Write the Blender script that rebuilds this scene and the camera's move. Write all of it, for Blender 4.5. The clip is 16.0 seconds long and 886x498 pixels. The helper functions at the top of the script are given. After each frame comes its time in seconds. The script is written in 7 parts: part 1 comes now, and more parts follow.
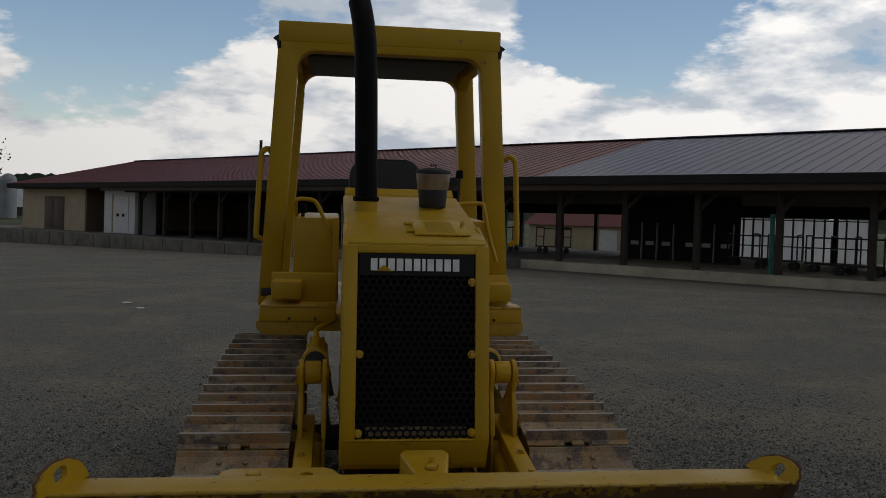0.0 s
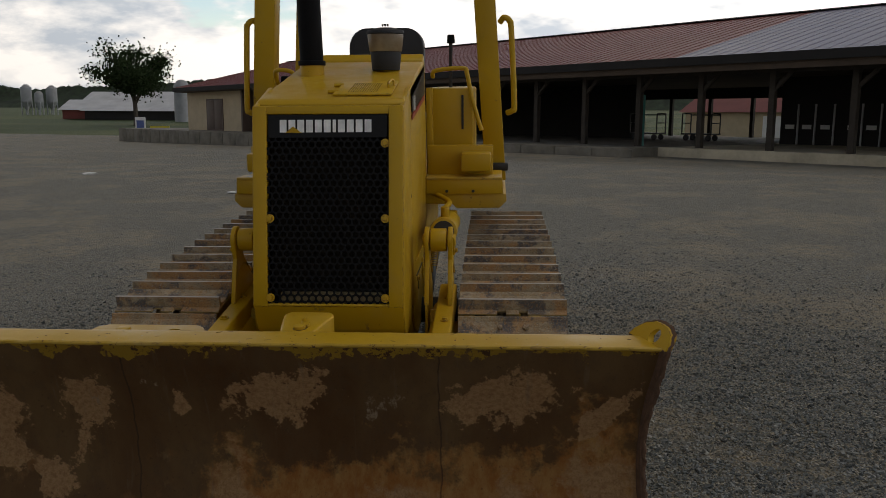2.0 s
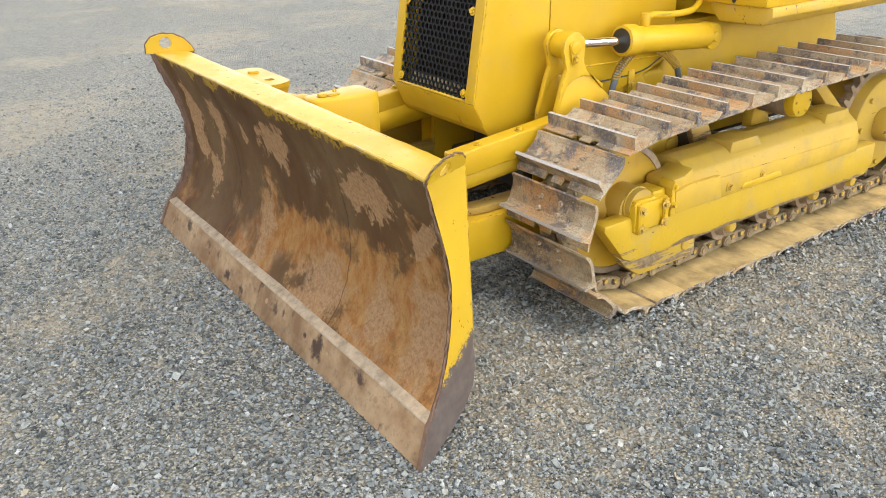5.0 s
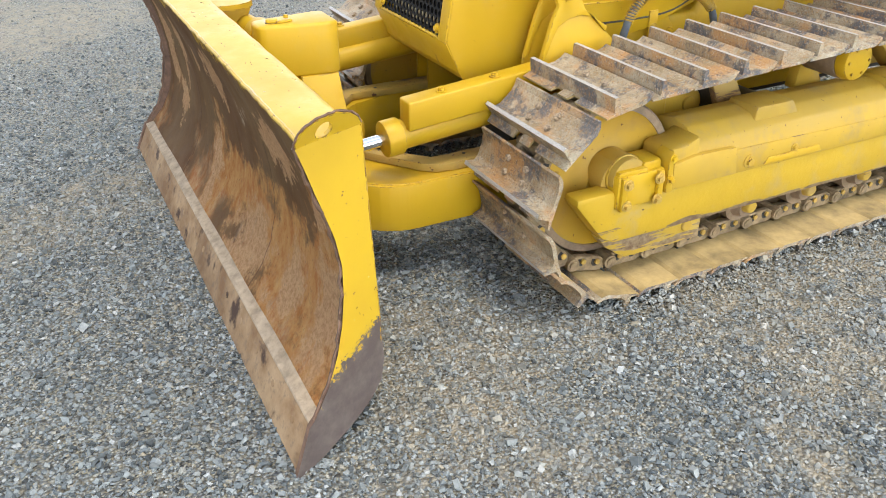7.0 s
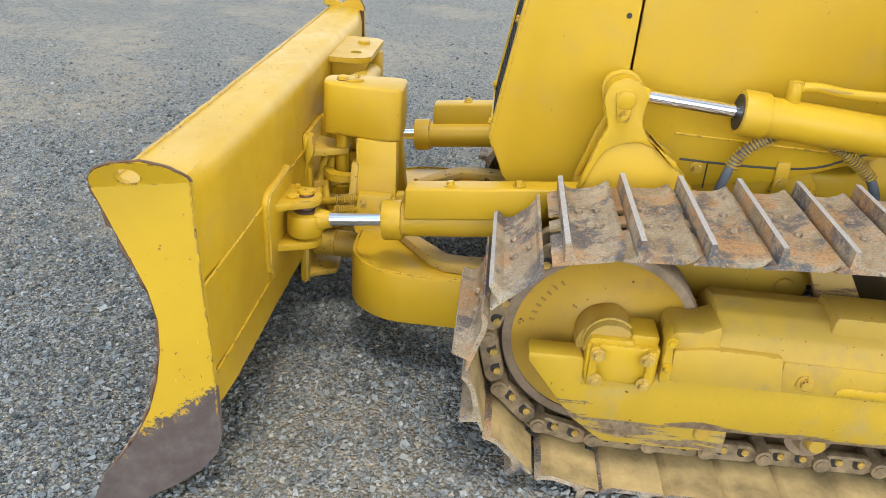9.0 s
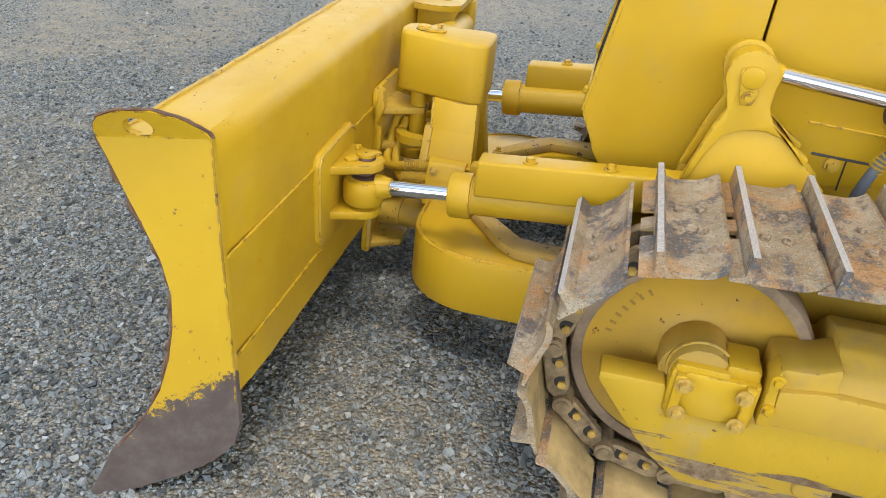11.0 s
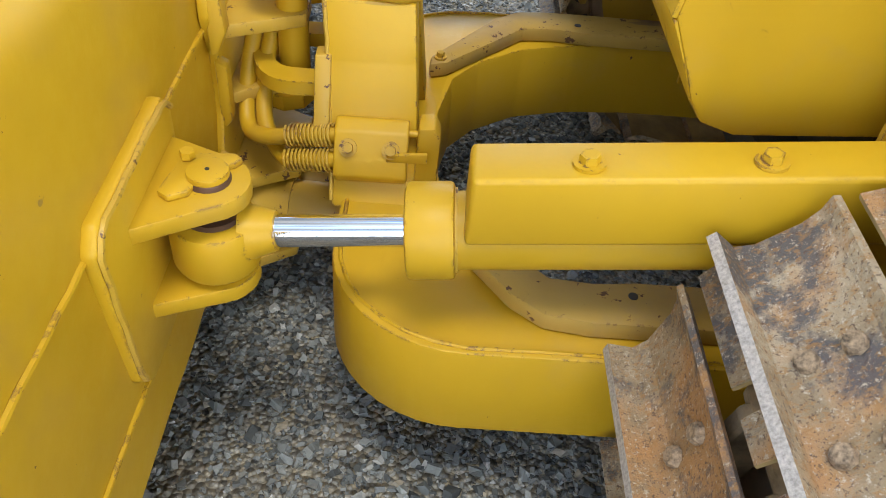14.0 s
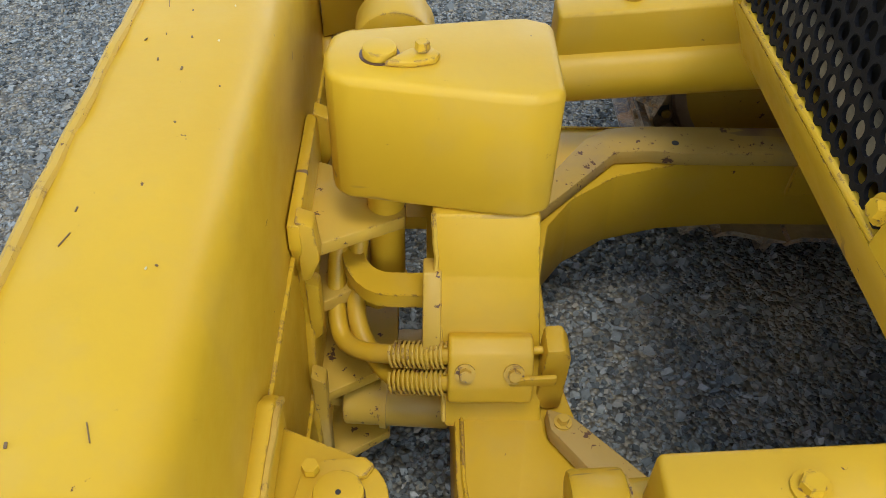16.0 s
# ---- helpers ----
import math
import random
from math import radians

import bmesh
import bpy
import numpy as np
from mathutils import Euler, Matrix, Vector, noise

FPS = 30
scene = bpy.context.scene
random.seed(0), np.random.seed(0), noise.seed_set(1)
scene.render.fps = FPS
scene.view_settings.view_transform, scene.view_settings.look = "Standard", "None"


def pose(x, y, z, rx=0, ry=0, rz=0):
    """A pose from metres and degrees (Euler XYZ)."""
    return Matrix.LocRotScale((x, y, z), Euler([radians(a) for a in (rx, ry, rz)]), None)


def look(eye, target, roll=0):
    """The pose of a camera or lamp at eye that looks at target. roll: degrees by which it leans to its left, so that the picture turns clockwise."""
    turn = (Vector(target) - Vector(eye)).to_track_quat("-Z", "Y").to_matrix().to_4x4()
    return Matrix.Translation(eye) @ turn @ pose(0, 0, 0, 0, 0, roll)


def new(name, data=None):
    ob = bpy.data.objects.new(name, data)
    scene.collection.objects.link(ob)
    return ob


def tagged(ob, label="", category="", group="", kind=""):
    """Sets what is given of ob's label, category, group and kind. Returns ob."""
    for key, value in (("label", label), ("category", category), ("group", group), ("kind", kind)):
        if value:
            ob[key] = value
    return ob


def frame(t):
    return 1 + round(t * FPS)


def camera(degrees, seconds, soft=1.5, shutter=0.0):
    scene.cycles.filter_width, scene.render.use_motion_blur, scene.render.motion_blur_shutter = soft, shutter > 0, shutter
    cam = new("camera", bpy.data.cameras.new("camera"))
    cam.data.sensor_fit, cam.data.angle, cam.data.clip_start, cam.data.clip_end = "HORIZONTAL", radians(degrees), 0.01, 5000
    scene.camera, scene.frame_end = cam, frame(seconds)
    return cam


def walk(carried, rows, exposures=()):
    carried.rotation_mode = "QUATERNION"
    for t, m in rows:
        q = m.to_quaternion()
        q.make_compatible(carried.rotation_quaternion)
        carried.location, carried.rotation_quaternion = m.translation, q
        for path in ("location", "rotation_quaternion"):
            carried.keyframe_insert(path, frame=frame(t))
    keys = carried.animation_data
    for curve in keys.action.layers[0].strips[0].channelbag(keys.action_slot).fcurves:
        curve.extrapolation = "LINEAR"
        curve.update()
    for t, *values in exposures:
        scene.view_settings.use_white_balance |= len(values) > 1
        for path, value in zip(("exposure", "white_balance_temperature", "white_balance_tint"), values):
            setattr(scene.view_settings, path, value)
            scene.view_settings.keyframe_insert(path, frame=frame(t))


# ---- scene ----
cam = camera(56.5, 16.0, soft=0.55)
PATH = [
    (0, (0.345, 0.199, 1.791), (0.604, 2.176, 1.641), 1.7),
    (0.5, (0.359, 0.198, 1.786), (0.614, 2.178, 1.656), 1.2),
    (1, (0.49, 0.205, 1.758), (0.666, 2.194, 1.63), -0.2),
    (1.5, (0.908, 0.181, 1.743), (0.92, 2.172, 1.552), -0.2),
    (2, (1.338, 0.312, 1.646), (1.214, 2.267, 1.242), -0.5),
    (2.5, (1.771, 0.524, 1.616), (1.491, 2.391, 0.955), 0.4),
    (3, (2.25, 0.69, 1.592), (1.693, 2.444, 0.81), -2.3),
    (3.5, (2.667, 0.953, 1.558), (1.833, 2.57, 0.729), 1.3),
    (4, (3.047, 1.228, 1.579), (1.885, 2.622, 0.739), -1.0),
    (4.5, (3.433, 1.463, 1.61), (1.985, 2.569, 0.787), -2.7),
    (4.7, (3.528, 1.508, 1.603), (2.04, 2.568, 0.79), -2.4),
    (6.8, (3.439, 2.05, 1.509), (1.892, 2.853, 0.529), -1.0),
    (7, (3.411, 2.196, 1.527), (1.859, 2.981, 0.539), -0.3),
    (7.5, (3.347, 2.58, 1.509), (1.706, 3.196, 0.547), 2.7),
    (8, (3.273, 2.902, 1.513), (1.542, 3.229, 0.565), 6.0),
    (8.5, (3.216, 3.152, 1.536), (1.436, 3.331, 0.641), 5.5),
    (9, (3.368, 3.449, 1.531), (1.568, 3.357, 0.665), 4.4),
    (9.5, (3.421, 3.585, 1.53), (1.609, 3.359, 0.713), 4.0),
    (9.7, (3.419, 3.605, 1.53), (1.609, 3.339, 0.723), 3.8),
    (11.8, (2.502, 3.413, 1.356), (0.878, 3.128, 0.224), 8.0),
    (12, (2.342, 3.402, 1.322), (0.738, 3.171, 0.15), 6.7),
    (12.5, (2.088, 3.305, 1.222), (0.482, 3.181, 0.038), 5.7),
    (13, (2.0, 3.209, 1.205), (0.444, 3.18, -0.05), 4.9),
    (13.5, (1.968, 3.176, 1.2), (0.446, 3.232, -0.097), 6.1),
    (14, (1.876, 3.163, 1.191), (0.394, 3.22, -0.151), 5.4),
    (14.5, (1.638, 3.132, 1.169), (0.163, 3.134, -0.181), 4.9),
    (15, (1.515, 3.075, 1.196), (0.087, 3.118, -0.204), 4.2),
    (15.5, (1.513, 3.013, 1.31), (0.091, 3.047, -0.096), 3.6),
    (16, (1.511, 2.988, 1.336), (0.093, 3.04, -0.073), 2.0),
]

EXPOSURE = ((0.0, -3.85, 6950, 11), (1.8, -3.5, 7300, 12), (2.1, -2.9, 7500, 12), (2.3, -1.98, 7600, 11), (2.5, -1.43, 7600, 10), (3.0, -0.70, 7450, 10), (4.0, -0.57, 7150, 10), (4.5, -0.55, 7000, 10), (7.0, -0.56, 6450, 9), (8.0, -0.62, 6350, 9), (9.0, -0.82, 6250, 9), (12.0, -0.90, 6400, 10), (13.0, -0.82, 6400, 10), (14.5, -0.84, 6250, 9), (16.0, -1.02, 6000, 8))
walk(cam, [(t, look(eye, target, roll)) for t, eye, target, roll in PATH], EXPOSURE)

# ---------------------------------------------------------------- light
SUN_AZ, SUN_EL = 82.0, 74.0          # degrees from +y towards +x, and above the horizon
sun_dir = Vector((math.sin(radians(SUN_AZ)) * math.cos(radians(SUN_EL)), math.cos(radians(SUN_AZ)) * math.cos(radians(SUN_EL)), math.sin(radians(SUN_EL))))
glow_dir = Vector((0.400, 0.400, 0.825))     # brightest part of the cloud cover
sun = new("sun", bpy.data.lights.new("sun", "SUN"))
sun.data.energy, sun.data.angle, sun.data.color = 4.0, radians(18), (1.0, 0.95, 0.88)
sun.matrix_world = look((0, 0, 30), Vector((0, 0, 30)) - sun_dir)


FAR_TURN = look((0.355, 0.24, 1.771), (0.612, 2.218, 1.622), 1.7).to_3x3() @ (pose(0, 0, 0, 88.4, 0, 0) @ pose(0, 0, 0, 0, 0, 2.0)).inverted().to_3x3()


def make_world():
    w = bpy.data.worlds.new("cloudy_sky")
    scene.world = w
    w.use_nodes = True
    nt = w.node_tree
    nt.nodes.clear()
    N, L = nt.nodes.new, nt.links.new
    out, back = N("ShaderNodeOutputWorld"), N("ShaderNodeBackground")
    sky = N("ShaderNodeTexSky")
    sky.sky_type, sky.sun_disc = "NISHITA", False
    sky.sun_elevation, sky.sun_rotation = radians(SUN_EL), radians(SUN_AZ)
    sky.air_density, sky.dust_density, sky.ozone_density = 1.0, 0.15, 3.0
    co = N("ShaderNodeTexCoord")
    stretch = N("ShaderNodeVectorMath")
    stretch.operation = "MULTIPLY"
    stretch.inputs[1].default_value = (1.0, 1.0, 2.6)
    L(co.outputs["Generated"], stretch.inputs[0])
    big = N("ShaderNodeTexNoise")
    big.inputs["Scale"].default_value, big.inputs["Detail"].default_value, big.inputs["Roughness"].default_value = 2.3, 12, 0.60
    shift = N("ShaderNodeVectorMath")
    shift.inputs[1].default_value = (3.1, 0.4, 0.65)
    L(stretch.outputs[0], shift.inputs[0])
    L(shift.outputs[0], big.inputs["Vector"])
    mask = N("ShaderNodeValToRGB")
    mask.color_ramp.elements[0].position, mask.color_ramp.elements[1].position = 0.475, 0.515
    # three gaps of clear blue in the cloud cover
    dens = big.outputs["Fac"]
    for way, wide, deep in (((-660, 1459, 345), 0.972, 0.16), ((-150, 1459, 700), 0.975, 0.04), ((330, 1459, 425), 0.988, 0.13)):
        d0 = N("ShaderNodeVectorMath")
        d0.operation = "DOT_PRODUCT"
        d0.inputs[1].default_value = (FAR_TURN @ Vector(way)).normalized()
        L(co.outputs["Generated"], d0.inputs[0])
        r0 = N("ShaderNodeMapRange")
        r0.inputs["From Min"].default_value, r0.inputs["From Max"].default_value = wide, min(wide + 0.03, 1.0)
        r0.inputs["To Min"].default_value, r0.inputs["To Max"].default_value = 0.0, deep
        L(d0.outputs["Value"], r0.inputs["Value"])
        s0 = N("ShaderNodeMath")
        s0.operation = "SUBTRACT"
        L(dens, s0.inputs[0])
        L(r0.outputs[0], s0.inputs[1])
        dens = s0.outputs[0]
    more = N("ShaderNodeMath")
    more.inputs[1].default_value = 0.055
    # closed cover towards the horizon
    hz = N("ShaderNodeSeparateXYZ")
    L(co.outputs["Generated"], hz.inputs[0])
    hr = N("ShaderNodeMapRange")
    hr.inputs["From Min"].default_value, hr.inputs["From Max"].default_value = 0.05, 0.24
    hr.inputs["To Min"].default_value, hr.inputs["To Max"].default_value = 0.14, 0.0
    L(hz.outputs["Z"], hr.inputs["Value"])
    hs = N("ShaderNodeMath")
    L(dens, hs.inputs[0])
    L(hr.outputs[0], hs.inputs[1])
    L(hs.outputs[0], more.inputs[0])
    L(more.outputs[0], mask.inputs[0])
    shade = N("ShaderNodeTexNoise")
    shade.inputs["Scale"].default_value, shade.inputs["Detail"].default_value, shade.inputs["Roughness"].default_value = 4.2, 8, 0.6
    L(shift.outputs[0], shade.inputs["Vector"])
    # billows are lit where the cloud is thinner above and towards the sun
    over = N("ShaderNodeVectorMath")
    over.inputs[1].default_value = (0.03, 0.03, 0.11)
    L(shift.outputs[0], over.inputs[0])
    above = N("ShaderNodeTexNoise")
    above.inputs["Scale"].default_value, above.inputs["Detail"].default_value, above.inputs["Roughness"].default_value = 2.3, 12, 0.60
    L(over.outputs[0], above.inputs["Vector"])
    slope = N("ShaderNodeMath")
    slope.operation = "SUBTRACT"
    L(big.outputs["Fac"], slope.inputs[0])
    L(above.outputs["Fac"], slope.inputs[1])
    lit = N("ShaderNodeMath")
    lit.operation = "MULTIPLY_ADD"
    lit.inputs[1].default_value = 2.4
    L(slope.outputs[0], lit.inputs[0])
    L(shade.outputs["Fac"], lit.inputs[2])
    tone = N("ShaderNodeValToRGB")
    e = tone.color_ramp.elements
    e[0].position, e[0].color = 0.34, (0.46, 0.54, 0.65, 1)
    e[1].position, e[1].color = 0.62, (0.97, 0.99, 1.02, 1)
    L(lit.outputs[0], tone.inputs[0])
    # clouds glow more towards the veiled sun
    dot = N("ShaderNodeVectorMath")
    dot.operation = "DOT_PRODUCT"
    dot.inputs[1].default_value = glow_dir
    L(co.outputs["Generated"], dot.inputs[0])
    ramp = N("ShaderNodeMapRange")
    ramp.inputs["From Min"].default_value, ramp.inputs["From Max"].default_value = -0.45, 1.0
    ramp.inputs["To Min"].default_value, ramp.inputs["To Max"].default_value = CLOUD_LOW, CLOUD_HIGH
    L(dot.outputs["Value"], ramp.inputs["Value"])
    bright = N("ShaderNodeVectorMath")
    bright.operation = "SCALE"
    L(tone.outputs[0], bright.inputs[0])
    # and towards the horizon, where they are seen from their lit sides
    high = N("ShaderNodeSeparateXYZ")
    L(co.outputs["Generated"], high.inputs[0])
    side = N("ShaderNodeMapRange")
    side.interpolation_type = "SMOOTHSTEP"
    side.inputs["From Min"].default_value, side.inputs["From Max"].default_value = 0.22, 0.66
    side.inputs["To Min"].default_value, side.inputs["To Max"].default_value = 5.3, 0.50
    L(high.outputs["Z"], side.inputs["Value"])
    both = N("ShaderNodeMath")
    both.operation = "MULTIPLY"
    L(ramp.outputs[0], both.inputs[0])
    L(side.outputs[0], both.inputs[1])
    L(both.outputs[0], bright.inputs["Scale"])
    mix = N("ShaderNodeMix")
    mix.data_type = "RGBA"
    L(mask.outputs[0], mix.inputs["Factor"])
    blue = N("ShaderNodeVectorMath")
    blue.operation = "SCALE"
    blue.inputs["Scale"].default_value = 11.0
    L(sky.outputs[0], blue.inputs[0])
    L(blue.outputs[0], mix.inputs["A"])
    L(bright.outputs[0], mix.inputs["B"])
    L(mix.outputs["Result"], back.inputs["Color"])
    back.inputs["Strength"].default_value = 0.12
    L(back.outputs[0], out.inputs[0])


CLOUD_LOW, CLOUD_HIGH = 5.5, 27.0
make_world()

# ---------------------------------------------------------------- materials


def material(name):
    m = bpy.data.materials.new(name)
    m.use_nodes = True
    nt = m.node_tree
    return m, nt, nt.nodes["Principled BSDF"]


def add_noise(nt, scale, detail=4.0, rough=0.55, vec=None, stretch=None):
    n = nt.nodes.new("ShaderNodeTexNoise")
    n.inputs["Scale"].default_value, n.inputs["Detail"].default_value, n.inputs["Roughness"].default_value = scale, detail, rough
    if vec is None:
        vec = coords(nt)
    if stretch:
        s = nt.nodes.new("ShaderNodeVectorMath")
        s.operation = "MULTIPLY"
        s.inputs[1].default_value = stretch
        nt.links.new(vec, s.inputs[0])
        vec = s.outputs[0]
    nt.links.new(vec, n.inputs["Vector"])
    return n.outputs["Fac"]


def coords(nt, vary=True):
    """Object coordinates, shifted by each object's own random number."""
    co = nt.nodes.new("ShaderNodeTexCoord")
    if not vary:
        return co.outputs["Object"]
    info = nt.nodes.new("ShaderNodeObjectInfo")
    sc = nt.nodes.new("ShaderNodeMath")
    sc.operation = "MULTIPLY"
    sc.inputs[1].default_value = 37.0
    nt.links.new(info.outputs["Random"], sc.inputs[0])
    add = nt.nodes.new("ShaderNodeVectorMath")
    nt.links.new(co.outputs["Object"], add.inputs[0])
    nt.links.new(sc.outputs[0], add.inputs[1])
    return add.outputs[0]


def steps(nt, fac, lo, hi, c0=(0, 0, 0), c1=(1, 1, 1)):
    r = nt.nodes.new("ShaderNodeValToRGB")
    e = r.color_ramp.elements
    e[0].position, e[1].position = lo, hi
    e[0].color, e[1].color = (*c0, 1), (*c1, 1)
    nt.links.new(fac, r.inputs[0])
    return r.outputs[0]


def blend(nt, fac, a, b, mode="MIX"):
    m = nt.nodes.new("ShaderNodeMix")
    m.data_type, m.blend_type = "RGBA", mode
    for key, v in (("Factor", fac), ("A", a), ("B", b)):
        sock = m.inputs[key]
        if isinstance(v, (int, float)):
            sock.default_value = v
        elif isinstance(v, tuple):
            sock.default_value = (*v, 1)
        else:
            nt.links.new(v, sock)
    return m.outputs["Result"]


def relief(nt, bsdf, height, strength=0.3, distance=0.01):
    b = nt.nodes.new("ShaderNodeBump")
    b.inputs["Strength"].default_value, b.inputs["Distance"].default_value = strength, distance
    nt.links.new(height, b.inputs["Height"])
    nt.links.new(b.outputs[0], bsdf.inputs["Normal"])


def painted(name, base, dark, chips=0.70, dust=0.25, rough=0.38, dustcol=(0.42, 0.30, 0.13), edge=0.56):
    """Glossy machine paint with faded areas, dust and small rusty chips."""
    m, nt, b = material(name)
    v = coords(nt)
    fade = add_noise(nt, 2.2, 5, 0.55, v)
    col = blend(nt, steps(nt, fade, 0.35, 0.7), base, dark)
    grime = add_noise(nt, 7.0, 8, 0.65, v)
    gmask = steps(nt, grime, 0.52, 0.80)
    sc = nt.nodes.new("ShaderNodeMath")
    sc.operation = "MULTIPLY"
    sc.inputs[1].default_value = dust
    nt.links.new(gmask, sc.inputs[0])
    col = blend(nt, sc.outputs[0], col, dustcol)
    spots = add_noise(nt, 42.0, 5, 0.72, v)
    col = blend(nt, steps(nt, spots, chips, chips + 0.012), col, (0.10, 0.045, 0.02))
    scratch = add_noise(nt, 16.0, 3, 0.6, v, (1.0, 0.12, 1.0))
    few = add_noise(nt, 3.1, 3, 0.5, v)
    sm = nt.nodes.new("ShaderNodeMath")
    sm.operation = "MULTIPLY"
    nt.links.new(steps(nt, scratch, 0.685, 0.695), sm.inputs[0])
    nt.links.new(steps(nt, few, 0.52, 0.60), sm.inputs[1])
    col = blend(nt, sm.outputs[0], col, (0.17, 0.10, 0.05))
    # paint knocked off along edges
    bev = nt.nodes.new("ShaderNodeBevel")
    bev.samples = 4
    bev.inputs["Radius"].default_value = 0.006
    geo = nt.nodes.new("ShaderNodeNewGeometry")
    dot = nt.nodes.new("ShaderNodeVectorMath")
    dot.operation = "DOT_PRODUCT"
    nt.links.new(bev.outputs[0], dot.inputs[0])
    nt.links.new(geo.outputs["Normal"], dot.inputs[1])
    worn = steps(nt, dot.outputs["Value"], 0.93, 0.985, (1, 1, 1), (0, 0, 0))
    wm = nt.nodes.new("ShaderNodeMath")
    wm.operation = "MULTIPLY"
    nt.links.new(worn, wm.inputs[0])
    nt.links.new(steps(nt, add_noise(nt, 38.0, 5, 0.75, v), edge, edge + 0.03), wm.inputs[1])
    col = blend(nt, wm.outputs[0], col, (0.13, 0.065, 0.03))
    nt.links.new(col, b.inputs["Base Color"])
    nt.links.new(steps(nt, grime, 0.3, 0.8, (rough - 0.06,) * 3, (rough + 0.3,) * 3), b.inputs["Roughness"])
    b.inputs["Coat Weight"].default_value = 0.06
    b.inputs["Coat Roughness"].default_value = 0.3
    b.inputs["Specular IOR Level"].default_value = 0.27
    dent = add_noise(nt, 6.0, 4, 0.5, v)
    hh = nt.nodes.new("ShaderNodeMath")
    hh.operation = "MULTIPLY_ADD"
    hh.inputs[1].default_value = 0.12
    nt.links.new(add_noise(nt, 90.0, 3, 0.5, v), hh.inputs[0])
    nt.links.new(dent, hh.inputs[2])
    relief(nt, b, hh.outputs[0], 0.3, 0.006)
    return m


def plain(name, col, rough=0.6, metal=0.0, vary=0.25, scale=14.0, bump=0.15, gloss=0.5):
    m, nt, b = material(name)
    v = coords(nt)
    n = add_noise(nt, scale, 8, 0.65, v)
    lo = tuple(c * (1 - vary) for c in col)
    hi = tuple(min(1.0, c * (1 + vary)) for c in col)
    nt.links.new(steps(nt, n, 0.3, 0.72, lo, hi), b.inputs["Base Color"])
    b.inputs["Roughness"].default_value, b.inputs["Metallic"].default_value = rough, metal
    b.inputs["Specular IOR Level"].default_value = gloss
    relief(nt, b, add_noise(nt, scale * 8, 4, 0.6, v), bump, 0.003)
    return m


YELLOW = painted("machine_yellow_paint", (0.525, 0.317, 0.012), (0.46, 0.271, 0.011), edge=0.525)
YELLOW_WORN = painted("worn_yellow_paint", (0.50, 0.31, 0.026), (0.40, 0.245, 0.04), 0.62, 0.75)
def scraped(name, base, streak, cut, low=None):
    """Paint scraped off in long level streaks, down to rust and mud."""
    m, nt, b = material(name)
    v = coords(nt)
    fade = add_noise(nt, 3.0, 5, 0.6, v)
    col = blend(nt, steps(nt, fade, 0.35, 0.7), base, tuple(c * 0.86 for c in base))
    col = blend(nt, steps(nt, add_noise(nt, 9, 7, 0.65, v), 0.50, 0.72, (0, 0, 0), (0.55,) * 3), col, (0.36, 0.27, 0.14))
    mask = add_noise(nt, 13, 8, 0.68, v, (1.0, 0.16, 1.5))
    if low:
        sep = nt.nodes.new("ShaderNodeSeparateXYZ")
        co = nt.nodes.new("ShaderNodeTexCoord")
        nt.links.new(co.outputs["Object"], sep.inputs[0])
        r = nt.nodes.new("ShaderNodeMapRange")
        r.inputs["From Min"].default_value, r.inputs["From Max"].default_value = low
        r.inputs["To Min"].default_value, r.inputs["To Max"].default_value = 0.22, -0.14
        nt.links.new(sep.outputs["Z"], r.inputs["Value"])
        add = nt.nodes.new("ShaderNodeMath")
        nt.links.new(mask, add.inputs[0])
        nt.links.new(r.outputs[0], add.inputs[1])
        mask = add.outputs[0]
    brown = blend(nt, steps(nt, add_noise(nt, 40, 6, 0.7, v), 0.35, 0.65), (0.13, 0.075, 0.04), streak)
    col = blend(nt, steps(nt, mask, cut, cut + 0.02), col, brown)
    col = blend(nt, steps(nt, add_noise(nt, 60, 5, 0.75, v), 0.66, 0.68), col, (0.10, 0.05, 0.025))
    nt.links.new(col, b.inputs["Base Color"])
    b.inputs["Roughness"].default_value, b.inputs["Specular IOR Level"].default_value = 0.55, 0.35
    relief(nt, b, add_noise(nt, 50, 6, 0.7, v), 0.35, 0.004)
    return m


CHIPPED = scraped("scraped_yellow_guard", (0.47, 0.30, 0.03), (0.30, 0.22, 0.13), 0.545)
RAIL_PAINT = scraped("chipped_yellow_rail", (0.51, 0.315, 0.018), (0.27, 0.19, 0.11), 0.60, (-0.12, 0.0))
RUSTY_PAINT = scraped("rust_stained_paint", (0.40, 0.26, 0.07), (0.27, 0.17, 0.08), 0.50)
IDLER_PAINT = painted("stained_idler_paint", (0.50, 0.295, 0.018), (0.41, 0.245, 0.035), 0.655, 0.9, 0.5, (0.30, 0.18, 0.07))
RAIL_DUSTY = painted("dusty_rail_paint", (0.42, 0.265, 0.045), (0.31, 0.20, 0.06), 0.615, 1.0, 0.6, (0.27, 0.18, 0.09))
YELLOW_DUSTY = painted("dusty_yellow_paint", (0.47, 0.288, 0.024), (0.38, 0.238, 0.045), 0.675, 1.0, 0.55, (0.29, 0.20, 0.095))
BLACK = plain("black_paint", (0.005, 0.005, 0.0055), 0.65, gloss=0.12)
RUBBER = plain("black_rubber", (0.02, 0.02, 0.021), 0.7)
SEAT = plain("black_vinyl", (0.016, 0.016, 0.018), 0.5)
HOSE_GREY = plain("grey_hose_rubber", (0.11, 0.12, 0.13), 0.6)
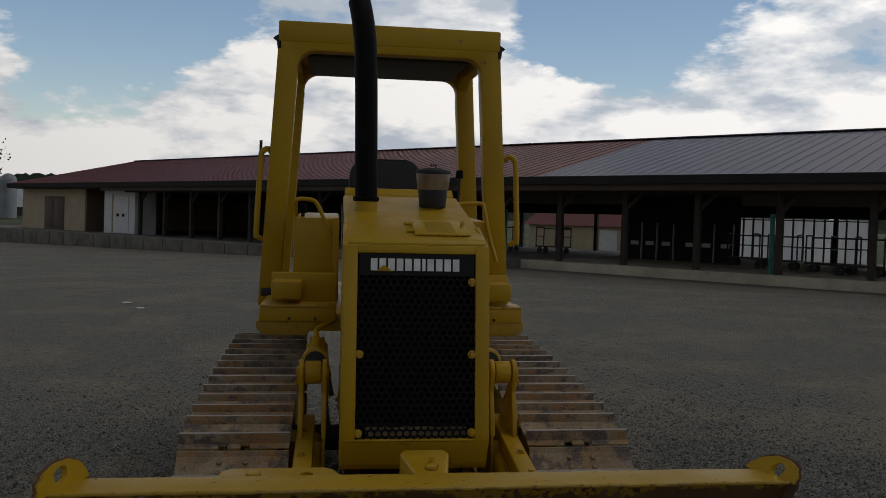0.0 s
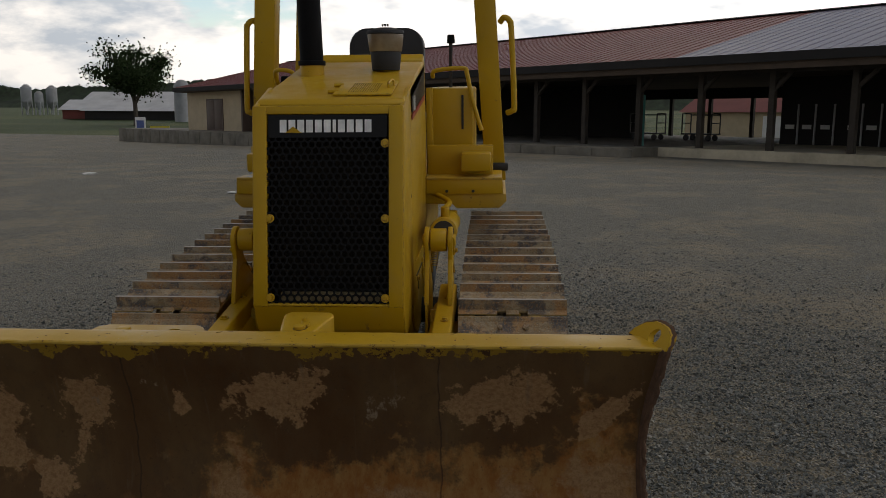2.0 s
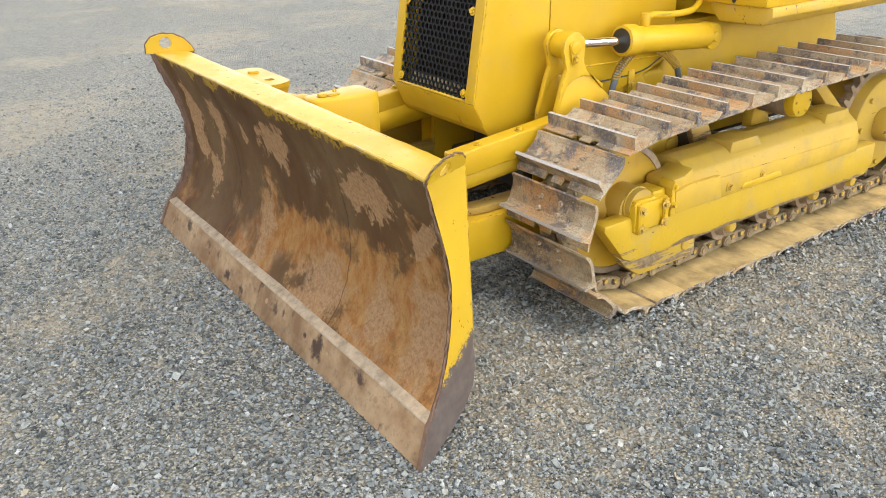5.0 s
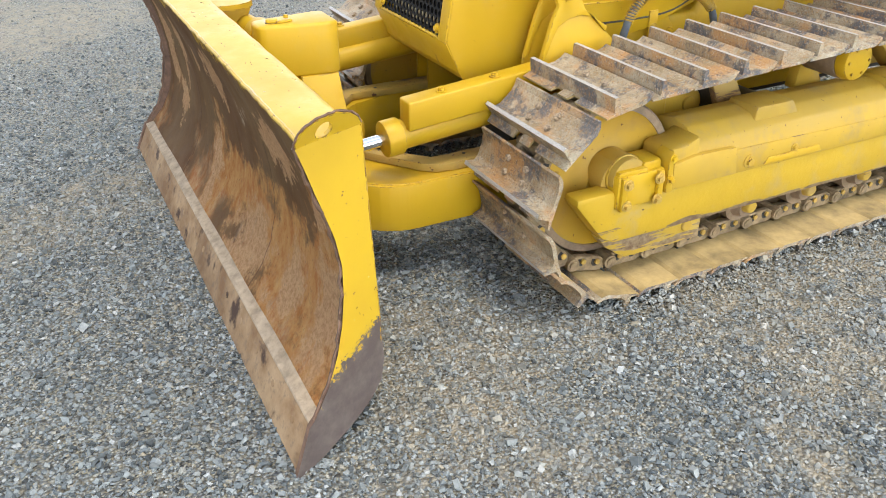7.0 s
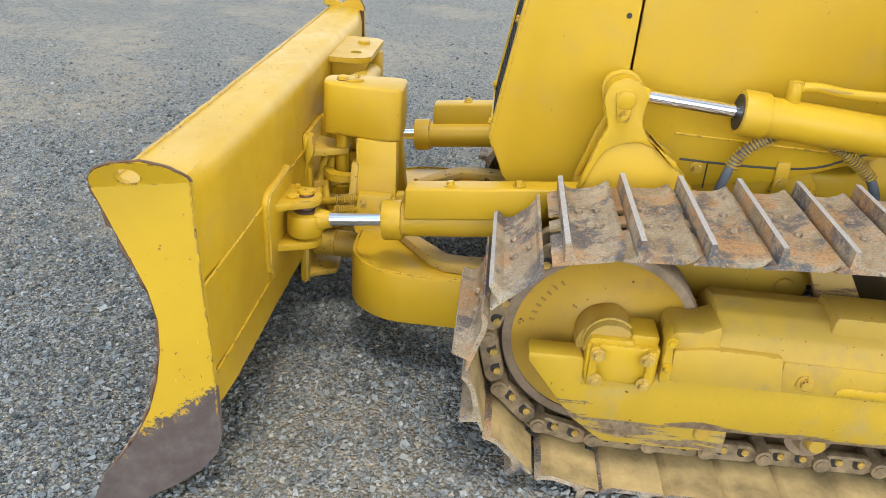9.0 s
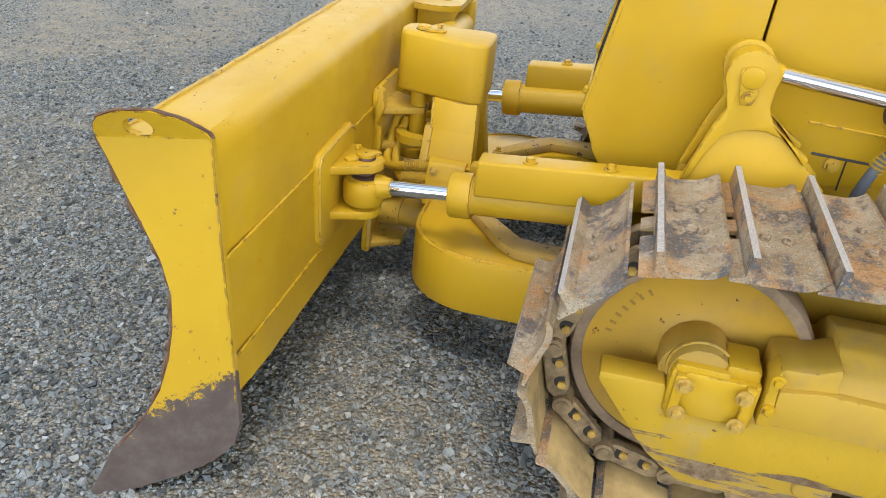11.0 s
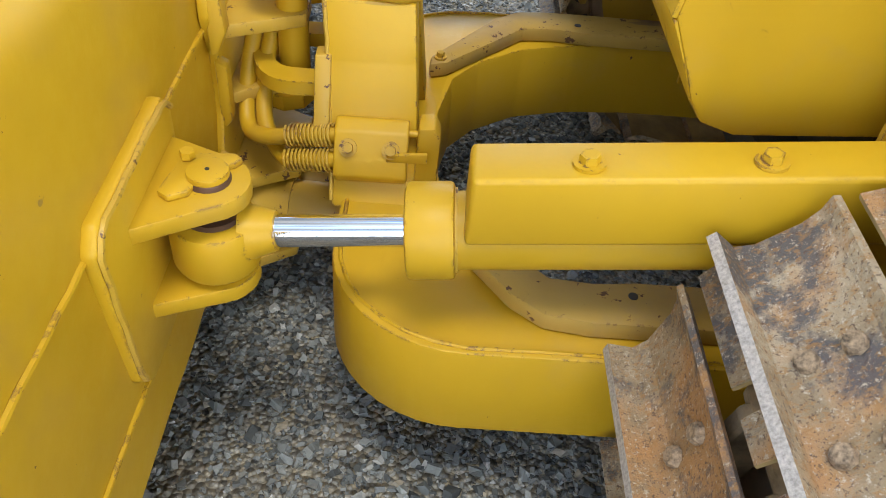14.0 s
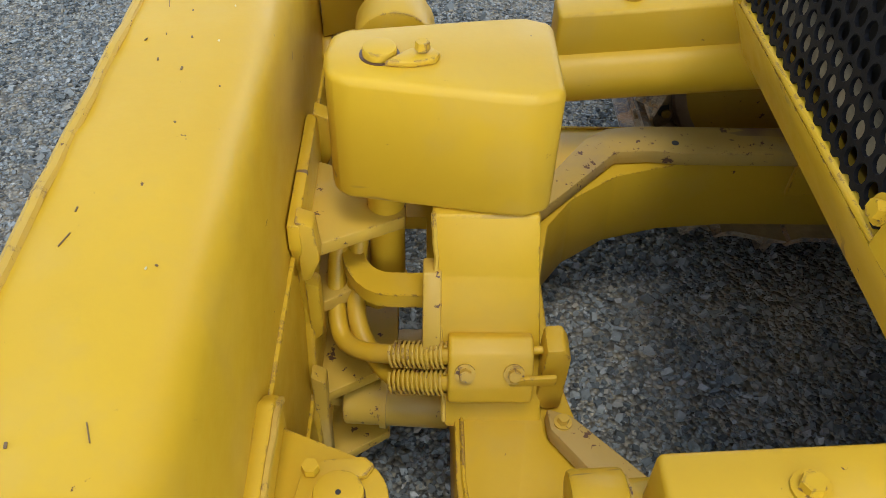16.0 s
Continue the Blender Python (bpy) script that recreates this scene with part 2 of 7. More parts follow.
CHROME = plain("chromed_steel", (0.86, 0.86, 0.87), 0.08, 1.0, 0.03, 6.0, 0.01)
BARE = plain("dusty_worn_steel", (0.25, 0.175, 0.105), 0.6, 0.2, 0.4)
# for dark metal and holes, and for blocks that stand in for shade
DARK = plain("dark_metal_and_shade", (0.022, 0.019, 0.016), 0.55)
LABEL_BLACK = plain("black_decal", (0.006, 0.006, 0.006), 0.4, gloss=0.2)
LABEL_WHITE = plain("white_decal", (0.8, 0.8, 0.78), 0.4)
LABEL_RED = plain("red_decal", (0.35, 0.03, 0.02), 0.4)
RADIATOR = plain("dusty_radiator_core", (0.016, 0.013, 0.009), 0.95, gloss=0.1)
GRILLE_BLACK = plain("black_grille_paint", (0.005, 0.005, 0.0055), 0.5, gloss=0.14)
BRONZE = plain("brown_greasy_steel", (0.10, 0.055, 0.035), 0.45, 0.4)


def make_amber():
    m, nt, b = material("amber_dusty_plastic")
    n = add_noise(nt, 18, 6)
    nt.links.new(steps(nt, n, 0.3, 0.75, (0.20, 0.13, 0.06), (0.34, 0.26, 0.16)), b.inputs["Base Color"])
    b.inputs["Roughness"].default_value, b.inputs["Transmission Weight"].default_value = 0.35, 0.25
    return m


AMBER = make_amber()


def make_shoe():
    """Rusty track steel: brown rust, grey polished wear, pale dust."""
    m, nt, b = material("rusty_track_steel")
    v = coords(nt)
    n1, n2, n3 = add_noise(nt, 9, 8, 0.65, v), add_noise(nt, 26, 8, 0.7, v), add_noise(nt, 4.5, 6, 0.6, v)
    col = blend(nt, steps(nt, n1, 0.40, 0.60), (0.28, 0.205, 0.115), (0.46, 0.385, 0.265))
    col = blend(nt, steps(nt, n3, 0.50, 0.58, (0, 0, 0), (0.8,) * 3), col, (0.42, 0.20, 0.055))
    col = blend(nt, steps(nt, add_noise(nt, 7.5, 9, 0.7, v), 0.50, 0.57, (0, 0, 0), (0.92,) * 3), col, (0.085, 0.083, 0.088))
    col = blend(nt, steps(nt, add_noise(nt, 110, 5, 0.75, v, (1.0, 0.55, 1.0)), 0.52, 0.60, (0, 0, 0), (0.7,) * 3), col, (0.34, 0.18, 0.055))
    col = blend(nt, steps(nt, add_noise(nt, 190, 4, 0.8, v), 0.56, 0.61, (0, 0, 0), (0.85,) * 3), col, (0.10, 0.06, 0.04))
    col = blend(nt, steps(nt, add_noise(nt, 160, 5, 0.8, v), 0.575, 0.62, (0, 0, 0), (0.8,) * 3), col, (0.55, 0.48, 0.37))
    nt.links.new(col, b.inputs["Base Color"])
    b.inputs["Metallic"].default_value = 0.1
    nt.links.new(steps(nt, n2, 0.3, 0.7, (0.75,) * 3, (0.45,) * 3), b.inputs["Roughness"])
    relief(nt, b, add_noise(nt, 90, 6, 0.75, v), 0.9, 0.005)
    return m


SHOE = make_shoe()
GROUSER = plain("worn_grouser_edge", (0.44, 0.41, 0.37), 0.5, 0.3, 0.45, 220, 0.5)
SHOE_DUST = plain("dusty_shoe_underside", (0.34, 0.235, 0.090), 0.85, 0.0, 0.55, 7, 0.4)
LINK_STEEL = plain("dusty_brown_link_steel", (0.235, 0.165, 0.085), 0.75, 0.1, 0.6, 22, 0.4)
BOLT_YELLOW = plain("dusty_yellow_bolt", (0.42, 0.26, 0.045), 0.6, 0.0, 0.4, 60, 0.3)
BOLT_RUST = plain("rusty_bolt", (0.33, 0.24, 0.15), 0.6, 0.1, 0.8, 140, 0.8)


def make_moldboard():
    """The blade's scoured face: brown steel, orange rust low down, pale dried mud, yellow left along the top."""
    m, nt, b = material("scoured_rusty_moldboard")
    v = coords(nt, False)
    sep = nt.nodes.new("ShaderNodeSeparateXYZ")
    nt.links.new(v, sep.inputs[0])
    streak = add_noise(nt, 3.2, 7, 0.6, v, (1.0, 1.0, 0.45))
    fine = add_noise(nt, 24, 8, 0.7, v, (1.0, 1.0, 0.5))
    col = blend(nt, steps(nt, streak, 0.36, 0.64), (0.155, 0.072, 0.028), (0.235, 0.138, 0.060))
    col = blend(nt, steps(nt, fine, 0.50, 0.74, (0, 0, 0), (0.6,) * 3), col, (0.15, 0.094, 0.054))
    # orange rust, more of it on the lower half
    patch = add_noise(nt, 2.6, 8, 0.62, v, (1.0, 1.0, 0.8))
    low = nt.nodes.new("ShaderNodeMapRange")
    low.inputs["From Min"].default_value, low.inputs["From Max"].default_value = 0.16, -0.34
    low.inputs["To Min"].default_value, low.inputs["To Max"].default_value = -0.20, 0.03
    nt.links.new(sep.outputs["Z"], low.inputs["Value"])
    add = nt.nodes.new("ShaderNodeMath")
    nt.links.new(patch, add.inputs[0])
    nt.links.new(low.outputs[0], add.inputs[1])
    rust = blend(nt, steps(nt, fine, 0.4, 0.65), (0.41, 0.16, 0.05), (0.52, 0.33, 0.16))
    col = blend(nt, steps(nt, add.outputs[0], 0.50, 0.60), col, rust)
    # pale mud blotches and vertical runs
    mud = add_noise(nt, 5.0, 9, 0.66, v, (1.25, 1.0, 0.75))
    band = nt.nodes.new("ShaderNodeMapRange")
    band.interpolation_type = "SMOOTHSTEP"
    band.inputs["From Min"].default_value, band.inputs["From Max"].default_value = 0.02, 0.16
    band.inputs["To Min"].default_value, band.inputs["To Max"].default_value = -0.05, 0.02
    nt.links.new(sep.outputs["Z"], band.inputs["Value"])
    mud2 = nt.nodes.new("ShaderNodeMath")
    nt.links.new(mud, mud2.inputs[0])
    nt.links.new(band.outputs[0], mud2.inputs[1])
    mudmask = steps(nt, mud2.outputs[0], 0.665, 0.70)

    def blob(x, z, a, b_, lean=0.0):
        """One at the middle of a stain and falling off outwards."""
        p = nt.nodes.new("ShaderNodeVectorMath")
        p.operation = "SUBTRACT"
        p.inputs[1].default_value = (x - CX_MID, 0, z - 0.485)
        nt.links.new(v, p.inputs[0])
        q = nt.nodes.new("ShaderNodeVectorRotate")
        q.rotation_type = "Y_AXIS"
        q.inputs["Angle"].default_value = radians(lean)
        nt.links.new(p.outputs[0], q.inputs["Vector"])
        s_ = nt.nodes.new("ShaderNodeVectorMath")
        s_.operation = "MULTIPLY"
        s_.inputs[1].default_value = (1 / a, 0, 1 / b_)
        nt.links.new(q.outputs[0], s_.inputs[0])
        ln = nt.nodes.new("ShaderNodeVectorMath")
        ln.operation = "LENGTH"
        nt.links.new(s_.outputs[0], ln.inputs[0])
        return ln.outputs["Value"]

    def stain(col, spots, colour, ragged=1.6, soft=0.12):
        for spot in spots:
            d = nt.nodes.new("ShaderNodeMath")
            d.operation = "MULTIPLY_ADD"
            d.inputs[1].default_value = -ragged
            nt.links.new(edge_noise, d.inputs[0])
            nt.links.new(blob(*spot), d.inputs[2])
            e_ = nt.nodes.new("ShaderNodeMath")
            e_.operation = "MULTIPLY_ADD"
            e_.inputs[1].default_value, e_.inputs[2].default_value = 1.0 / 3.0, ragged / 6.0 + 0.1
            nt.links.new(d.outputs[0], e_.inputs[0])
            col = blend(nt, steps(nt, e_.outputs[0], 0.433 - soft, 0.433 + soft, (1, 1, 1), (0, 0, 0)), col, colour)
        return col
    edge_noise = add_noise(nt, 9, 9, 0.7, v)
    grit = add_noise(nt, 70, 6, 0.75, v)
    pale = blend(nt, steps(nt, grit, 0.38, 0.62), (0.40, 0.215, 0.095), (0.62, 0.38, 0.19))
    orange = blend(nt, steps(nt, fine, 0.38, 0.68), (0.44, 0.175, 0.045), (0.58, 0.335, 0.12))
    # broad orange and buff rust over the lower half, pale mud higher up
    col = stain(col, ((1.28, 0.29, 0.42, 0.17, 0), (0.52, 0.27, 0.08, 0.20, 8), (0.80, 0.33, 0.20, 0.10, 0), (1.70, 0.34, 0.19, 0.26, 0)), orange, 4.0, 0.09)
    col = stain(col, ((1.06, 0.23, 0.20, 0.09, 0), (0.50, 0.28, 0.055, 0.16, 6), (1.70, 0.33, 0.10, 0.16, 0), (1.42, 0.27, 0.08, 0.10, 0)), pale, 4.6, 0.08)
    col = stain(col, ((0.66, 0.665, 0.17, 0.085, 10), (1.39, 0.675, 0.15, 0.095, 18), (1.68, 0.62, 0.14, 0.035, 42), (0.34, 0.65, 0.03, 0.05, 0), (0.02, 0.62, 0.08, 0.10, 0), (-0.28, 0.55, 0.07, 0.16, 10), (-0.10, 0.36, 0.06, 0.09, 0)), pale, 4.2, 0.025)
    col = blend(nt, mudmask, col, blend(nt, steps(nt, fine, 0.35, 0.7), (0.37, 0.255, 0.16), (0.55, 0.42, 0.29)))
    # upright joints of the three sheets, and scraped grey runs
    wobble = add_noise(nt, 9.0, 5, 0.6, v)
    for at in (-0.50, 0.49):
        dx = nt.nodes.new("ShaderNodeMath")
        dx.operation = "MULTIPLY_ADD"
        dx.inputs[1].default_value, dx.inputs[2].default_value = 0.03, -0.015 - at
        nt.links.new(wobble, dx.inputs[0])
        off = nt.nodes.new("ShaderNodeMath")
        nt.links.new(sep.outputs["X"], off.inputs[0])
        nt.links.new(dx.outputs[0], off.inputs[1])
        ab = nt.nodes.new("ShaderNodeMath")
        ab.operation = "ABSOLUTE"
        nt.links.new(off.outputs[0], ab.inputs[0])
        col = blend(nt, steps(nt, ab.outputs[0], 0.0015, 0.004, (0.8, 0.8, 0.8), (0, 0, 0)), col, (0.07, 0.04, 0.026))
    run = add_noise(nt, 11, 7, 0.65, v, (2.2, 1.0, 0.10))
    col = blend(nt, steps(nt, run, 0.60, 0.72, (0, 0, 0), (0.35, 0.35, 0.35)), col, (0.30, 0.235, 0.165))
    # paint that has stayed along the top edge
    top = nt.nodes.new("ShaderNodeMapRange")
    top.inputs["From Min"].default_value, top.inputs["From Max"].default_value = 0.28, 0.44
    top.inputs["To Min"].default_value, top.inputs["To Max"].default_value = -0.22, 0.32
    nt.links.new(sep.outputs["Z"], top.inputs["Value"])
    add2 = nt.nodes.new("ShaderNodeMath")
    nt.links.new(add_noise(nt, 7.5, 8, 0.68, v), add2.inputs[0])
    nt.links.new(top.outputs[0], add2.inputs[1])
    kept = blend(nt, steps(nt, add_noise(nt, 26, 7, 0.75, v), 0.55, 0.58), (0.50, 0.30, 0.04), (0.13, 0.06, 0.03))
    col = blend(nt, steps(nt, add2.outputs[0], 0.545, 0.56), col, kept)
    col = blend(nt, steps(nt, grit, 0.60, 0.66, (0, 0, 0), (0.5,) * 3), col, (0.085, 0.050, 0.030))
    nt.links.new(col, b.inputs["Base Color"])
    b.inputs["Specular IOR Level"].default_value = 0.18
    nt.links.new(steps(nt, patch, 0.35, 0.65, (0.55,) * 3, (0.85,) * 3), b.inputs["Roughness"])
    relief(nt, b, fine, 0.3, 0.003)
    return m


CX_MID = 0.68
MOLD = make_moldboard()


def make_edge():
    m, nt, b = material("rusty_cutting_edge_steel")
    v = coords(nt)
    n1, n2 = add_noise(nt, 5, 8, 0.65, v), add_noise(nt, 30, 8, 0.7, v)
    col = blend(nt, steps(nt, n1, 0.36, 0.64), (0.170, 0.095, 0.045), (0.335, 0.225, 0.125))
    col = blend(nt, steps(nt, n2, 0.52, 0.7), col, (0.15, 0.105, 0.070))
    col = blend(nt, steps(nt, add_noise(nt, 8, 5, 0.6, v), 0.58, 0.66), col, (0.060, 0.036, 0.024))
    nt.links.new(col, b.inputs["Base Color"])
    b.inputs["Roughness"].default_value, b.inputs["Specular IOR Level"].default_value = 0.75, 0.12
    relief(nt, b, n2, 0.4, 0.004)
    return m


EDGE = make_edge()
LEDGE = plain("scraped_steel_ledge", (0.33, 0.25, 0.165), 0.75, 0.0, 0.4, 20, gloss=0.1)


def make_endplate():
    """Yellow end plate whose lowest part is scraped to bare steel with a ragged border."""
    m, nt, b = material("end_plate_scraped_paint")
    v = coords(nt, False)
    sep = nt.nodes.new("ShaderNodeSeparateXYZ")
    nt.links.new(v, sep.inputs[0])
    rag = add_noise(nt, 16, 8, 0.7, v)
    tilt = nt.nodes.new("ShaderNodeMath")
    tilt.operation = "MULTIPLY_ADD"
    tilt.inputs[1].default_value = -0.58
    nt.links.new(sep.outputs["Y"], tilt.inputs[0])
    nt.links.new(sep.outputs["Z"], tilt.inputs[2])
    h = nt.nodes.new("ShaderNodeMath")
    h.operation = "MULTIPLY_ADD"
    h.inputs[1].default_value, h.inputs[2].default_value = 0.18, 0.0
    nt.links.new(rag, h.inputs[0])
    s0 = nt.nodes.new("ShaderNodeMath")
    nt.links.new(tilt.outputs[0], s0.inputs[0])
    nt.links.new(h.outputs[0], s0.inputs[1])
    s = nt.nodes.new("ShaderNodeMath")
    s.operation = "MULTIPLY_ADD"
    s.inputs[1].default_value = 0.20
    nt.links.new(add_noise(nt, 85, 6, 0.75, v), s.inputs[0])
    nt.links.new(s0.outputs[0], s.inputs[2])
    bare = blend(nt, steps(nt, rag, 0.4, 0.65), (0.085, 0.062, 0.052), (0.135, 0.105, 0.088))
    paint = blend(nt, steps(nt, add_noise(nt, 3, 5), 0.35, 0.7), (0.525, 0.323, 0.012), (0.46, 0.276, 0.013))
    paint = blend(nt, steps(nt, add_noise(nt, 42, 5, 0.7, v), 0.67, 0.70), paint, (0.16, 0.08, 0.04))
    col = blend(nt, steps(nt, s.outputs[0], -0.076, -0.070), bare, paint)
    nt.links.new(col, b.inputs["Base Color"])
    b.inputs["Roughness"].default_value = 0.45
    relief(nt, b, rag, 0.15, 0.003)
    return m


ENDPLATE = make_endplate()
# tan colour for the light seen through the foot of the grille
GRILLE_LIGHT = plain("tan_grille_light", (0.30, 0.235, 0.13), 0.9, 0, 0.4, 30, 0.4)
SCRATCH = plain("dark_scratched_paint", (0.13, 0.075, 0.03), 0.6)
SCUFF = plain("pale_scuffed_paint", (0.58, 0.50, 0.30), 0.6)
EDGE_CHIPS = painted("chipped_paint_on_edge", (0.42, 0.24, 0.015), (0.11, 0.055, 0.03), 0.6, 0.75)
RUST_RIM = plain("rusty_torn_edge", (0.13, 0.07, 0.04), 0.75, 0.1, 0.4, 30, 0.4)

# ---------------------------------------------------------------- mesh helpers
HOME = {}


def part(name, bm, mat, parent=None, label="", smooth=38, at=None):
    """Links a bmesh, in world places, as one mesh object under a thing or part; at moves it as a whole."""
    if at is not None:
        bmesh.ops.transform(bm, matrix=at, verts=bm.verts)
    bmesh.ops.recalc_face_normals(bm, faces=bm.faces)
    me = bpy.data.meshes.new(name)
    co = np.array([v.co for v in bm.verts])
    c = Vector((co.min(0) + co.max(0)) / 2)
    bmesh.ops.translate(bm, vec=-c, verts=bm.verts)
    bm.to_mesh(me)
    bm.free()
    for m in (mat if isinstance(mat, (list, tuple)) else (mat,)):
        me.materials.append(m)
    me.polygons.foreach_set("use_smooth", [True] * len(me.polygons))
    me.set_sharp_from_angle(angle=radians(smooth))
    ob = new(name, me)
    if parent is not None:
        while parent.parent is not None and parent.parent.parent is not None:
            parent = parent.parent
        ob.parent = parent
        ob.location = c - HOME[parent]
    else:
        ob.location = c
    HOME[ob] = c
    if label:
        ob["label"] = label
    return ob


def thing(name, place, label, category, group=""):
    ob = new(name)
    ob.location = place
    ob.empty_display_size = 0.2
    HOME[ob] = Vector(place)
    return tagged(ob, label, category, group)


def box(x0, x1, y0, y1, z0, z1, bev=0.0, bm=None, seg=2):
    b = bmesh.new()
    bmesh.ops.create_cube(b, size=1)
    for v in b.verts:
        v.co = ((x0 + x1) / 2 + v.co.x * (x1 - x0), (y0 + y1) / 2 + v.co.y * (y1 - y0), (z0 + z1) / 2 + v.co.z * (z1 - z0))
    if bev:
        bmesh.ops.bevel(b, geom=list(b.edges), offset=bev, segments=seg, profile=0.5, affect="EDGES")
    return join(bm, b)


def join(bm, b):
    if bm is None:
        return b
    me = bpy.data.meshes.new("tmp")
    b.to_mesh(me)
    b.free()
    bm.from_mesh(me)
    bpy.data.meshes.remove(me)
    return bm


def prism(pts, axis, lo, hi, bev=0.0, bm=None, seg=2):
    """A closed outline swept along an axis. axis x: pts are (y, z); y: (x, z); z: (x, y)."""
    b = bmesh.new()

    def at(p, a):
        return {"x": (a, p[0], p[1]), "y": (p[0], a, p[1]), "z": (p[0], p[1], a)}[axis]
    lowv = [b.verts.new(at(p, lo)) for p in pts]
    f = b.faces.new(lowv)
    r = bmesh.ops.extrude_face_region(b, geom=[f])
    d = Vector(at((0, 0), hi - lo))
    bmesh.ops.translate(b, vec=d, verts=[v for v in r["geom"] if isinstance(v, bmesh.types.BMVert)])
    if bev:
        bmesh.ops.bevel(b, geom=list(b.edges), offset=bev, segments=seg, profile=0.5, affect="EDGES", clamp_overlap=True)
    return join(bm, b)


def cyl(p0, p1, r0, r1=None, seg=24, bm=None, bev=0.0):
    p0, p1 = Vector(p0), Vector(p1)
    r1 = r0 if r1 is None else r1
    b = bmesh.new()
    bmesh.ops.create_cone(b, cap_ends=True, segments=seg, radius1=r0, radius2=r1, depth=(p1 - p0).length)
    if bev:
        bmesh.ops.bevel(b, geom=[e for e in b.edges if len(e.link_faces) == 2 and any(len(f.verts) > 4 for f in e.link_faces)], offset=bev, segments=2, profile=0.5, affect="EDGES")
    q = (p1 - p0).to_track_quat("Z", "Y").to_matrix().to_4x4()
    bmesh.ops.transform(b, matrix=Matrix.Translation((p0 + p1) / 2) @ q, verts=b.verts)
    return join(bm, b)


def tube(points, r, seg=10, bm=None, smooth=True):
    """A round bar along a path of points, rounded by a spline."""
    P = [Vector(p) for p in points]
    if smooth and len(P) > 2:
        Q = []
        for i in range(len(P) - 1):
            a, b_, c, d = P[max(i - 1, 0)], P[i], P[i + 1], P[min(i + 2, len(P) - 1)]
            for k in range(6):
                t = k / 6
                Q.append(0.5 * ((2 * b_) + (c - a) * t + (2 * a - 5 * b_ + 4 * c - d) * t * t + (3 * b_ - a - 3 * c + d) * t ** 3))
        P = Q + [P[-1]]
    b = bm if bm is not None else bmesh.new()
    rings, up = [], None
    for i, p in enumerate(P):
        d = (P[min(i + 1, len(P) - 1)] - P[max(i - 1, 0)]).normalized()
        if up is None:
            up = d.orthogonal().normalized()
        up = (up - d * up.dot(d)).normalized()
        side = d.cross(up)
        rings.append([b.verts.new(p + r * (math.cos(a) * up + math.sin(a) * side)) for a in (2 * math.pi * k / seg for k in range(seg))])
    for s, t in zip(rings, rings[1:]):
        for k in range(seg):
            b.faces.new((s[k], s[(k + 1) % seg], t[(k + 1) % seg], t[k]))
    b.faces.new(rings[0][::-1])
    b.faces.new(rings[-1])
    return b


def spline(points, n):
    """Points along a rounded path, n to each stretch."""
    P = [Vector(p) for p in points]
    Q = []
    for i in range(len(P) - 1):
        a, b_, c, d = P[max(i - 1, 0)], P[i], P[i + 1], P[min(i + 2, len(P) - 1)]
        for k in range(n):
            t = k / n
            Q.append(0.5 * ((2 * b_) + (c - a) * t + (2 * a - 5 * b_ + 4 * c - d) * t * t + (3 * b_ - a - 3 * c + d) * t ** 3))
    return Q + [P[-1]]


def coil_round(path, radius, wire, pitch):
    """A wire spring wound round a path."""
    P = [Vector(p) for p in path]
    pts, w = [], 0.0
    for a, b in zip(P, P[1:]):
        d = (b - a).normalized()
        side = d.cross(Vector((1, 0.3, 0.1))).normalized()
        up = side.cross(d)
        n = max(int((b - a).length / pitch * 8), 1)
        for k in range(n):
            pts.append(a.lerp(b, k / n) + radius * (math.cos(w) * up + math.sin(w) * side))
            w += 2 * math.pi / 8
    return tube(pts, wire, 5, smooth=False)


def arc(cx, cy, r, a0, a1, n):
    return [(cx + r * math.cos(radians(a0 + (a1 - a0) * i / n)), cy + r * math.sin(radians(a0 + (a1 - a0) * i / n))) for i in range(n + 1)]


def plate_hole(outline, hole, axis, lo, hi, bev=0.0):
    """A plate of some thickness with one hole; both outlines have the same number of points."""
    b = bmesh.new()

    def at(p, a):
        return {"x": (a, p[0], p[1]), "y": (p[0], a, p[1]), "z": (p[0], p[1], a)}[axis]
    n = len(outline)
    rings = [[b.verts.new(at(p, a)) for p in pts] for pts, a in ((outline, lo), (hole, lo), (hole, hi), (outline, hi))]
    for q in range(4):
        s, t = rings[q], rings[(q + 1) % 4]
        for k in range(n):
            b.faces.new((s[k], s[(k + 1) % n], t[(k + 1) % n], t[k]))
    return b


def plate_holes(outline, holes, lo, hi):
    """An upright plate, lo to hi along x, with an outline in y and z and any number of holes."""
    b = bmesh.new()
    edges = []
    for pts in (outline, *holes):
        vs = [b.verts.new((lo, p[0], p[1])) for p in pts]
        edges += [b.edges.new((vs[i], vs[(i + 1) % len(vs)])) for i in range(len(vs))]
    bmesh.ops.triangle_fill(b, edges=edges, use_beauty=True, use_dissolve=False)
    r = bmesh.ops.extrude_face_region(b, geom=list(b.faces))
    bmesh.ops.translate(b, vec=(hi - lo, 0, 0), verts=[v for v in r["geom"] if isinstance(v, bmesh.types.BMVert)])
    return b


def hexbolt(p, axis, r=0.012, h=0.010, washer=True, bm=None):
    """A hexagon head with its washer; axis is the way it points."""
    p, axis = Vector(p), Vector(axis).normalized()
    b = bm if bm is not None else bmesh.new()
    if washer:
        cyl(p, p + axis * 0.004, r * 1.5, seg=16, bm=b)
    cyl(p + axis * 0.003, p + axis * (h + 0.003), r, r * 0.92, seg=6, bm=b)
    return b


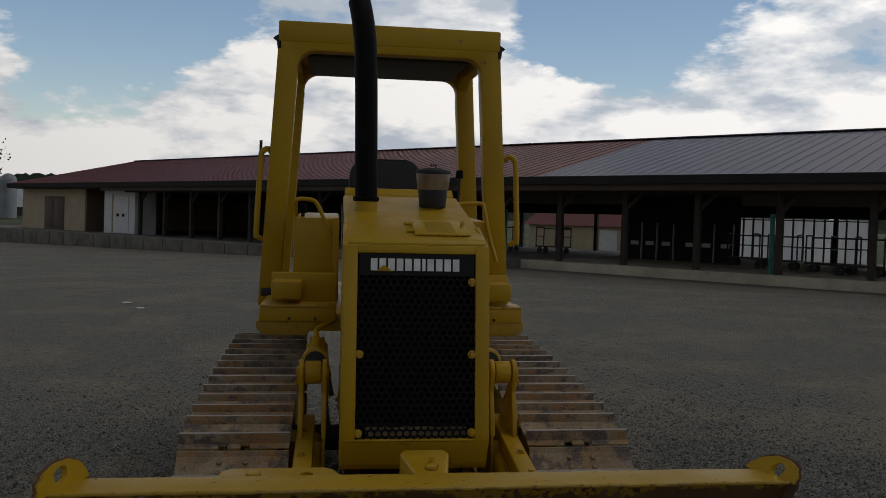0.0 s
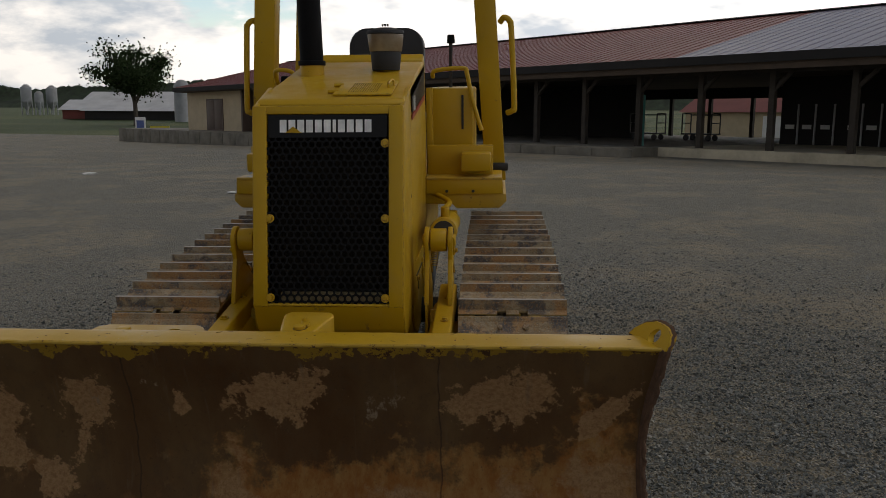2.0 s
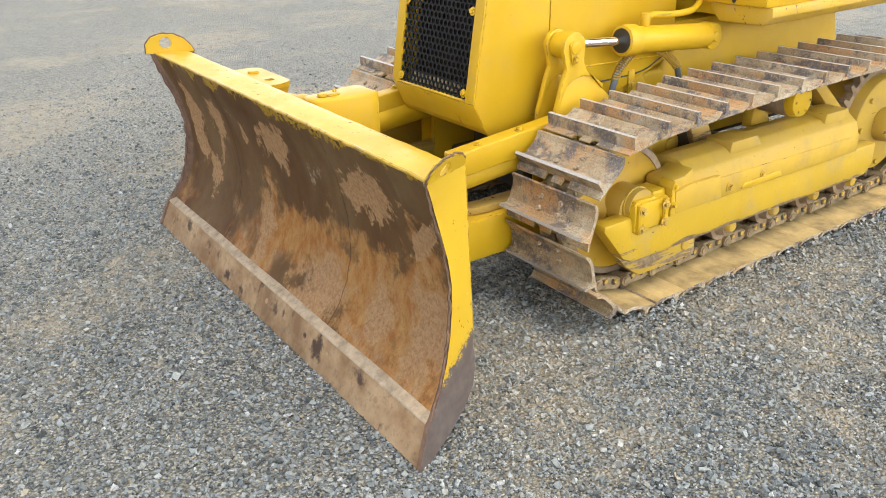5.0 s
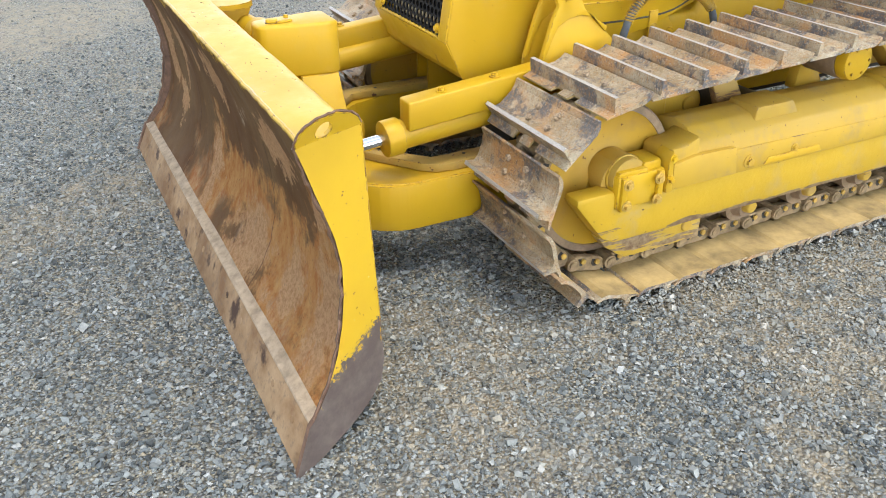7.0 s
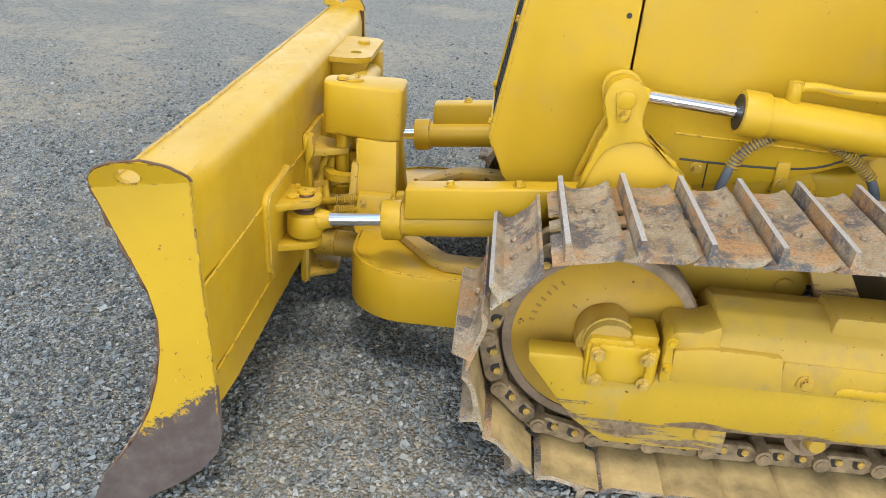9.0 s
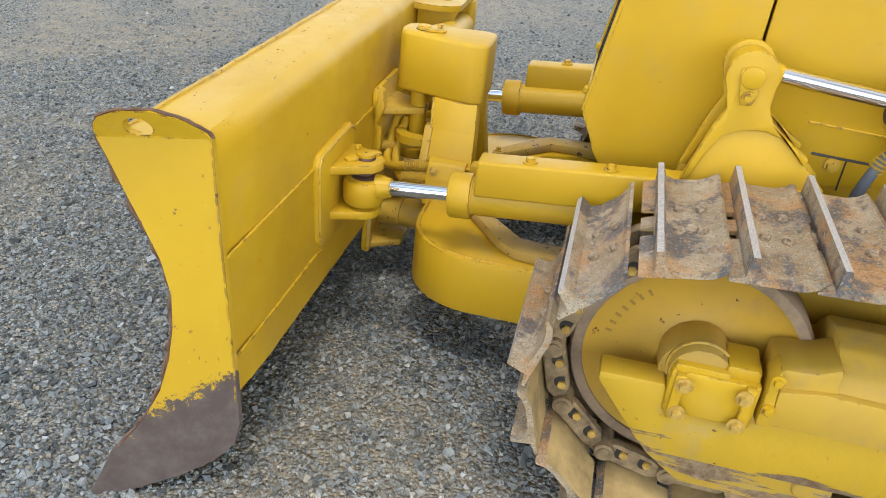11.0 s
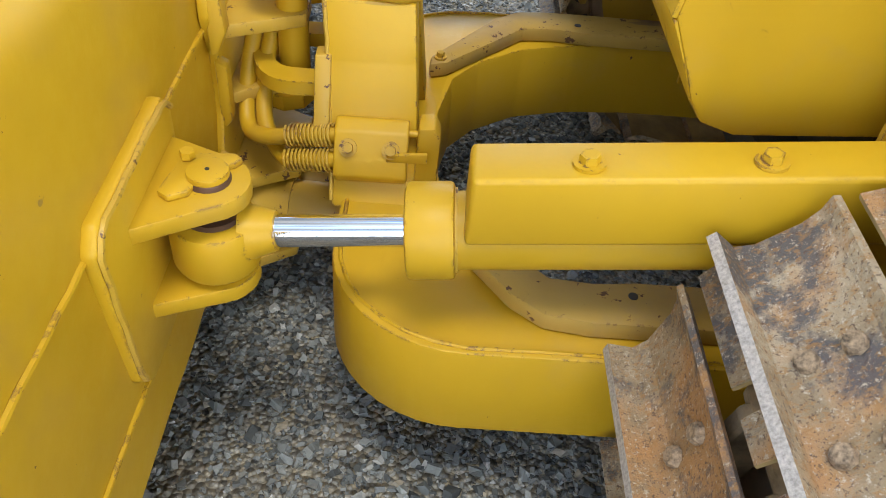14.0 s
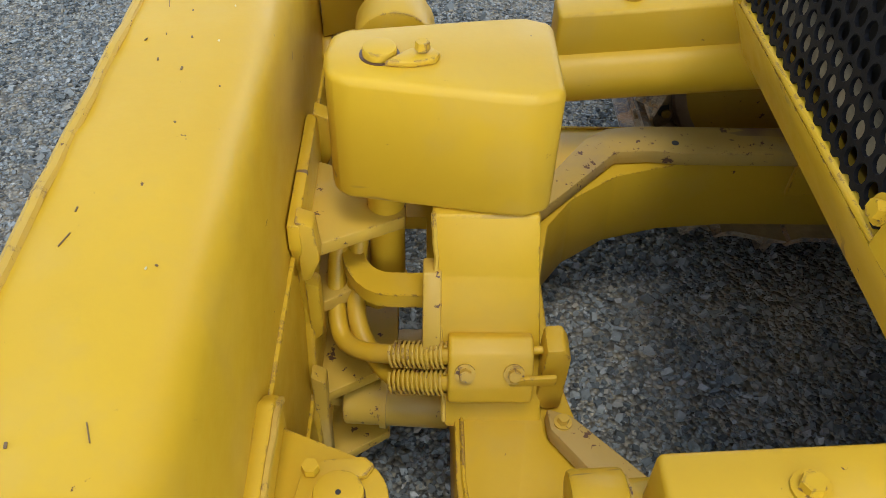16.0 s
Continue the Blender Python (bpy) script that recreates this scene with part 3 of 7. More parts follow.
def resample(pts, n):
    """The closed outline pts again, with n even points."""
    P = np.array(list(pts) + [pts[0]], float)
    d = np.r_[0, np.cumsum(np.hypot(*np.diff(P, axis=0).T))]
    s = np.linspace(0, d[-1], n, endpoint=False)
    return [(float(np.interp(a, d, P[:, 0])), float(np.interp(a, d, P[:, 1]))) for a in s]

# ---------------------------------------------------------------- the lie of the land
# far frame: origin at the first eye, y ahead and level, x to the right
FAR = look((0.355, 0.24, 1.771), (0.612, 2.218, 1.622), 1.7) @ (pose(0, 0, 0, 88.4, 0, 0) @ pose(0, 0, 0, 0, 0, 2.0)).inverted()
FAR_INV = FAR.inverted()


def far_floor(X, Y):
    """Height of the far ground in the far frame."""
    s = min(max((Y - 28 - 0.25 * X) / 26, 0), 1)
    low = -1.36 - 0.68 * s * s * (3 - 2 * s)
    t = max(Y - 62, 0)
    return low + 0.024 * t - 0.00002 * min(t, 400) ** 2


def ground_z(x, y):
    """Height of the yard at a place: flat round the machine, going over into the far ground."""
    d = math.hypot(x - 1.0, y - 3.2)
    if d < 7:
        return 0.0
    p = FAR_INV @ Vector((x, y, 0))
    q = FAR @ Vector((p.x, p.y, far_floor(p.x, p.y)))
    s = min((d - 7) / 15, 1)
    s = s * s * (3 - 2 * s)
    return q.z * s


def make_gravel():
    m, nt, b = material("crushed_stone_and_dirt")
    co = nt.nodes.new("ShaderNodeTexCoord")
    v = co.outputs["Object"]
    bumps = []
    col = None
    for scale in (135.0, 78.0):
        w = nt.nodes.new("ShaderNodeTexVoronoi")
        w.inputs["Scale"].default_value, w.inputs["Randomness"].default_value = scale, 1.0
        nt.links.new(v, w.inputs["Vector"])
        sep = nt.nodes.new("ShaderNodeSeparateColor")
        nt.links.new(w.outputs["Color"], sep.inputs[0])
        r = nt.nodes.new("ShaderNodeValToRGB")
        e = r.color_ramp.elements
        e[0].position, e[0].color = 0.0, (0.062, 0.066, 0.066, 1)
        e[1].position, e[1].color = 1.0, (0.470, 0.480, 0.455, 1)
        for pos, c in ((0.3, (0.245, 0.247, 0.226, 1)), (0.55, (0.360, 0.362, 0.328, 1)), (0.85, (0.450, 0.405, 0.290, 1))):
            el = e.new(pos)
            el.color = c
        nt.links.new(sep.outputs[0], r.inputs[0])
        # shadows between the stones, multiplied into their colour
        crevice_shade = steps(nt, w.outputs["Distance"], 0.25, 0.75, (1, 1, 1), (0.45, 0.41, 0.34))
        c2 = blend(nt, 1.0, r.outputs[0], crevice_shade, "MULTIPLY")
        bumps.append(w.outputs["Distance"])
        col = c2 if col is None else blend(nt, steps(nt, add_noise(nt, 6, 4, 0.6, v), 0.45, 0.6), col, c2)
    dirt = add_noise(nt, 0.75, 9, 0.62, v)
    fines = add_noise(nt, 60, 5, 0.7, v)
    dcol = blend(nt, steps(nt, fines, 0.3, 0.7), (0.285, 0.230, 0.152), (0.405, 0.345, 0.245))
    dm = nt.nodes.new("ShaderNodeMath")
    dm.operation = "MULTIPLY"
    nt.links.new(steps(nt, dirt, 0.490, 0.575), dm.inputs[0])
    nt.links.new(steps(nt, add_noise(nt, 11, 6, 0.65, v), 0.35, 0.62), dm.inputs[1])
    col = blend(nt, dm.outputs[0], col, dcol)
    # grass beyond the yard
    at = nt.nodes.new("ShaderNodeVectorMath")
    at.operation = "DOT_PRODUCT"
    ahead = FAR.to_3x3() @ Vector((0.12, 1, 0))
    at.inputs[1].default_value = ahead
    geo = nt.nodes.new("ShaderNodeNewGeometry")
    nt.links.new(geo.outputs["Position"], at.inputs[0])
    wob = nt.nodes.new("ShaderNodeMath")
    wob.operation = "MULTIPLY_ADD"
    wob.inputs[1].default_value = 3.0
    nt.links.new(add_noise(nt, 0.2, 5, 0.6, v), wob.inputs[0])
    nt.links.new(at.outputs["Value"], wob.inputs[2])
    rng = nt.nodes.new("ShaderNodeMapRange")
    rng.inputs["From Min"].default_value, rng.inputs["From Max"].default_value = 62.0, 63.0
    nt.links.new(wob.outputs[0], rng.inputs["Value"])
    g = steps(nt, add_noise(nt, 0.06, 6, 0.6, v, (0.3, 1.5, 1.0)), 0.35, 0.65, (0.03, 0.06, 0.015), (0.10, 0.12, 0.035))
    col = blend(nt, rng.outputs[0], col, g)
    nt.links.new(col, b.inputs["Base Color"])
    b.inputs["Roughness"].default_value = 0.85
    inv = nt.nodes.new("ShaderNodeMath")
    inv.operation = "SUBTRACT"
    inv.inputs[0].default_value = 1.0
    nt.links.new(bumps[1], inv.inputs[1])
    relief(nt, b, inv.outputs[0], 1.0, 0.025)
    return m


def make_stones():
    m, nt, b = material("loose_crushed_stone")
    geo = nt.nodes.new("ShaderNodeNewGeometry")
    r = nt.nodes.new("ShaderNodeValToRGB")
    e = r.color_ramp.elements
    e[0].position, e[0].color = 0.0, (0.060, 0.066, 0.065, 1)
    e[1].position, e[1].color = 1.0, (0.44, 0.44, 0.41, 1)
    for pos, c in ((0.20, (0.122, 0.134, 0.131, 1)), (0.55, (0.208, 0.224, 0.216, 1)), (0.86, (0.290, 0.305, 0.287, 1)), (0.90, (0.340, 0.290, 0.200, 1)), (0.93, (0.290, 0.302, 0.282, 1))):
        el = e.new(pos)
        el.color = c
    nt.links.new(geo.outputs["Random Per Island"], r.inputs[0])
    co = nt.nodes.new("ShaderNodeTexCoord")
    n = add_noise(nt, 120, 4, 0.6, co.outputs["Object"])
    col = blend(nt, 0.35, r.outputs[0], steps(nt, n, 0.3, 0.7, (0.2, 0.19, 0.18), (0.95, 0.92, 0.88)), "MULTIPLY")
    # earth clings to the stones where dirt patches lie
    pos = co.outputs["Object"]
    dirt = add_noise(nt, 0.75, 9, 0.62, pos)
    dm = nt.nodes.new("ShaderNodeMath")
    dm.operation = "MULTIPLY"
    nt.links.new(steps(nt, dirt, 0.505, 0.60, (0, 0, 0), (0.5, 0.5, 0.5)), dm.inputs[0])
    nt.links.new(steps(nt, add_noise(nt, 11, 6, 0.65, pos), 0.35, 0.62), dm.inputs[1])
    col = blend(nt, dm.outputs[0], col, (0.36, 0.305, 0.215))
    nt.links.new(col, b.inputs["Base Color"])
    b.inputs["Roughness"].default_value = 0.85
    b.inputs["Specular IOR Level"].default_value = 0.3
    return m


GRAVEL, STONE = make_gravel(), make_stones()


def make_ground():
    near = np.r_[-700, -300, -120, -60, np.arange(-36, 37, 1.5), 60, 90, 130, 200, 320, 500, 800]
    bm = bmesh.new()
    rows = [[bm.verts.new((x, y, ground_z(x, y))) for x in near] for y in near]
    for a, b in zip(rows, rows[1:]):
        for i in range(len(a) - 1):
            bm.faces.new((a[i], a[i + 1], b[i + 1], b[i]))
    me = bpy.data.meshes.new("ground")
    bm.to_mesh(me)
    bm.free()
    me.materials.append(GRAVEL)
    me.polygons.foreach_set("use_smooth", [True] * len(me.polygons))
    tagged(new("ground", me), "grey crushed stone yard with tan dirt patches and grass beyond", "ground", kind="structure")


make_ground()


def make_loose_stones(count=185000):
    """Loose angular stones lying on the yard round the machine."""
    rng = np.random.default_rng(7)
    x = rng.uniform(-1.2, 3.6, count) + rng.normal(0, 1.0, count) * (1 + 1.2 * (rng.random(count) < 0.25))
    y = rng.uniform(1.2, 5.6, count) + rng.normal(0, 1.0, count) * (1 + 1.2 * (rng.random(count) < 0.25))
    size = np.clip(rng.lognormal(math.log(0.0058), 0.38, count), 0.0030, 0.016)
    base = np.array([(x, y, z) for x in (-0.68, 0.68) for y in (-0.68, 0.68) for z in (-0.68, 0.68)])
    quads = np.array([(0, 1, 3, 2), (4, 6, 7, 5), (0, 4, 5, 1), (2, 3, 7, 6), (0, 2, 6, 4), (1, 5, 7, 3)])
    pts = base[None] * rng.uniform(0.72, 1.2, (count, 8, 1)) + rng.uniform(-0.26, 0.26, (count, 8, 3))
    pts *= np.stack([rng.uniform(0.9, 1.3, count), rng.uniform(0.7, 1.0, count), rng.uniform(0.5, 0.85, count)], -1)[:, None]
    # each stone turned its own way
    q = rng.normal(size=(count, 4))
    q /= np.linalg.norm(q, axis=1)[:, None]
    w, i, j, k = q.T
    turn = np.stack([np.stack([1 - 2 * (j * j + k * k), 2 * (i * j - k * w), 2 * (i * k + j * w)], -1),
                     np.stack([2 * (i * j + k * w), 1 - 2 * (i * i + k * k), 2 * (j * k - i * w)], -1),
                     np.stack([2 * (i * k - j * w), 2 * (j * k + i * w), 1 - 2 * (i * i + j * j)], -1)], 1)
    out = np.einsum("nij,nvj->nvi", turn, pts) * size[:, None, None]
    out[..., 2] *= 0.8
    out[..., 0] += x[:, None]
    out[..., 1] += y[:, None]
    # pressed up against the tracks
    along = np.clip((y - 3.66) / 0.15, 0, 1) * np.clip((5.85 - y) / 0.15, 0, 1)
    bank = sum(np.exp(-np.abs((x - c) / 0.27) ** 6) for c in (1.415, -0.055)) * along
    out[..., 2] += (size * rng.uniform(0.0, 0.4, count) + 0.030 * bank * rng.uniform(0.55, 1.0, count))[:, None]
    me = bpy.data.meshes.new("loose_stones")
    me.vertices.add(count * 8)
    me.vertices.foreach_set("co", out.reshape(-1))
    f = (quads[None] + 8 * np.arange(count)[:, None, None]).reshape(-1)
    me.loops.add(len(f))
    me.loops.foreach_set("vertex_index", f)
    me.polygons.add(count * 6)
    me.polygons.foreach_set("loop_start", np.arange(0, len(f), 4))
    me.update(calc_edges=True)
    me.shade_flat()
    me.materials.append(STONE)
    tagged(new("loose_stones", me), "loose grey and tan crushed stones on the yard", "gravel", kind="stuff")


make_loose_stones()

# ---------------------------------------------------------------- the bulldozer
CX = 0.68                                   # its middle line
dozer = thing("bulldozer", (CX, 4.6, 0), "small yellow crawler bulldozer with rusty blade, parked on gravel", "bulldozer")


def mx(x):
    return 2 * CX - x


# blade -------------------------------------------------------------------
BL, BR = -0.494, 1.854


def splay(bm):
    """Draws the blade in towards its back, so that its ends toe in."""
    for v in bm.verts:
        v.co.x = CX + (v.co.x - CX) * (1.16 - 0.42 * (v.co.y - 2.63)) / 1.16
    return bm


PLATE = [(2.640, 0.862), (2.655, 0.820), (2.676, 0.755), (2.700, 0.685), (2.724, 0.610), (2.738, 0.530), (2.736, 0.450), (2.725, 0.370), (2.704, 0.290), (2.670, 0.215), (2.622, 0.145)]
SHEET = [(2.662, 0.856), (2.675, 0.812), (2.700, 0.747), (2.724, 0.682), (2.742, 0.610), (2.754, 0.530), (2.758, 0.450), (2.752, 0.370), (2.731, 0.290), (2.694, 0.215), (2.640, 0.145), (2.620, 0.114)]
BACK = [(2.664, 0.862), (2.710, 0.866), (2.765, 0.868), (2.797, 0.862), (2.815, 0.845), (2.822, 0.815), (2.826, 0.600), (2.832, 0.330), (2.836, 0.235), (2.735, 0.130), (2.665, 0.105)]


def make_blade():
    shell = bmesh.new()
    n = 40
    cols = []
    rng = random.Random(3)
    for i in range(n + 1):
        x = BL + (BR - BL) * i / n
        cols.append([shell.verts.new((x, y - (0.012 * max(abs(i - n / 2) - n / 2 + 3, 0) / 3 if y > 2.81 else 0) + rng.uniform(-1, 1) * 0.0012, z + rng.uniform(-1, 1) * 0.0012)) for y, z in BACK])
    for a, b in zip(cols, cols[1:]):
        for k in range(len(BACK) - 1):
            shell.faces.new((a[k], a[k + 1], b[k + 1], b[k]))
    blade = part("blade", splay(shell), YELLOW, dozer, "yellow box-backed dozer blade with scoured rusty face")
    face = bmesh.new()
    cols = []
    for i in range(n + 1):
        x = BL + (BR - BL) * i / n
        cols.append([face.verts.new((x, y + 0.0022 * math.sin(9 * x + 4 * z) * (0.3 + z), z)) for y, z in SHEET])
    for a, b in zip(cols, cols[1:]):
        for k in range(len(SHEET) - 1):
            face.faces.new((a[k], b[k], b[k + 1], a[k + 1]))
    bmesh.ops.solidify(face, geom=list(face.faces), thickness=-0.012)
    part("moldboard", splay(face), MOLD, blade, "brown scoured moldboard with orange rust and dried mud")
    low = [(2.602, 0.130), (2.576, 0.066), (2.550, 0.004), (2.566, -0.004), (2.640, 0.012), (2.730, 0.045), (2.800, 0.085), (2.840, 0.130), (2.852, 0.190), (2.846, 0.330), (2.832, 0.600), (2.820, 0.862)]
    for x0, lug, hole in ((BL - 0.004, LUG, (2.706, 0.908, 0.026)), (BR - 0.014, LUG_BENT, (2.712, 0.886, 0.022))):
        ep = prism(PLATE + low, "x", x0, x0 + 0.018)
        bmesh.ops.recalc_face_normals(ep, faces=ep.faces)
        for f in ep.faces:
            if f.normal.x * (CX - x0) > 0.5 * abs(CX - x0) or (f.normal.y < -0.3 and f.calc_center_median().y < 2.76):
                f.material_index = 1
        part("end_plate", splay(ep), (ENDPLATE, RUST_RIM), blade, "yellow end plate scraped to grey steel at its foot")
        rr = random.Random(8)
        pts = [(x0 + (0.0165 if x0 > CX else 0.0015) + rr.uniform(-0.0012, 0.0012), y - 0.0015, z) for y, z in resample_open([(2.846, 0.250), (2.846, 0.330), (2.832, 0.600), (2.820, 0.862)], 50)]
        part("chipped_edge", splay(tube(pts, 0.0024, 6, smooth=False)), EDGE_CHIPS, blade, "chipped rusty edge")
        ring = [(hole[0] + hole[2] * math.cos(2 * math.pi * k / 20), hole[1] + hole[2] * math.sin(2 * math.pi * k / 20)) for k in range(20)]
        ear = plate_holes(lug, (ring,), x0, x0 + 0.018)
        part("lifting_lug", bend_out(splay(ear), x0), YELLOW, blade, "yellow drilled lifting lug on the end plate")
    # torn rusty rims of the end plates
    for x0 in (BL + 0.004, BR - 0.004):
        rr = random.Random(5)
        pts = [(x0 + rr.uniform(-0.004, 0.004), y - 0.003 + rr.uniform(-0.004, 0.003), z + rr.uniform(-0.004, 0.004)) for y, z in resample_open(PLATE, 44)]
        part("torn_rim", splay(tube(pts, 0.0055, 6, smooth=False)), RUST_RIM, blade, "torn rusty edge")
        pts = [(x0 + rr.uniform(-0.003, 0.003), y, z + rr.uniform(-0.003, 0.003)) for y, z in resample_open(LUG if x0 < CX else LUG_BENT, 26)]
        part("torn_rim", bend_out(splay(tube(pts, 0.0048, 6, smooth=False)), x0), RUST_RIM, blade, "torn rusty edge")
    # cutting edge in three lengths with plough bolts
    cuts = (BL + 0.014, -0.33, 0.66, BR - 0.014)
    for a, b in zip(cuts, cuts[1:]):
        e = prism([(2.610, 0.128), (2.556, 0.004), (2.568, -0.004), (2.600, 0.006), (2.655, 0.118)], "x", a + 0.002, b - 0.002, 0.003)
        c = part("cutting_edge", splay(e), EDGE, blade, "rusty bolted cutting edge")
        k = int((b - a) / 0.15)
        for i in range(k):
            x = a + (i + 0.5) * (b - a) / k
            mid = Vector((x, 2.589, 0.078))
            out = Vector((0, -0.917, 0.399))
            part("plough_bolt", cyl(mid - out * 0.004, mid + out * 0.002, 0.013, 0.011, 10), EDGE, c)
    led = prism([(2.606, 0.126), (2.609, 0.133), (2.650, 0.150), (2.660, 0.118)], "x", BL + 0.014, BR - 0.014, 0.002)
    part("edge_ledge", splay(led), LEDGE, blade, "scraped grey ledge over the cutting edge")
    # thick uneven bead along the top of the face
    rr = random.Random(11)
    pts = []
    x = BL + 0.004
    while x < BR - 0.004:
        pts.append((x, 2.660 + rr.uniform(-0.0015, 0.0015), 0.862 + rr.uniform(-0.0012, 0.0015)))
        x += rr.uniform(0.015, 0.04)
    part("top_bead", tube(pts, 0.0062, 7, smooth=False), YELLOW_WORN, blade, "chipped yellow lip with rust spots")
    # weld lines along the back
    for z, y in ((0.60, 2.827), (0.345, 2.833)):
        pts = [(BL + 0.02 + (BR - BL - 0.04) * i / 70, y + 0.0005, z + rr.uniform(-0.0015, 0.0015)) for i in range(71)]
        part("weld_seam", splay(tube(pts, 0.004, 6, smooth=False)), YELLOW, blade)
    return blade


LUG = [(2.620, 0.862), (2.622, 0.905), (2.648, 0.936), (2.690, 0.950), (2.742, 0.946), (2.782, 0.924), (2.810, 0.890), (2.822, 0.862)]


LUG_BENT = [(2.640, 0.862), (2.641, 0.878), (2.647, 0.894), (2.659, 0.908), (2.690, 0.922), (2.742, 0.924), (2.782, 0.907), (2.808, 0.884), (2.820, 0.862)]


def bend_out(bm, x0):
    """The lug at one end has been knocked outwards."""
    if x0 > CX:
        for v in bm.verts:
            v.co.x += 0.62 * max(v.co.z - 0.866, 0)
    return bm


def resample_open(pts, n):
    P = np.array(pts, float)
    d = np.r_[0, np.cumsum(np.hypot(*np.diff(P, axis=0).T))]
    s = np.linspace(0, d[-1], n)
    return [(float(np.interp(a, d, P[:, 0])), float(np.interp(a, d, P[:, 1]))) for a in s]


blade = make_blade()


def make_wear():
    """Scratches and scuffs on the blade's top and on its outer end plate."""
    rng = random.Random(17)
    dark, pale = bmesh.new(), bmesh.new()
    ys, zs = [2.664, 2.710, 2.765, 2.797], [0.862, 0.866, 0.868, 0.862]
    for _ in range(70):
        x, y = rng.uniform(BL + 0.1, BR - 0.1), rng.uniform(2.685, 2.790)
        long = rng.choice((0.0010, 0.0014, 0.0018, 0.0025, 0.008)) * rng.uniform(0.7, 1.3)
        wide = 0.0004 if long > 0.005 else rng.uniform(0.0005, 0.0011)
        turn = rng.gauss(0.1, 0.3)
        z = float(np.interp(y, ys, zs)) + 0.0008
        m = Matrix.Translation((x, y, z)) @ Matrix.Rotation(turn, 4, "Z")
        b = box(-long, long, -wide, wide, -0.0008, 0.0003)
        bmesh.ops.transform(b, matrix=m, verts=b.verts)
        join(pale if rng.random() < 0.22 else dark, b)
    # raked marks low on the end plate
    for _ in range(7):
        y, z = rng.uniform(2.755, 2.835), rng.uniform(0.34, 0.47)
        x = CX + (BR + 0.0045 - CX) * (1.16 - 0.42 * (y - 2.63)) / 1.16 + 0.0004
        long, wide = rng.uniform(0.001, 0.008), rng.uniform(0.0003, 0.0008)
        b = box(-0.0008, 0.0003, -wide, wide, -long, long)
        bmesh.ops.transform(b, matrix=Matrix.Translation((x, y, z)) @ Matrix.Rotation(rng.gauss(-0.3, 0.5), 4, "X"), verts=b.verts)
        join(pale if rng.random() < 0.4 else dark, b)
    part("scratch_mark", dark, SCRATCH, blade, "dark scratches in the paint")["kind"] = "stuff"
    part("scuff_mark", pale, SCUFF, blade, "pale scuffed paint")["kind"] = "stuff"


make_wear()


def angle_bracket(side):
    """Pad, two ears and pin behind the blade for an angling cylinder."""
    s = (lambda x: x) if side > 0 else mx
    pad = prism([(s(1.005), 0.618), (s(1.030), 0.640), (s(1.262), 0.634), (s(1.284), 0.610), (s(1.262), 0.385), (s(1.225), 0.345), (s(1.02), 0.35), (s(1.0), 0.39)], "y", 2.822, 2.843, 0.006)
    p = part("angling_bracket", pad, YELLOW, blade, "yellow bracket with pinned ears for the angling cylinder")
    rr = random.Random(31)
    rim = [(s(x), 2.844 + rr.uniform(-0.001, 0.001), z) for x, z in resample([(1.010, 0.614), (1.034, 0.635), (1.260, 0.629), (1.278, 0.608), (1.257, 0.387), (1.223, 0.350)], 40)[:24]]
    part("weld_seam", tube(rim, 0.0045, 6, smooth=False), YELLOW_WORN, p)
    for z in (0.552, 0.417):
        o = [(s(1.016), 2.838), (s(1.204 if z > 0.5 else 1.188), 2.838)] + [(s(1.103 + 0.052 * math.cos(radians(a))), 2.908 + 0.050 * math.sin(radians(a))) for a in range(20, 161, 14)]
        part("ear", prism(o, "z", z, z + 0.024, 0.003), YELLOW, p)
    part("pin", cyl((s(1.103), 2.908, 0.41), (s(1.103), 2.908, 0.584), 0.027, seg=20, bev=0.003), BRONZE, p, "greasy brown pin")
    b = cyl((s(1.103), 2.908, 0.582), (s(1.103), 2.908, 0.592), 0.0255, seg=22, bev=0.002)
    part("pin_head", b, YELLOW, p)
    part("grease_hole", cyl((s(1.103), 2.908, 0.5915), (s(1.103), 2.908, 0.5926), 0.003, seg=8), DARK, p)
    keep = [(s(1.138), 2.893), (s(1.150), 2.872), (s(1.140), 2.858), (s(1.08), 2.868), (s(1.062), 2.890), (s(1.058), 2.932), (s(1.068), 2.942), (s(1.080), 2.934), (s(1.088), 2.905)]
    part("keeper_plate", prism(keep, "z", 0.576, 0.585, 0.002), YELLOW, p)
    part("bolt", hexbolt((s(1.076), 2.878, 0.584), (0, 0, 1), 0.0095, washer=False), YELLOW, p)
    return p


for sd in (1, -1):
    angle_bracket(sd)


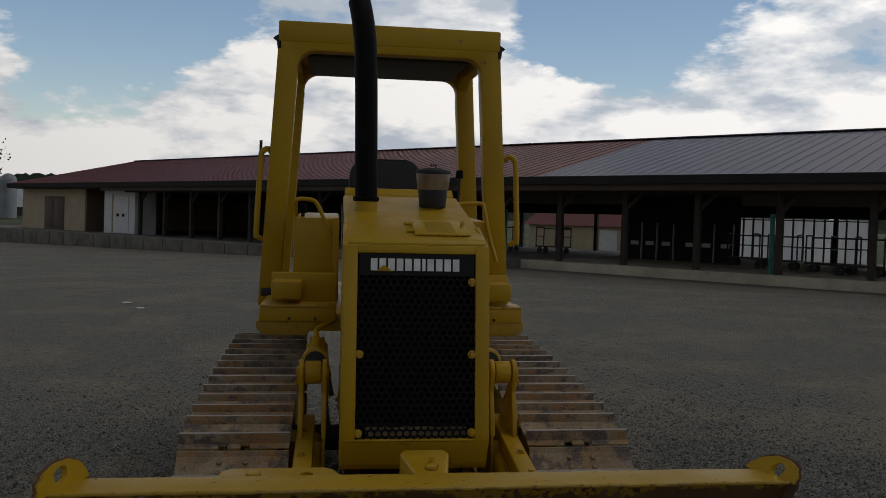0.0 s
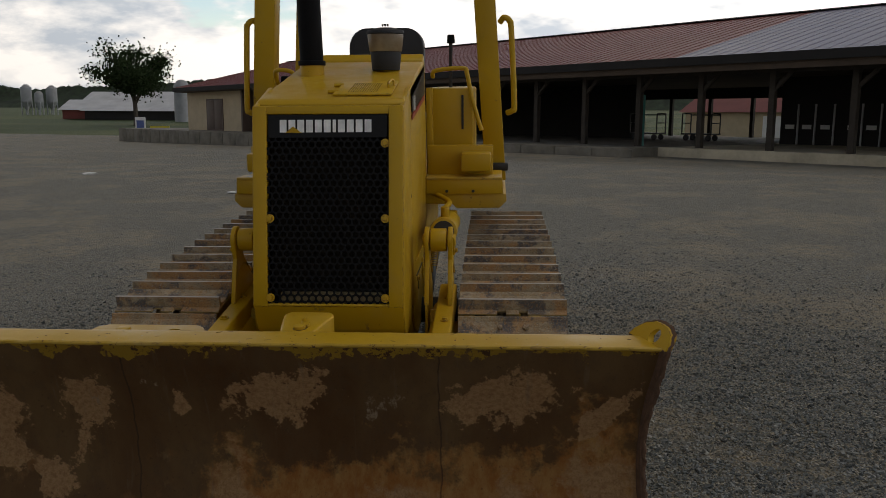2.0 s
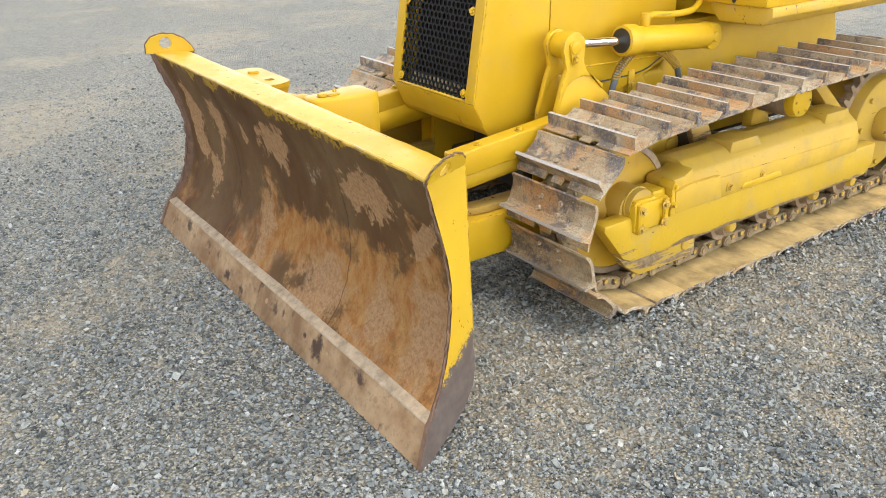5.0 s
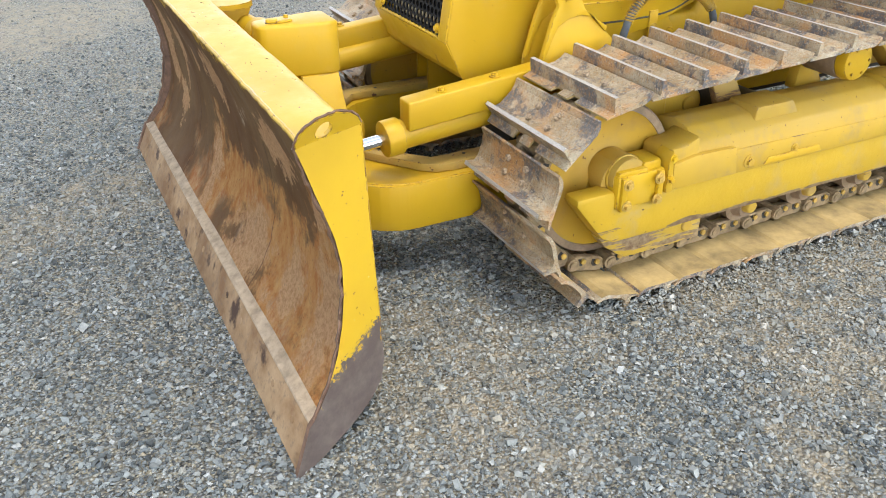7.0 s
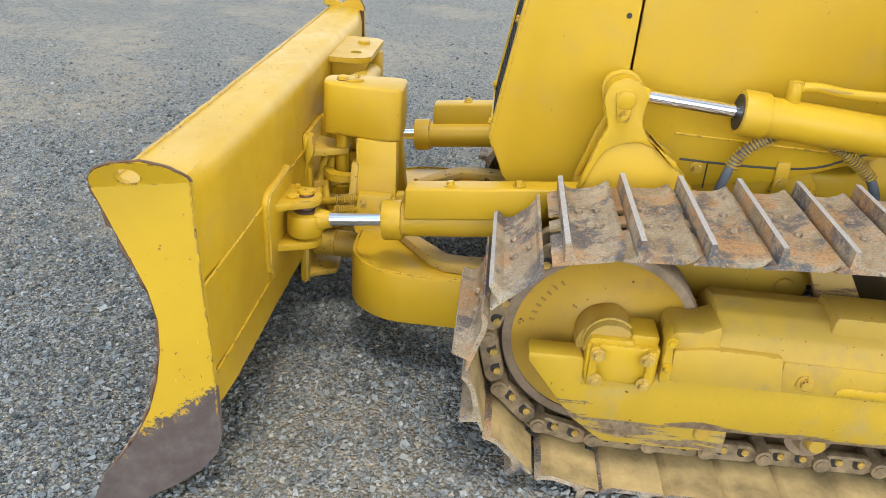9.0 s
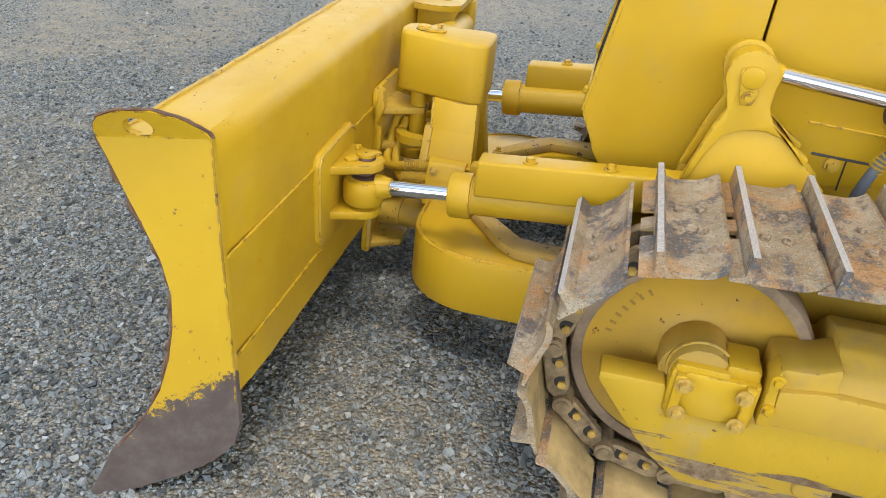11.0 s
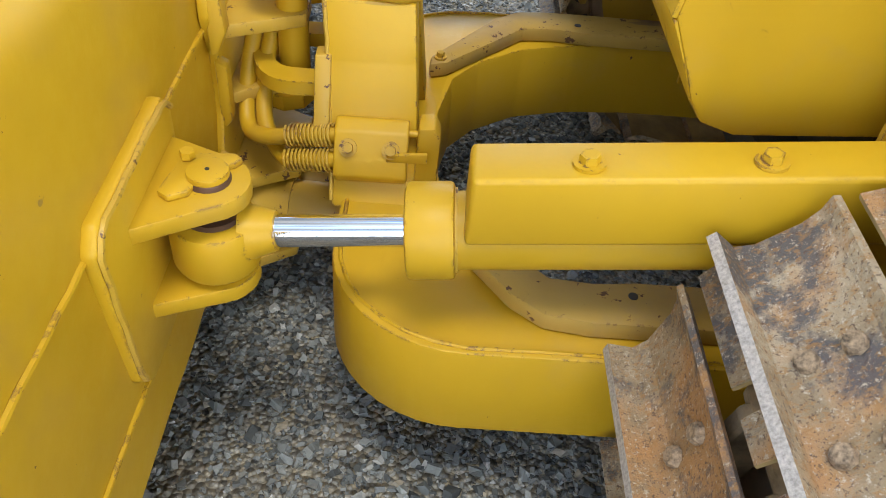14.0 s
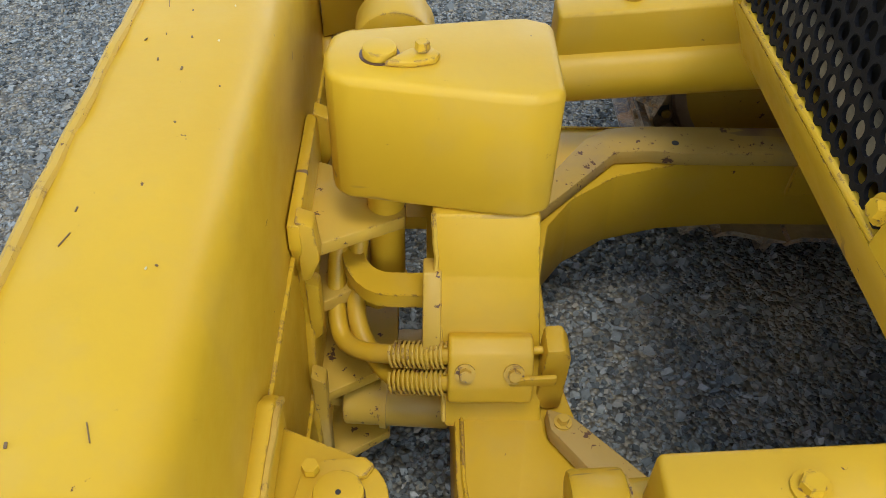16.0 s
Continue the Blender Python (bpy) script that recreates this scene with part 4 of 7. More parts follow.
def angling_cylinder(side):
    s = (lambda x: x) if side > 0 else mx
    x0 = s(1.106)
    slope = 0.095

    def pt(y, dz=0.0, x=None):
        return (x0 if x is None else x, y, 0.502 + slope * (y - 2.95) + dz)
    barrel = part("angling_cylinder", cyl(pt(3.200), pt(3.98), 0.049, seg=32), YELLOW, dozer, "yellow hydraulic angling cylinder with chromed rod and bolted cover")
    eye = bmesh.new()
    cyl((x0, 2.908, 0.448), (x0, 2.908, 0.526), 0.056, seg=32, bm=eye, bev=0.016)
    cyl((x0, 2.945, 0.500), pt(2.985), 0.038, 0.025, 20, eye)
    part("rod_eye", eye, YELLOW, barrel)
    part("bushing", cyl((x0, 2.908, 0.524), (x0, 2.908, 0.534), 0.036, seg=24), BRONZE, barrel)
    part("rod", cyl(pt(2.970), pt(3.20), 0.0205, seg=24), CHROME, barrel, "polished chrome rod")
    part("gland", cyl(pt(3.146), pt(3.206), 0.061, seg=32, bev=0.006), YELLOW, barrel)
    part("seal_ring", cyl(pt(3.204), pt(3.209), 0.053, seg=28), YELLOW_WORN, barrel)
    # sheet cover over the hoses
    xs = (s(1.092), s(1.167))
    z0, z1 = 0.552, 0.649
    b = box(min(xs), max(xs), 3.214, 3.99, z0, z1, 0.007, seg=3)
    for v in b.verts:
        v.co.z += slope * (v.co.y - 3.2)
    cover = part("cover", b, YELLOW, barrel, "yellow sheet cover with two bolts")
    for y in (3.343, 3.540, 3.80):
        part("bolt", hexbolt((s(1.138), y, 0.6495 + slope * (y - 3.2)), (0, -slope, 1), 0.0125, 0.011), YELLOW, cover)


for sd in (1, -1):
    angling_cylinder(sd)


# push frame --------------------------------------------------------------
def make_push_frame():
    half, ny, z0, z1, R = 0.490, 3.035, 0.205, 0.370, 0.20
    outer = [(CX - half, 4.6)] + [(CX - half + R - R * math.cos(radians(a)), ny + R - R * math.sin(radians(a))) for a in range(0, 91, 9)]
    outer = outer + [(2 * CX - x, y) for x, y in outer[::-1]]
    inner = [(CX - 0.385, 4.6), (CX - 0.385, 3.60), (CX - 0.370, 3.46), (CX - 0.335, 3.345), (CX - 0.270, 3.255), (CX - 0.200, 3.205), (CX - 0.08, 3.180)]
    inner = inner + [(2 * CX - x, y) for x, y in inner[::-1]]
    fr = part("push_frame", prism(outer + inner[::-1], "z", z0, z1, 0.004), YELLOW, dozer, "yellow U-shaped push frame behind the blade")
    # weld line round the top edge
    rr = random.Random(21)
    bead = [(CX + (x - CX) * (half - 0.010) / half + rr.uniform(-0.001, 0.001), y + 0.010, z1 + 0.001) for x, y in resample_open(outer, 90)]
    part("weld_seam", tube(bead, 0.0034, 6, smooth=False), YELLOW, fr)
    # bent guard rails lying on both arms
    for sd in (1, -1):
        s = (lambda x: x) if sd > 0 else mx
        pts_o = [(s(0.872), 3.158), (s(0.906), 3.160), (s(1.085), 3.290), (s(1.120), 3.335), (s(1.130), 3.40), (s(1.130), 4.3), (s(1.045), 4.3), (s(1.045), 3.47), (s(1.052), 3.41), (s(1.046), 3.345), (s(0.884), 3.192)]
        part("guard_rail", prism(pts_o, "z", 0.371, 0.402, 0.006), RAIL_DUSTY, fr, "scuffed yellow guard rail bolted to the push frame")
        part("bolt", hexbolt((s(0.898), 3.178, 0.402), (0, 0, 1), 0.008), YELLOW_WORN, fr)
        part("drain_hole", cyl((s(1.075), 3.46, 0.4015), (s(1.075), 3.46, 0.4030), 0.007, seg=12), DARK, fr)
        part("bolt", hexbolt((s(1.085), 3.72, 0.402), (0, 0, 1), 0.009, washer=False), YELLOW_WORN, fr)
    # tower of two leaning legs
    for sd in (1, -1):
        s = (lambda x: x) if sd > 0 else mx
        leg = prism([(s(0.878), 0.360), (s(0.842), 0.43), (s(0.785), 0.565), (s(0.764), 0.652), (s(0.700), 0.652), (s(0.715), 0.56), (s(0.775), 0.42), (s(0.80), 0.360)], "y", 3.001, 3.135, 0.004)
        for v in leg.verts:
            v.co.y += 0.070 * max(0.65 - v.co.z, 0)
        lg = part("tower_leg", leg, YELLOW, fr)
        tab = prism([(s(0.848), 0.450), (s(0.790), 0.575), (s(0.760), 0.575), (s(0.815), 0.450)], "y", 2.990, 3.014, 0.003)
        part("weld_tab", tab, YELLOW_WORN, lg)
        bead = [(s(x), 3.002 + 0.070 * (0.65 - z) + random.Random(int(z * 1000)).uniform(-0.0015, 0.0015), z) for x, z in resample_open([(0.764, 0.655), (0.785, 0.565), (0.842, 0.43), (0.875, 0.372)], 26)]
        part("weld_seam", tube(bead, 0.0035, 6, smooth=False), YELLOW_WORN, lg)
    cap = [(CX - 0.040, 2.878), (CX, 2.872), (CX + 0.040, 2.878), (CX + 0.055, 2.895), (CX + 0.083, 3.06), (CX + 0.090, 3.112), (CX + 0.075, 3.147), (CX - 0.075, 3.147), (CX - 0.090, 3.112), (CX - 0.083, 3.06), (CX - 0.055, 2.895)]
    cp = part("tower_head", prism(cap, "z", 0.650, 0.828, 0.012, seg=3), YELLOW, fr, "yellow rounded cover box on the push frame tower")
    part("pin_head", cyl((CX + 0.006, 2.938, 0.826), (CX + 0.006, 2.938, 0.840), 0.020, seg=22, bev=0.003), YELLOW, cp)
    part("pin_recess", cyl((CX + 0.006, 2.938, 0.8275), (CX + 0.006, 2.938, 0.8292), 0.0235, seg=22), BRONZE, cp)
    keep = [(CX + 0.018, 2.958), (CX + 0.032, 2.944), (CX + 0.034, 2.975), (CX + 0.026, 3.002), (CX + 0.012, 3.008), (CX - 0.002, 2.995), (CX + 0.004, 2.972)]
    part("keeper_plate", prism(keep, "z", 0.828, 0.837, 0.003), YELLOW, cp)
    part("bolt", hexbolt((CX + 0.012, 2.987, 0.837), (0, 0, 1), 0.009, washer=False), YELLOW, cp)
    # pivot pin with its loop on the tower
    part("pivot_pin", cyl((CX, 2.940, 0.47), (CX, 2.940, 0.648), 0.025, seg=20), YELLOW, fr)
    loop_o = resample([(CX - 0.098, 3.01), (CX - 0.098, 2.945)] + [(CX + 0.098 * math.cos(radians(a)), 2.945 + 0.069 * math.sin(radians(a))) for a in range(180, 361, 15)] + [(CX + 0.098, 3.01)], 32)
    loop_i = resample([(CX - 0.056, 2.995), (CX - 0.056, 2.945)] + [(CX + 0.056 * math.cos(radians(a)), 2.945 + 0.040 * math.sin(radians(a))) for a in range(180, 361, 15)] + [(CX + 0.056, 2.995)], 32)
    part("loop_plate", plate_hole(loop_o, loop_i, "z", 0.496, 0.520), YELLOW, fr)
    return fr


push_frame = make_push_frame()


def make_centre_pivot():
    piv = part("centre_pivot", prism([(0.565, 0.66), (0.795, 0.66), (0.797, 0.62), (0.770, 0.55), (0.775, 0.46), (0.80, 0.40), (0.83, 0.30), (0.83, 0.13), (0.53, 0.13), (0.53, 0.30), (0.56, 0.40), (0.57, 0.55)], "y", 2.826, 2.842, 0.004), YELLOW, blade, "yellow centre pivot plates welded behind the blade")
    for z, d, x0, x1 in ((0.574, 0.128, 0.590, 0.768), (0.455, 0.105, 0.590, 0.760), (0.318, 0.115, 0.54, 0.815), (0.135, 0.10, 0.54, 0.815)):
        o = [(x0, 2.838), (x1, 2.838), (x1 - 0.004, 2.850), (x1 - 0.062, 2.838 + d), (x0 + 0.062, 2.838 + d), (x0 + 0.004, 2.850)]
        part("shelf_plate", prism(o, "z", z, z + 0.022, 0.003), YELLOW_WORN, piv)
    part("pin_collar", cyl((CX, 2.925, 0.43), (CX, 2.925, 0.456), 0.045, seg=8), YELLOW, piv)
    part("ball_socket", cyl((CX, 2.845, 0.235), (CX, 3.04, 0.235), 0.062, seg=24, bev=0.006), YELLOW_WORN, piv)
    b = cyl((0.755, 2.872, 0.262), (0.765, 3.035, 0.262), 0.044, seg=24, bev=0.006)
    cyl((0.758, 2.930, 0.262), (0.759, 2.940, 0.262), 0.049, seg=24, bm=b)
    part("pivot_link", b, YELLOW_WORN, piv)
    part("nut", cyl((0.753, 2.850, 0.262), (0.755, 2.876, 0.262), 0.018, seg=6), YELLOW_WORN, piv)
    for x in (0.775, 0.555):
        part("upright_rib", prism([(2.836, 0.665), (2.858, 0.655), (2.862, 0.60), (2.848, 0.565), (2.836, 0.56)], "x", x - 0.012, x + 0.018, 0.003), YELLOW, piv)
        part("upright_rib", prism([(2.836, 0.545), (2.854, 0.535), (2.854, 0.44), (2.836, 0.42)], "x", x - 0.022, x + 0.004, 0.003), YELLOW, piv)
        part("upright_rib", prism([(2.836, 0.40), (2.856, 0.385), (2.852, 0.13), (2.836, 0.12)], "x", x + 0.022, x + 0.05, 0.003), YELLOW_WORN, piv)


make_centre_pivot()


def make_hoses():
    """Clamp block on the tower leg and the two hoses with spring guards."""
    clamp = part("hose_clamp", prism([(0.868, 0.405), (0.882, 0.425), (0.876, 0.450), (0.852, 0.487), (0.828, 0.497), (0.805, 0.485)], "y", 3.024, 3.136, 0.005, seg=3), YELLOW, push_frame, "yellow bolted hose clamp on the tower leg")
    n = Vector((0.84, 0, 0.54))
    for y in (3.046, 3.110):
        part("bolt", hexbolt(Vector((0.8655, y, 0.4665)), n, 0.0092, 0.009), YELLOW_WORN, clamp)
    part("clip_arm", prism([(3.104, 0.450), (3.165, 0.452), (3.165, 0.470), (3.104, 0.464)], "x", 0.868, 0.875, 0.002), YELLOW, clamp)
    part("clip_plate", prism([(3.145, 0.385), (3.160, 0.372), (3.182, 0.378), (3.184, 0.485), (3.174, 0.505), (3.150, 0.502)], "x", 0.812, 0.858, 0.005), YELLOW, clamp)
    part("clip_bolt", cyl((0.835, 3.13, 0.478), (0.835, 3.16, 0.478), 0.006, seg=10), YELLOW, clamp)
    for dz, dx, far in ((0.010, 0.0, 0.0), (-0.022, 0.020, 0.028)):
        pts = [(0.836 + dx, 3.03, 0.458 + dz), (0.826 + dx, 2.975, 0.446 + dz), (0.806 + dx * 0.6, 2.915 + far, 0.425 + dz), (0.775, 2.880 + far, 0.425), (0.735, 2.868 + far, 0.450), (0.700, 2.870 + far, 0.50), (0.67, 2.875 + far, 0.54)]
        h = part("hose", tube(pts, 0.0135, 12), YELLOW, push_frame, "hydraulic hose painted yellow, with spring guard")
        coil = []
        a, b_ = Vector((0.837 + dx, 3.024, 0.458 + dz)), Vector((0.822 + dx, 2.950, 0.441 + dz))
        d = (b_ - a)
        up = Vector((0, 0, 1))
        side = d.normalized().cross(up).normalized()
        up = side.cross(d.normalized())
        turns = 12
        for i in range(turns * 10 + 1):
            t = i / (turns * 10)
            w = 2 * math.pi * turns * t
            coil.append(a + d * t + 0.0175 * (math.cos(w) * up + math.sin(w) * side))
        part("spring_guard", tube(coil, 0.0021, 6, smooth=False), YELLOW_WORN, h)


make_hoses()


def make_tilt_cylinder():
    t = part("tilt_cylinder", cyl((0.06, 2.935, 0.715), (0.52, 2.95, 0.74), 0.046, seg=28, bev=0.004), YELLOW, dozer, "yellow tilt cylinder lying behind the blade top")
    part("gland", cyl((0.46, 2.948, 0.74), (0.53, 2.95, 0.74), 0.056, seg=28, bev=0.005), YELLOW, t)
    part("rod", cyl((0.50, 2.95, 0.74), (0.60, 2.95, 0.742), 0.022, seg=20), CHROME, t)
    part("end_eye", cyl((0.10, 2.935, 0.69), (0.10, 2.935, 0.80), 0.05, seg=24, bev=0.006), YELLOW, t)
    outline = resample([(-0.02, 2.815), (0.37, 2.815), (0.375, 2.90), (0.34, 2.972), (0.0, 2.972), (-0.02, 2.94)], 24)
    hole = arc(0.265, 2.905, 0.022, 0, 345, 23)
    best = min(range(24), key=lambda k: sum((outline[(i + k) % 24][0] - hole[i][0]) ** 2 + (outline[(i + k) % 24][1] - hole[i][1]) ** 2 for i in range(24)))
    pl = part("top_plate", plate_hole([outline[(i + best) % 24] for i in range(24)], hole, "z", 0.806, 0.826), YELLOW, blade, "yellow drilled plate on the blade top")
    part("bolt", cyl((0.093, 2.905, 0.825), (0.093, 2.905, 0.836), 0.024, seg=18, bev=0.002), YELLOW, pl)
    for x in (0.03, 0.31):
        part("gusset", prism([(2.825, 0.806), (2.965, 0.806), (2.90, 0.66), (2.828, 0.64)], "x", x, x + 0.02, 0.002), YELLOW, pl)


make_tilt_cylinder()

STAMP = plain("dark_yellow_stamp", (0.27, 0.155, 0.02), 0.6)

# tracks -----------------------------------------------------------------
IDLER, SPROCKET, CARRIER = (3.79, 0.382), (5.60, 0.400), (4.805, 0.748)
LIFT = 0.040                                # from the pins out to the shoe plates
RI, RS = 0.290, 0.312                       # circles of the pins
PITCH = 0.157


def track_line():
    """The closed line of the shoes in the y-z plane: top strand backwards, round the sprocket, forwards along the ground."""
    (yi, zi), (ys, zs) = IDLER, SPROCKET
    pts = []
    pts += [(yi + RI * math.cos(radians(a)), zi + RI * math.sin(radians(a))) for a in range(268, 91, -4)]
    top0, top1 = (yi, zi + RI), (ys, zs + RS)
    for k in range(1, 12):
        t = k / 12
        y = top0[0] + t * (top1[0] - top0[0])
        z = top0[1] + t * (top1[1] - top0[1]) + 0.018 * math.sin(math.pi * t)
        pts.append((y, z))
    pts += [(ys + RS * math.cos(radians(a)), zs + RS * math.sin(radians(a))) for a in range(90, -91, -4)]
    pts += [(ys - 0.08 * k, 0.090) for k in range(1, 22) if ys - 0.08 * k > yi + 0.05]
    return pts


def shoe_mesh():
    """One single-grouser shoe: s along the track, n outwards, w across."""
    tail = [(0.024, 0.000), (0.046, 0.009), (0.060, 0.026), (0.053, 0.030), (0.036, 0.019), (0.012, 0.013), (-0.040, 0.014), (-0.060, 0.024), (-0.065, 0.056), (-0.078, 0.056), (-0.083, 0.012)]
    full = [(-0.112, 0.000)] + tail + [(-0.112, 0.006)]
    cut = [(-0.0845, 0.000)] + tail + [(-0.0845, 0.006)]
    b = bmesh.new()
    k = len(full)
    # two openings in the strip ahead of the grouser
    stations = [(-0.225, full), (-0.064, full), (-0.064, cut), (-0.026, cut), (-0.026, full), (0.026, full), (0.026, cut), (0.064, cut), (0.064, full), (0.225, full)]
    rings = [[b.verts.new((x, s, n)) for s, n in p] for x, p in stations]
    for lo, hi in zip(rings, rings[1:]):
        for i in range(k):
            f = b.faces.new((lo[i], lo[(i + 1) % k], hi[(i + 1) % k], hi[i]))
            f.material_index = 1 if i == 9 else 4 if i in (0, 1, 12) else 0
    b.faces.new(rings[0][::-1])
    b.faces.new(rings[-1])
    bmesh.ops.remove_doubles(b, verts=b.verts, dist=0.0002)
    bmesh.ops.dissolve_degenerate(b, edges=b.edges, dist=0.0002)
    bmesh.ops.recalc_face_normals(b, faces=b.faces)
    me = bpy.data.meshes.new("shoe")
    b.to_mesh(me)
    b.free()
    for m in (SHOE, GROUSER, BOLT_RUST, DARK, SHOE_DUST):
        me.materials.append(m)
    return me


def link_mesh():
    """The pair of chain links under one shoe, with pin ends."""
    b = bmesh.new()
    for x in (-0.052, 0.052):
        o = [(-0.075, -0.020), (-0.055, -0.006), (0.055, -0.006), (0.078, -0.020), (0.078, -0.045), (0.055, -0.060), (-0.050, -0.060), (-0.075, -0.045)]
        prism(o, "x", x - 0.014, x + 0.014, 0.004, b, 1)
    cyl((-0.080, 0.070, -0.036), (0.080, 0.070, -0.036), 0.024, seg=14, bm=b)
    cyl((-0.084, 0.070, -0.036), (0.084, 0.070, -0.036), 0.015, seg=12, bm=b)
    mark = len(b.faces)
    for x in (-0.066, 0.066):
        for s in (-0.036, 0.024):
            cyl((x - 0.008, s, -0.044), (x + 0.008, s, -0.044), 0.0105, seg=6, bm=b)
    nuts = len(b.faces)
    # dark openings in the links' sides
    for x in (-0.0665, 0.0665):
        for s in (-0.030, 0.030):
            prism(arc(s, -0.040, 0.0145, 0, 180, 6) + [(s - 0.0145, -0.052), (s + 0.0145, -0.052)], "x", x - 0.001, x + 0.001, 0, b)
    b.faces.ensure_lookup_table()
    for f in b.faces[nuts:]:
        f.material_index = 1
    for f in b.faces[mark:nuts]:
        f.material_index = 2
    me = bpy.data.meshes.new("link")
    bmesh.ops.recalc_face_normals(b, faces=b.faces)
    b.to_mesh(me)
    b.free()
    for m in (LINK_STEEL, DARK, BOLT_YELLOW):
        me.materials.append(m)
    return me


def bolt_mesh():
    b = cyl((0, 0, 0), (0, 0, 0.011), 0.0135, 0.0105, 8, bev=0.002)
    me = bpy.data.meshes.new("shoe_bolt")
    b.to_mesh(me)
    b.free()
    me.materials.append(BOLT_RUST)
    return me


SHOE_MESH, LINK_MESH, BOLT_MESH = shoe_mesh(), link_mesh(), bolt_mesh()


def make_track(xc, side):
    s = 1 if side > 0 else -1
    line = np.array(track_line() + track_line()[:1])
    d = np.r_[0, np.cumsum(np.hypot(*np.diff(line, axis=0).T))]
    n = round(d[-1] / PITCH)
    # a grouser stands over y 3.819 on the upper strand
    up = [i for i, p in enumerate(line[:-1]) if p[1] > 0.6]
    s0 = float(np.interp(3.819, line[up][:, 0], d[up])) + 0.073
    # roller frame is the body of the whole track group
    fr = box(xc - 0.115, xc + 0.115, 3.95, 5.30, 0.20, 0.46, 0.02)
    track = part("track_group", fr, YELLOW_DUSTY, dozer, "rusty steel crawler track with dusty yellow roller frame")
    for k in range(n):
        a = (s0 + k * d[-1] / n) % d[-1]
        p0 = [float(np.interp((a - 0.04) % d[-1], d, line[:, j])) for j in (0, 1)]
        p1 = [float(np.interp((a + 0.04) % d[-1], d, line[:, j])) for j in (0, 1)]
        p = [(u + v) / 2 for u, v in zip(p0, p1)]
        t = Vector((0, p1[0] - p0[0], p1[1] - p0[1])).normalized()
        nrm = Vector((0, -t.z, t.y))
        x = Vector((1, 0, 0))
        rot = Matrix((x, t, nrm)).transposed().to_4x4()
        for name, me in (("shoe", SHOE_MESH), ("link", LINK_MESH)):
            ob = new(name, me)
            ob.parent = track
            ob.matrix_basis = Matrix.Translation(Vector((xc, p[0], p[1])) + nrm * LIFT - HOME[track]) @ rot
        for bx in (-0.052, 0.052):
            for bs in (-0.034, 0.012):
                ob = new("shoe_bolt", BOLT_MESH)
                ob.parent = track
                ob.matrix_basis = Matrix.Translation(Vector((xc, p[0], p[1])) + nrm * (LIFT + 0.0135) - HOME[track]) @ rot @ Matrix.Translation((bx, bs, 0))
    o = 1.0 * s

    def X(v):
        return xc + o * (v - 0.02)
    # idler with hub
    yi, zi = IDLER
    b = bmesh.new()
    web = [(0.246, -0.045), (0.246, 0.045), (0.236, 0.043), (0.226, 0.034), (0.150, 0.026), (0.110, 0.030), (0.088, 0.044), (0.078, 0.058), (0.0, 0.058), (0.0, -0.045)]
    turned = [b.verts.new((X(w), yi, zi + q)) for q, w in web]
    bmesh.ops.spin(b, geom=turned + [b.edges.new((turned[i], turned[(i + 1) % len(web)])) for i in range(len(web))], cent=(0, yi, zi), axis=(1, 0, 0), angle=2 * math.pi, steps=48)
    bmesh.ops.remove_doubles(b, verts=b.verts, dist=0.0003)
    bmesh.ops.dissolve_degenerate(b, edges=b.edges, dist=0.0003)
    idl = part("idler", b, IDLER_PAINT, track, "dusty yellow front idler wheel with worn steel rim")
    ring = bmesh.new()
    prof = [(0.238, -0.050), (0.262, -0.050), (0.268, -0.042), (0.268, 0.042), (0.262, 0.050), (0.238, 0.050), (0.240, 0.0)]
    prev = None
    first = None
    for k in range(49):
        a = 2 * math.pi * k / 48
        r = first if k == 48 else [ring.verts.new((X(w), yi + q * math.cos(a), zi + q * math.sin(a))) for q, w in prof]
        if prev:
            for i in range(len(prof)):
                ring.faces.new((prev[i], prev[(i + 1) % len(prof)], r[(i + 1) % len(prof)], r[i]))
        prev = r
        first = first or r
    part("rim", ring, BARE, idl, "worn dusty steel rim")
    part("hub", cyl((X(0.03), yi, zi + 0.03), (X(0.125), yi, zi + 0.03), 0.074, 0.074, 28, bev=0.003), YELLOW_DUSTY, idl)
    # stamped numbers on the wheel, as short bars
    for k in range(7):
        a = radians(128 + 7 * k)
        c = Vector((X(0.0308), yi + 0.19 * math.cos(a), zi + 0.19 * math.sin(a)))
        bar = box(-0.0006, 0.0006, -0.0035, 0.0035, -0.008, 0.008)
        part("stamped_mark", bar, STAMP, idl, at=Matrix.Translation(c) @ Matrix.Rotation(a - math.pi / 2, 4, "X"))
    # bracket
    brk = part("idler_bracket", box(min(X(0.08), X(0.183)), max(X(0.08), X(0.183)), 3.738, 3.922, 0.338, 0.450, 0.008), YELLOW, track, "yellow bolted idler bracket")
    for y in (3.758, 3.900):
        b = box(min(X(0.178), X(0.196)), max(X(0.178), X(0.196)), y - 0.011, y + 0.011, 0.332, 0.448, 0.004)
        st = part("strap", b, YELLOW, brk)
    for y in (3.758, 3.900):
        for z in (0.352, 0.425):
            part("bolt", hexbolt((X(0.195), y + (0.010 if y < 3.8 else -0.010), z), (o, 0, 0), 0.0125, 0.012), BOLT_YELLOW, brk)
    part("bracket_drum", cyl((X(0.04), 3.800, 0.428), (X(0.158), 3.800, 0.428), 0.066, 0.066, 28, bev=0.003), YELLOW_DUSTY, brk)
    part("drum_collar", cyl((X(0.120), 3.800, 0.428), (X(0.132), 3.800, 0.428), 0.071, 0.071, 28, bev=0.002), YELLOW_DUSTY, brk)
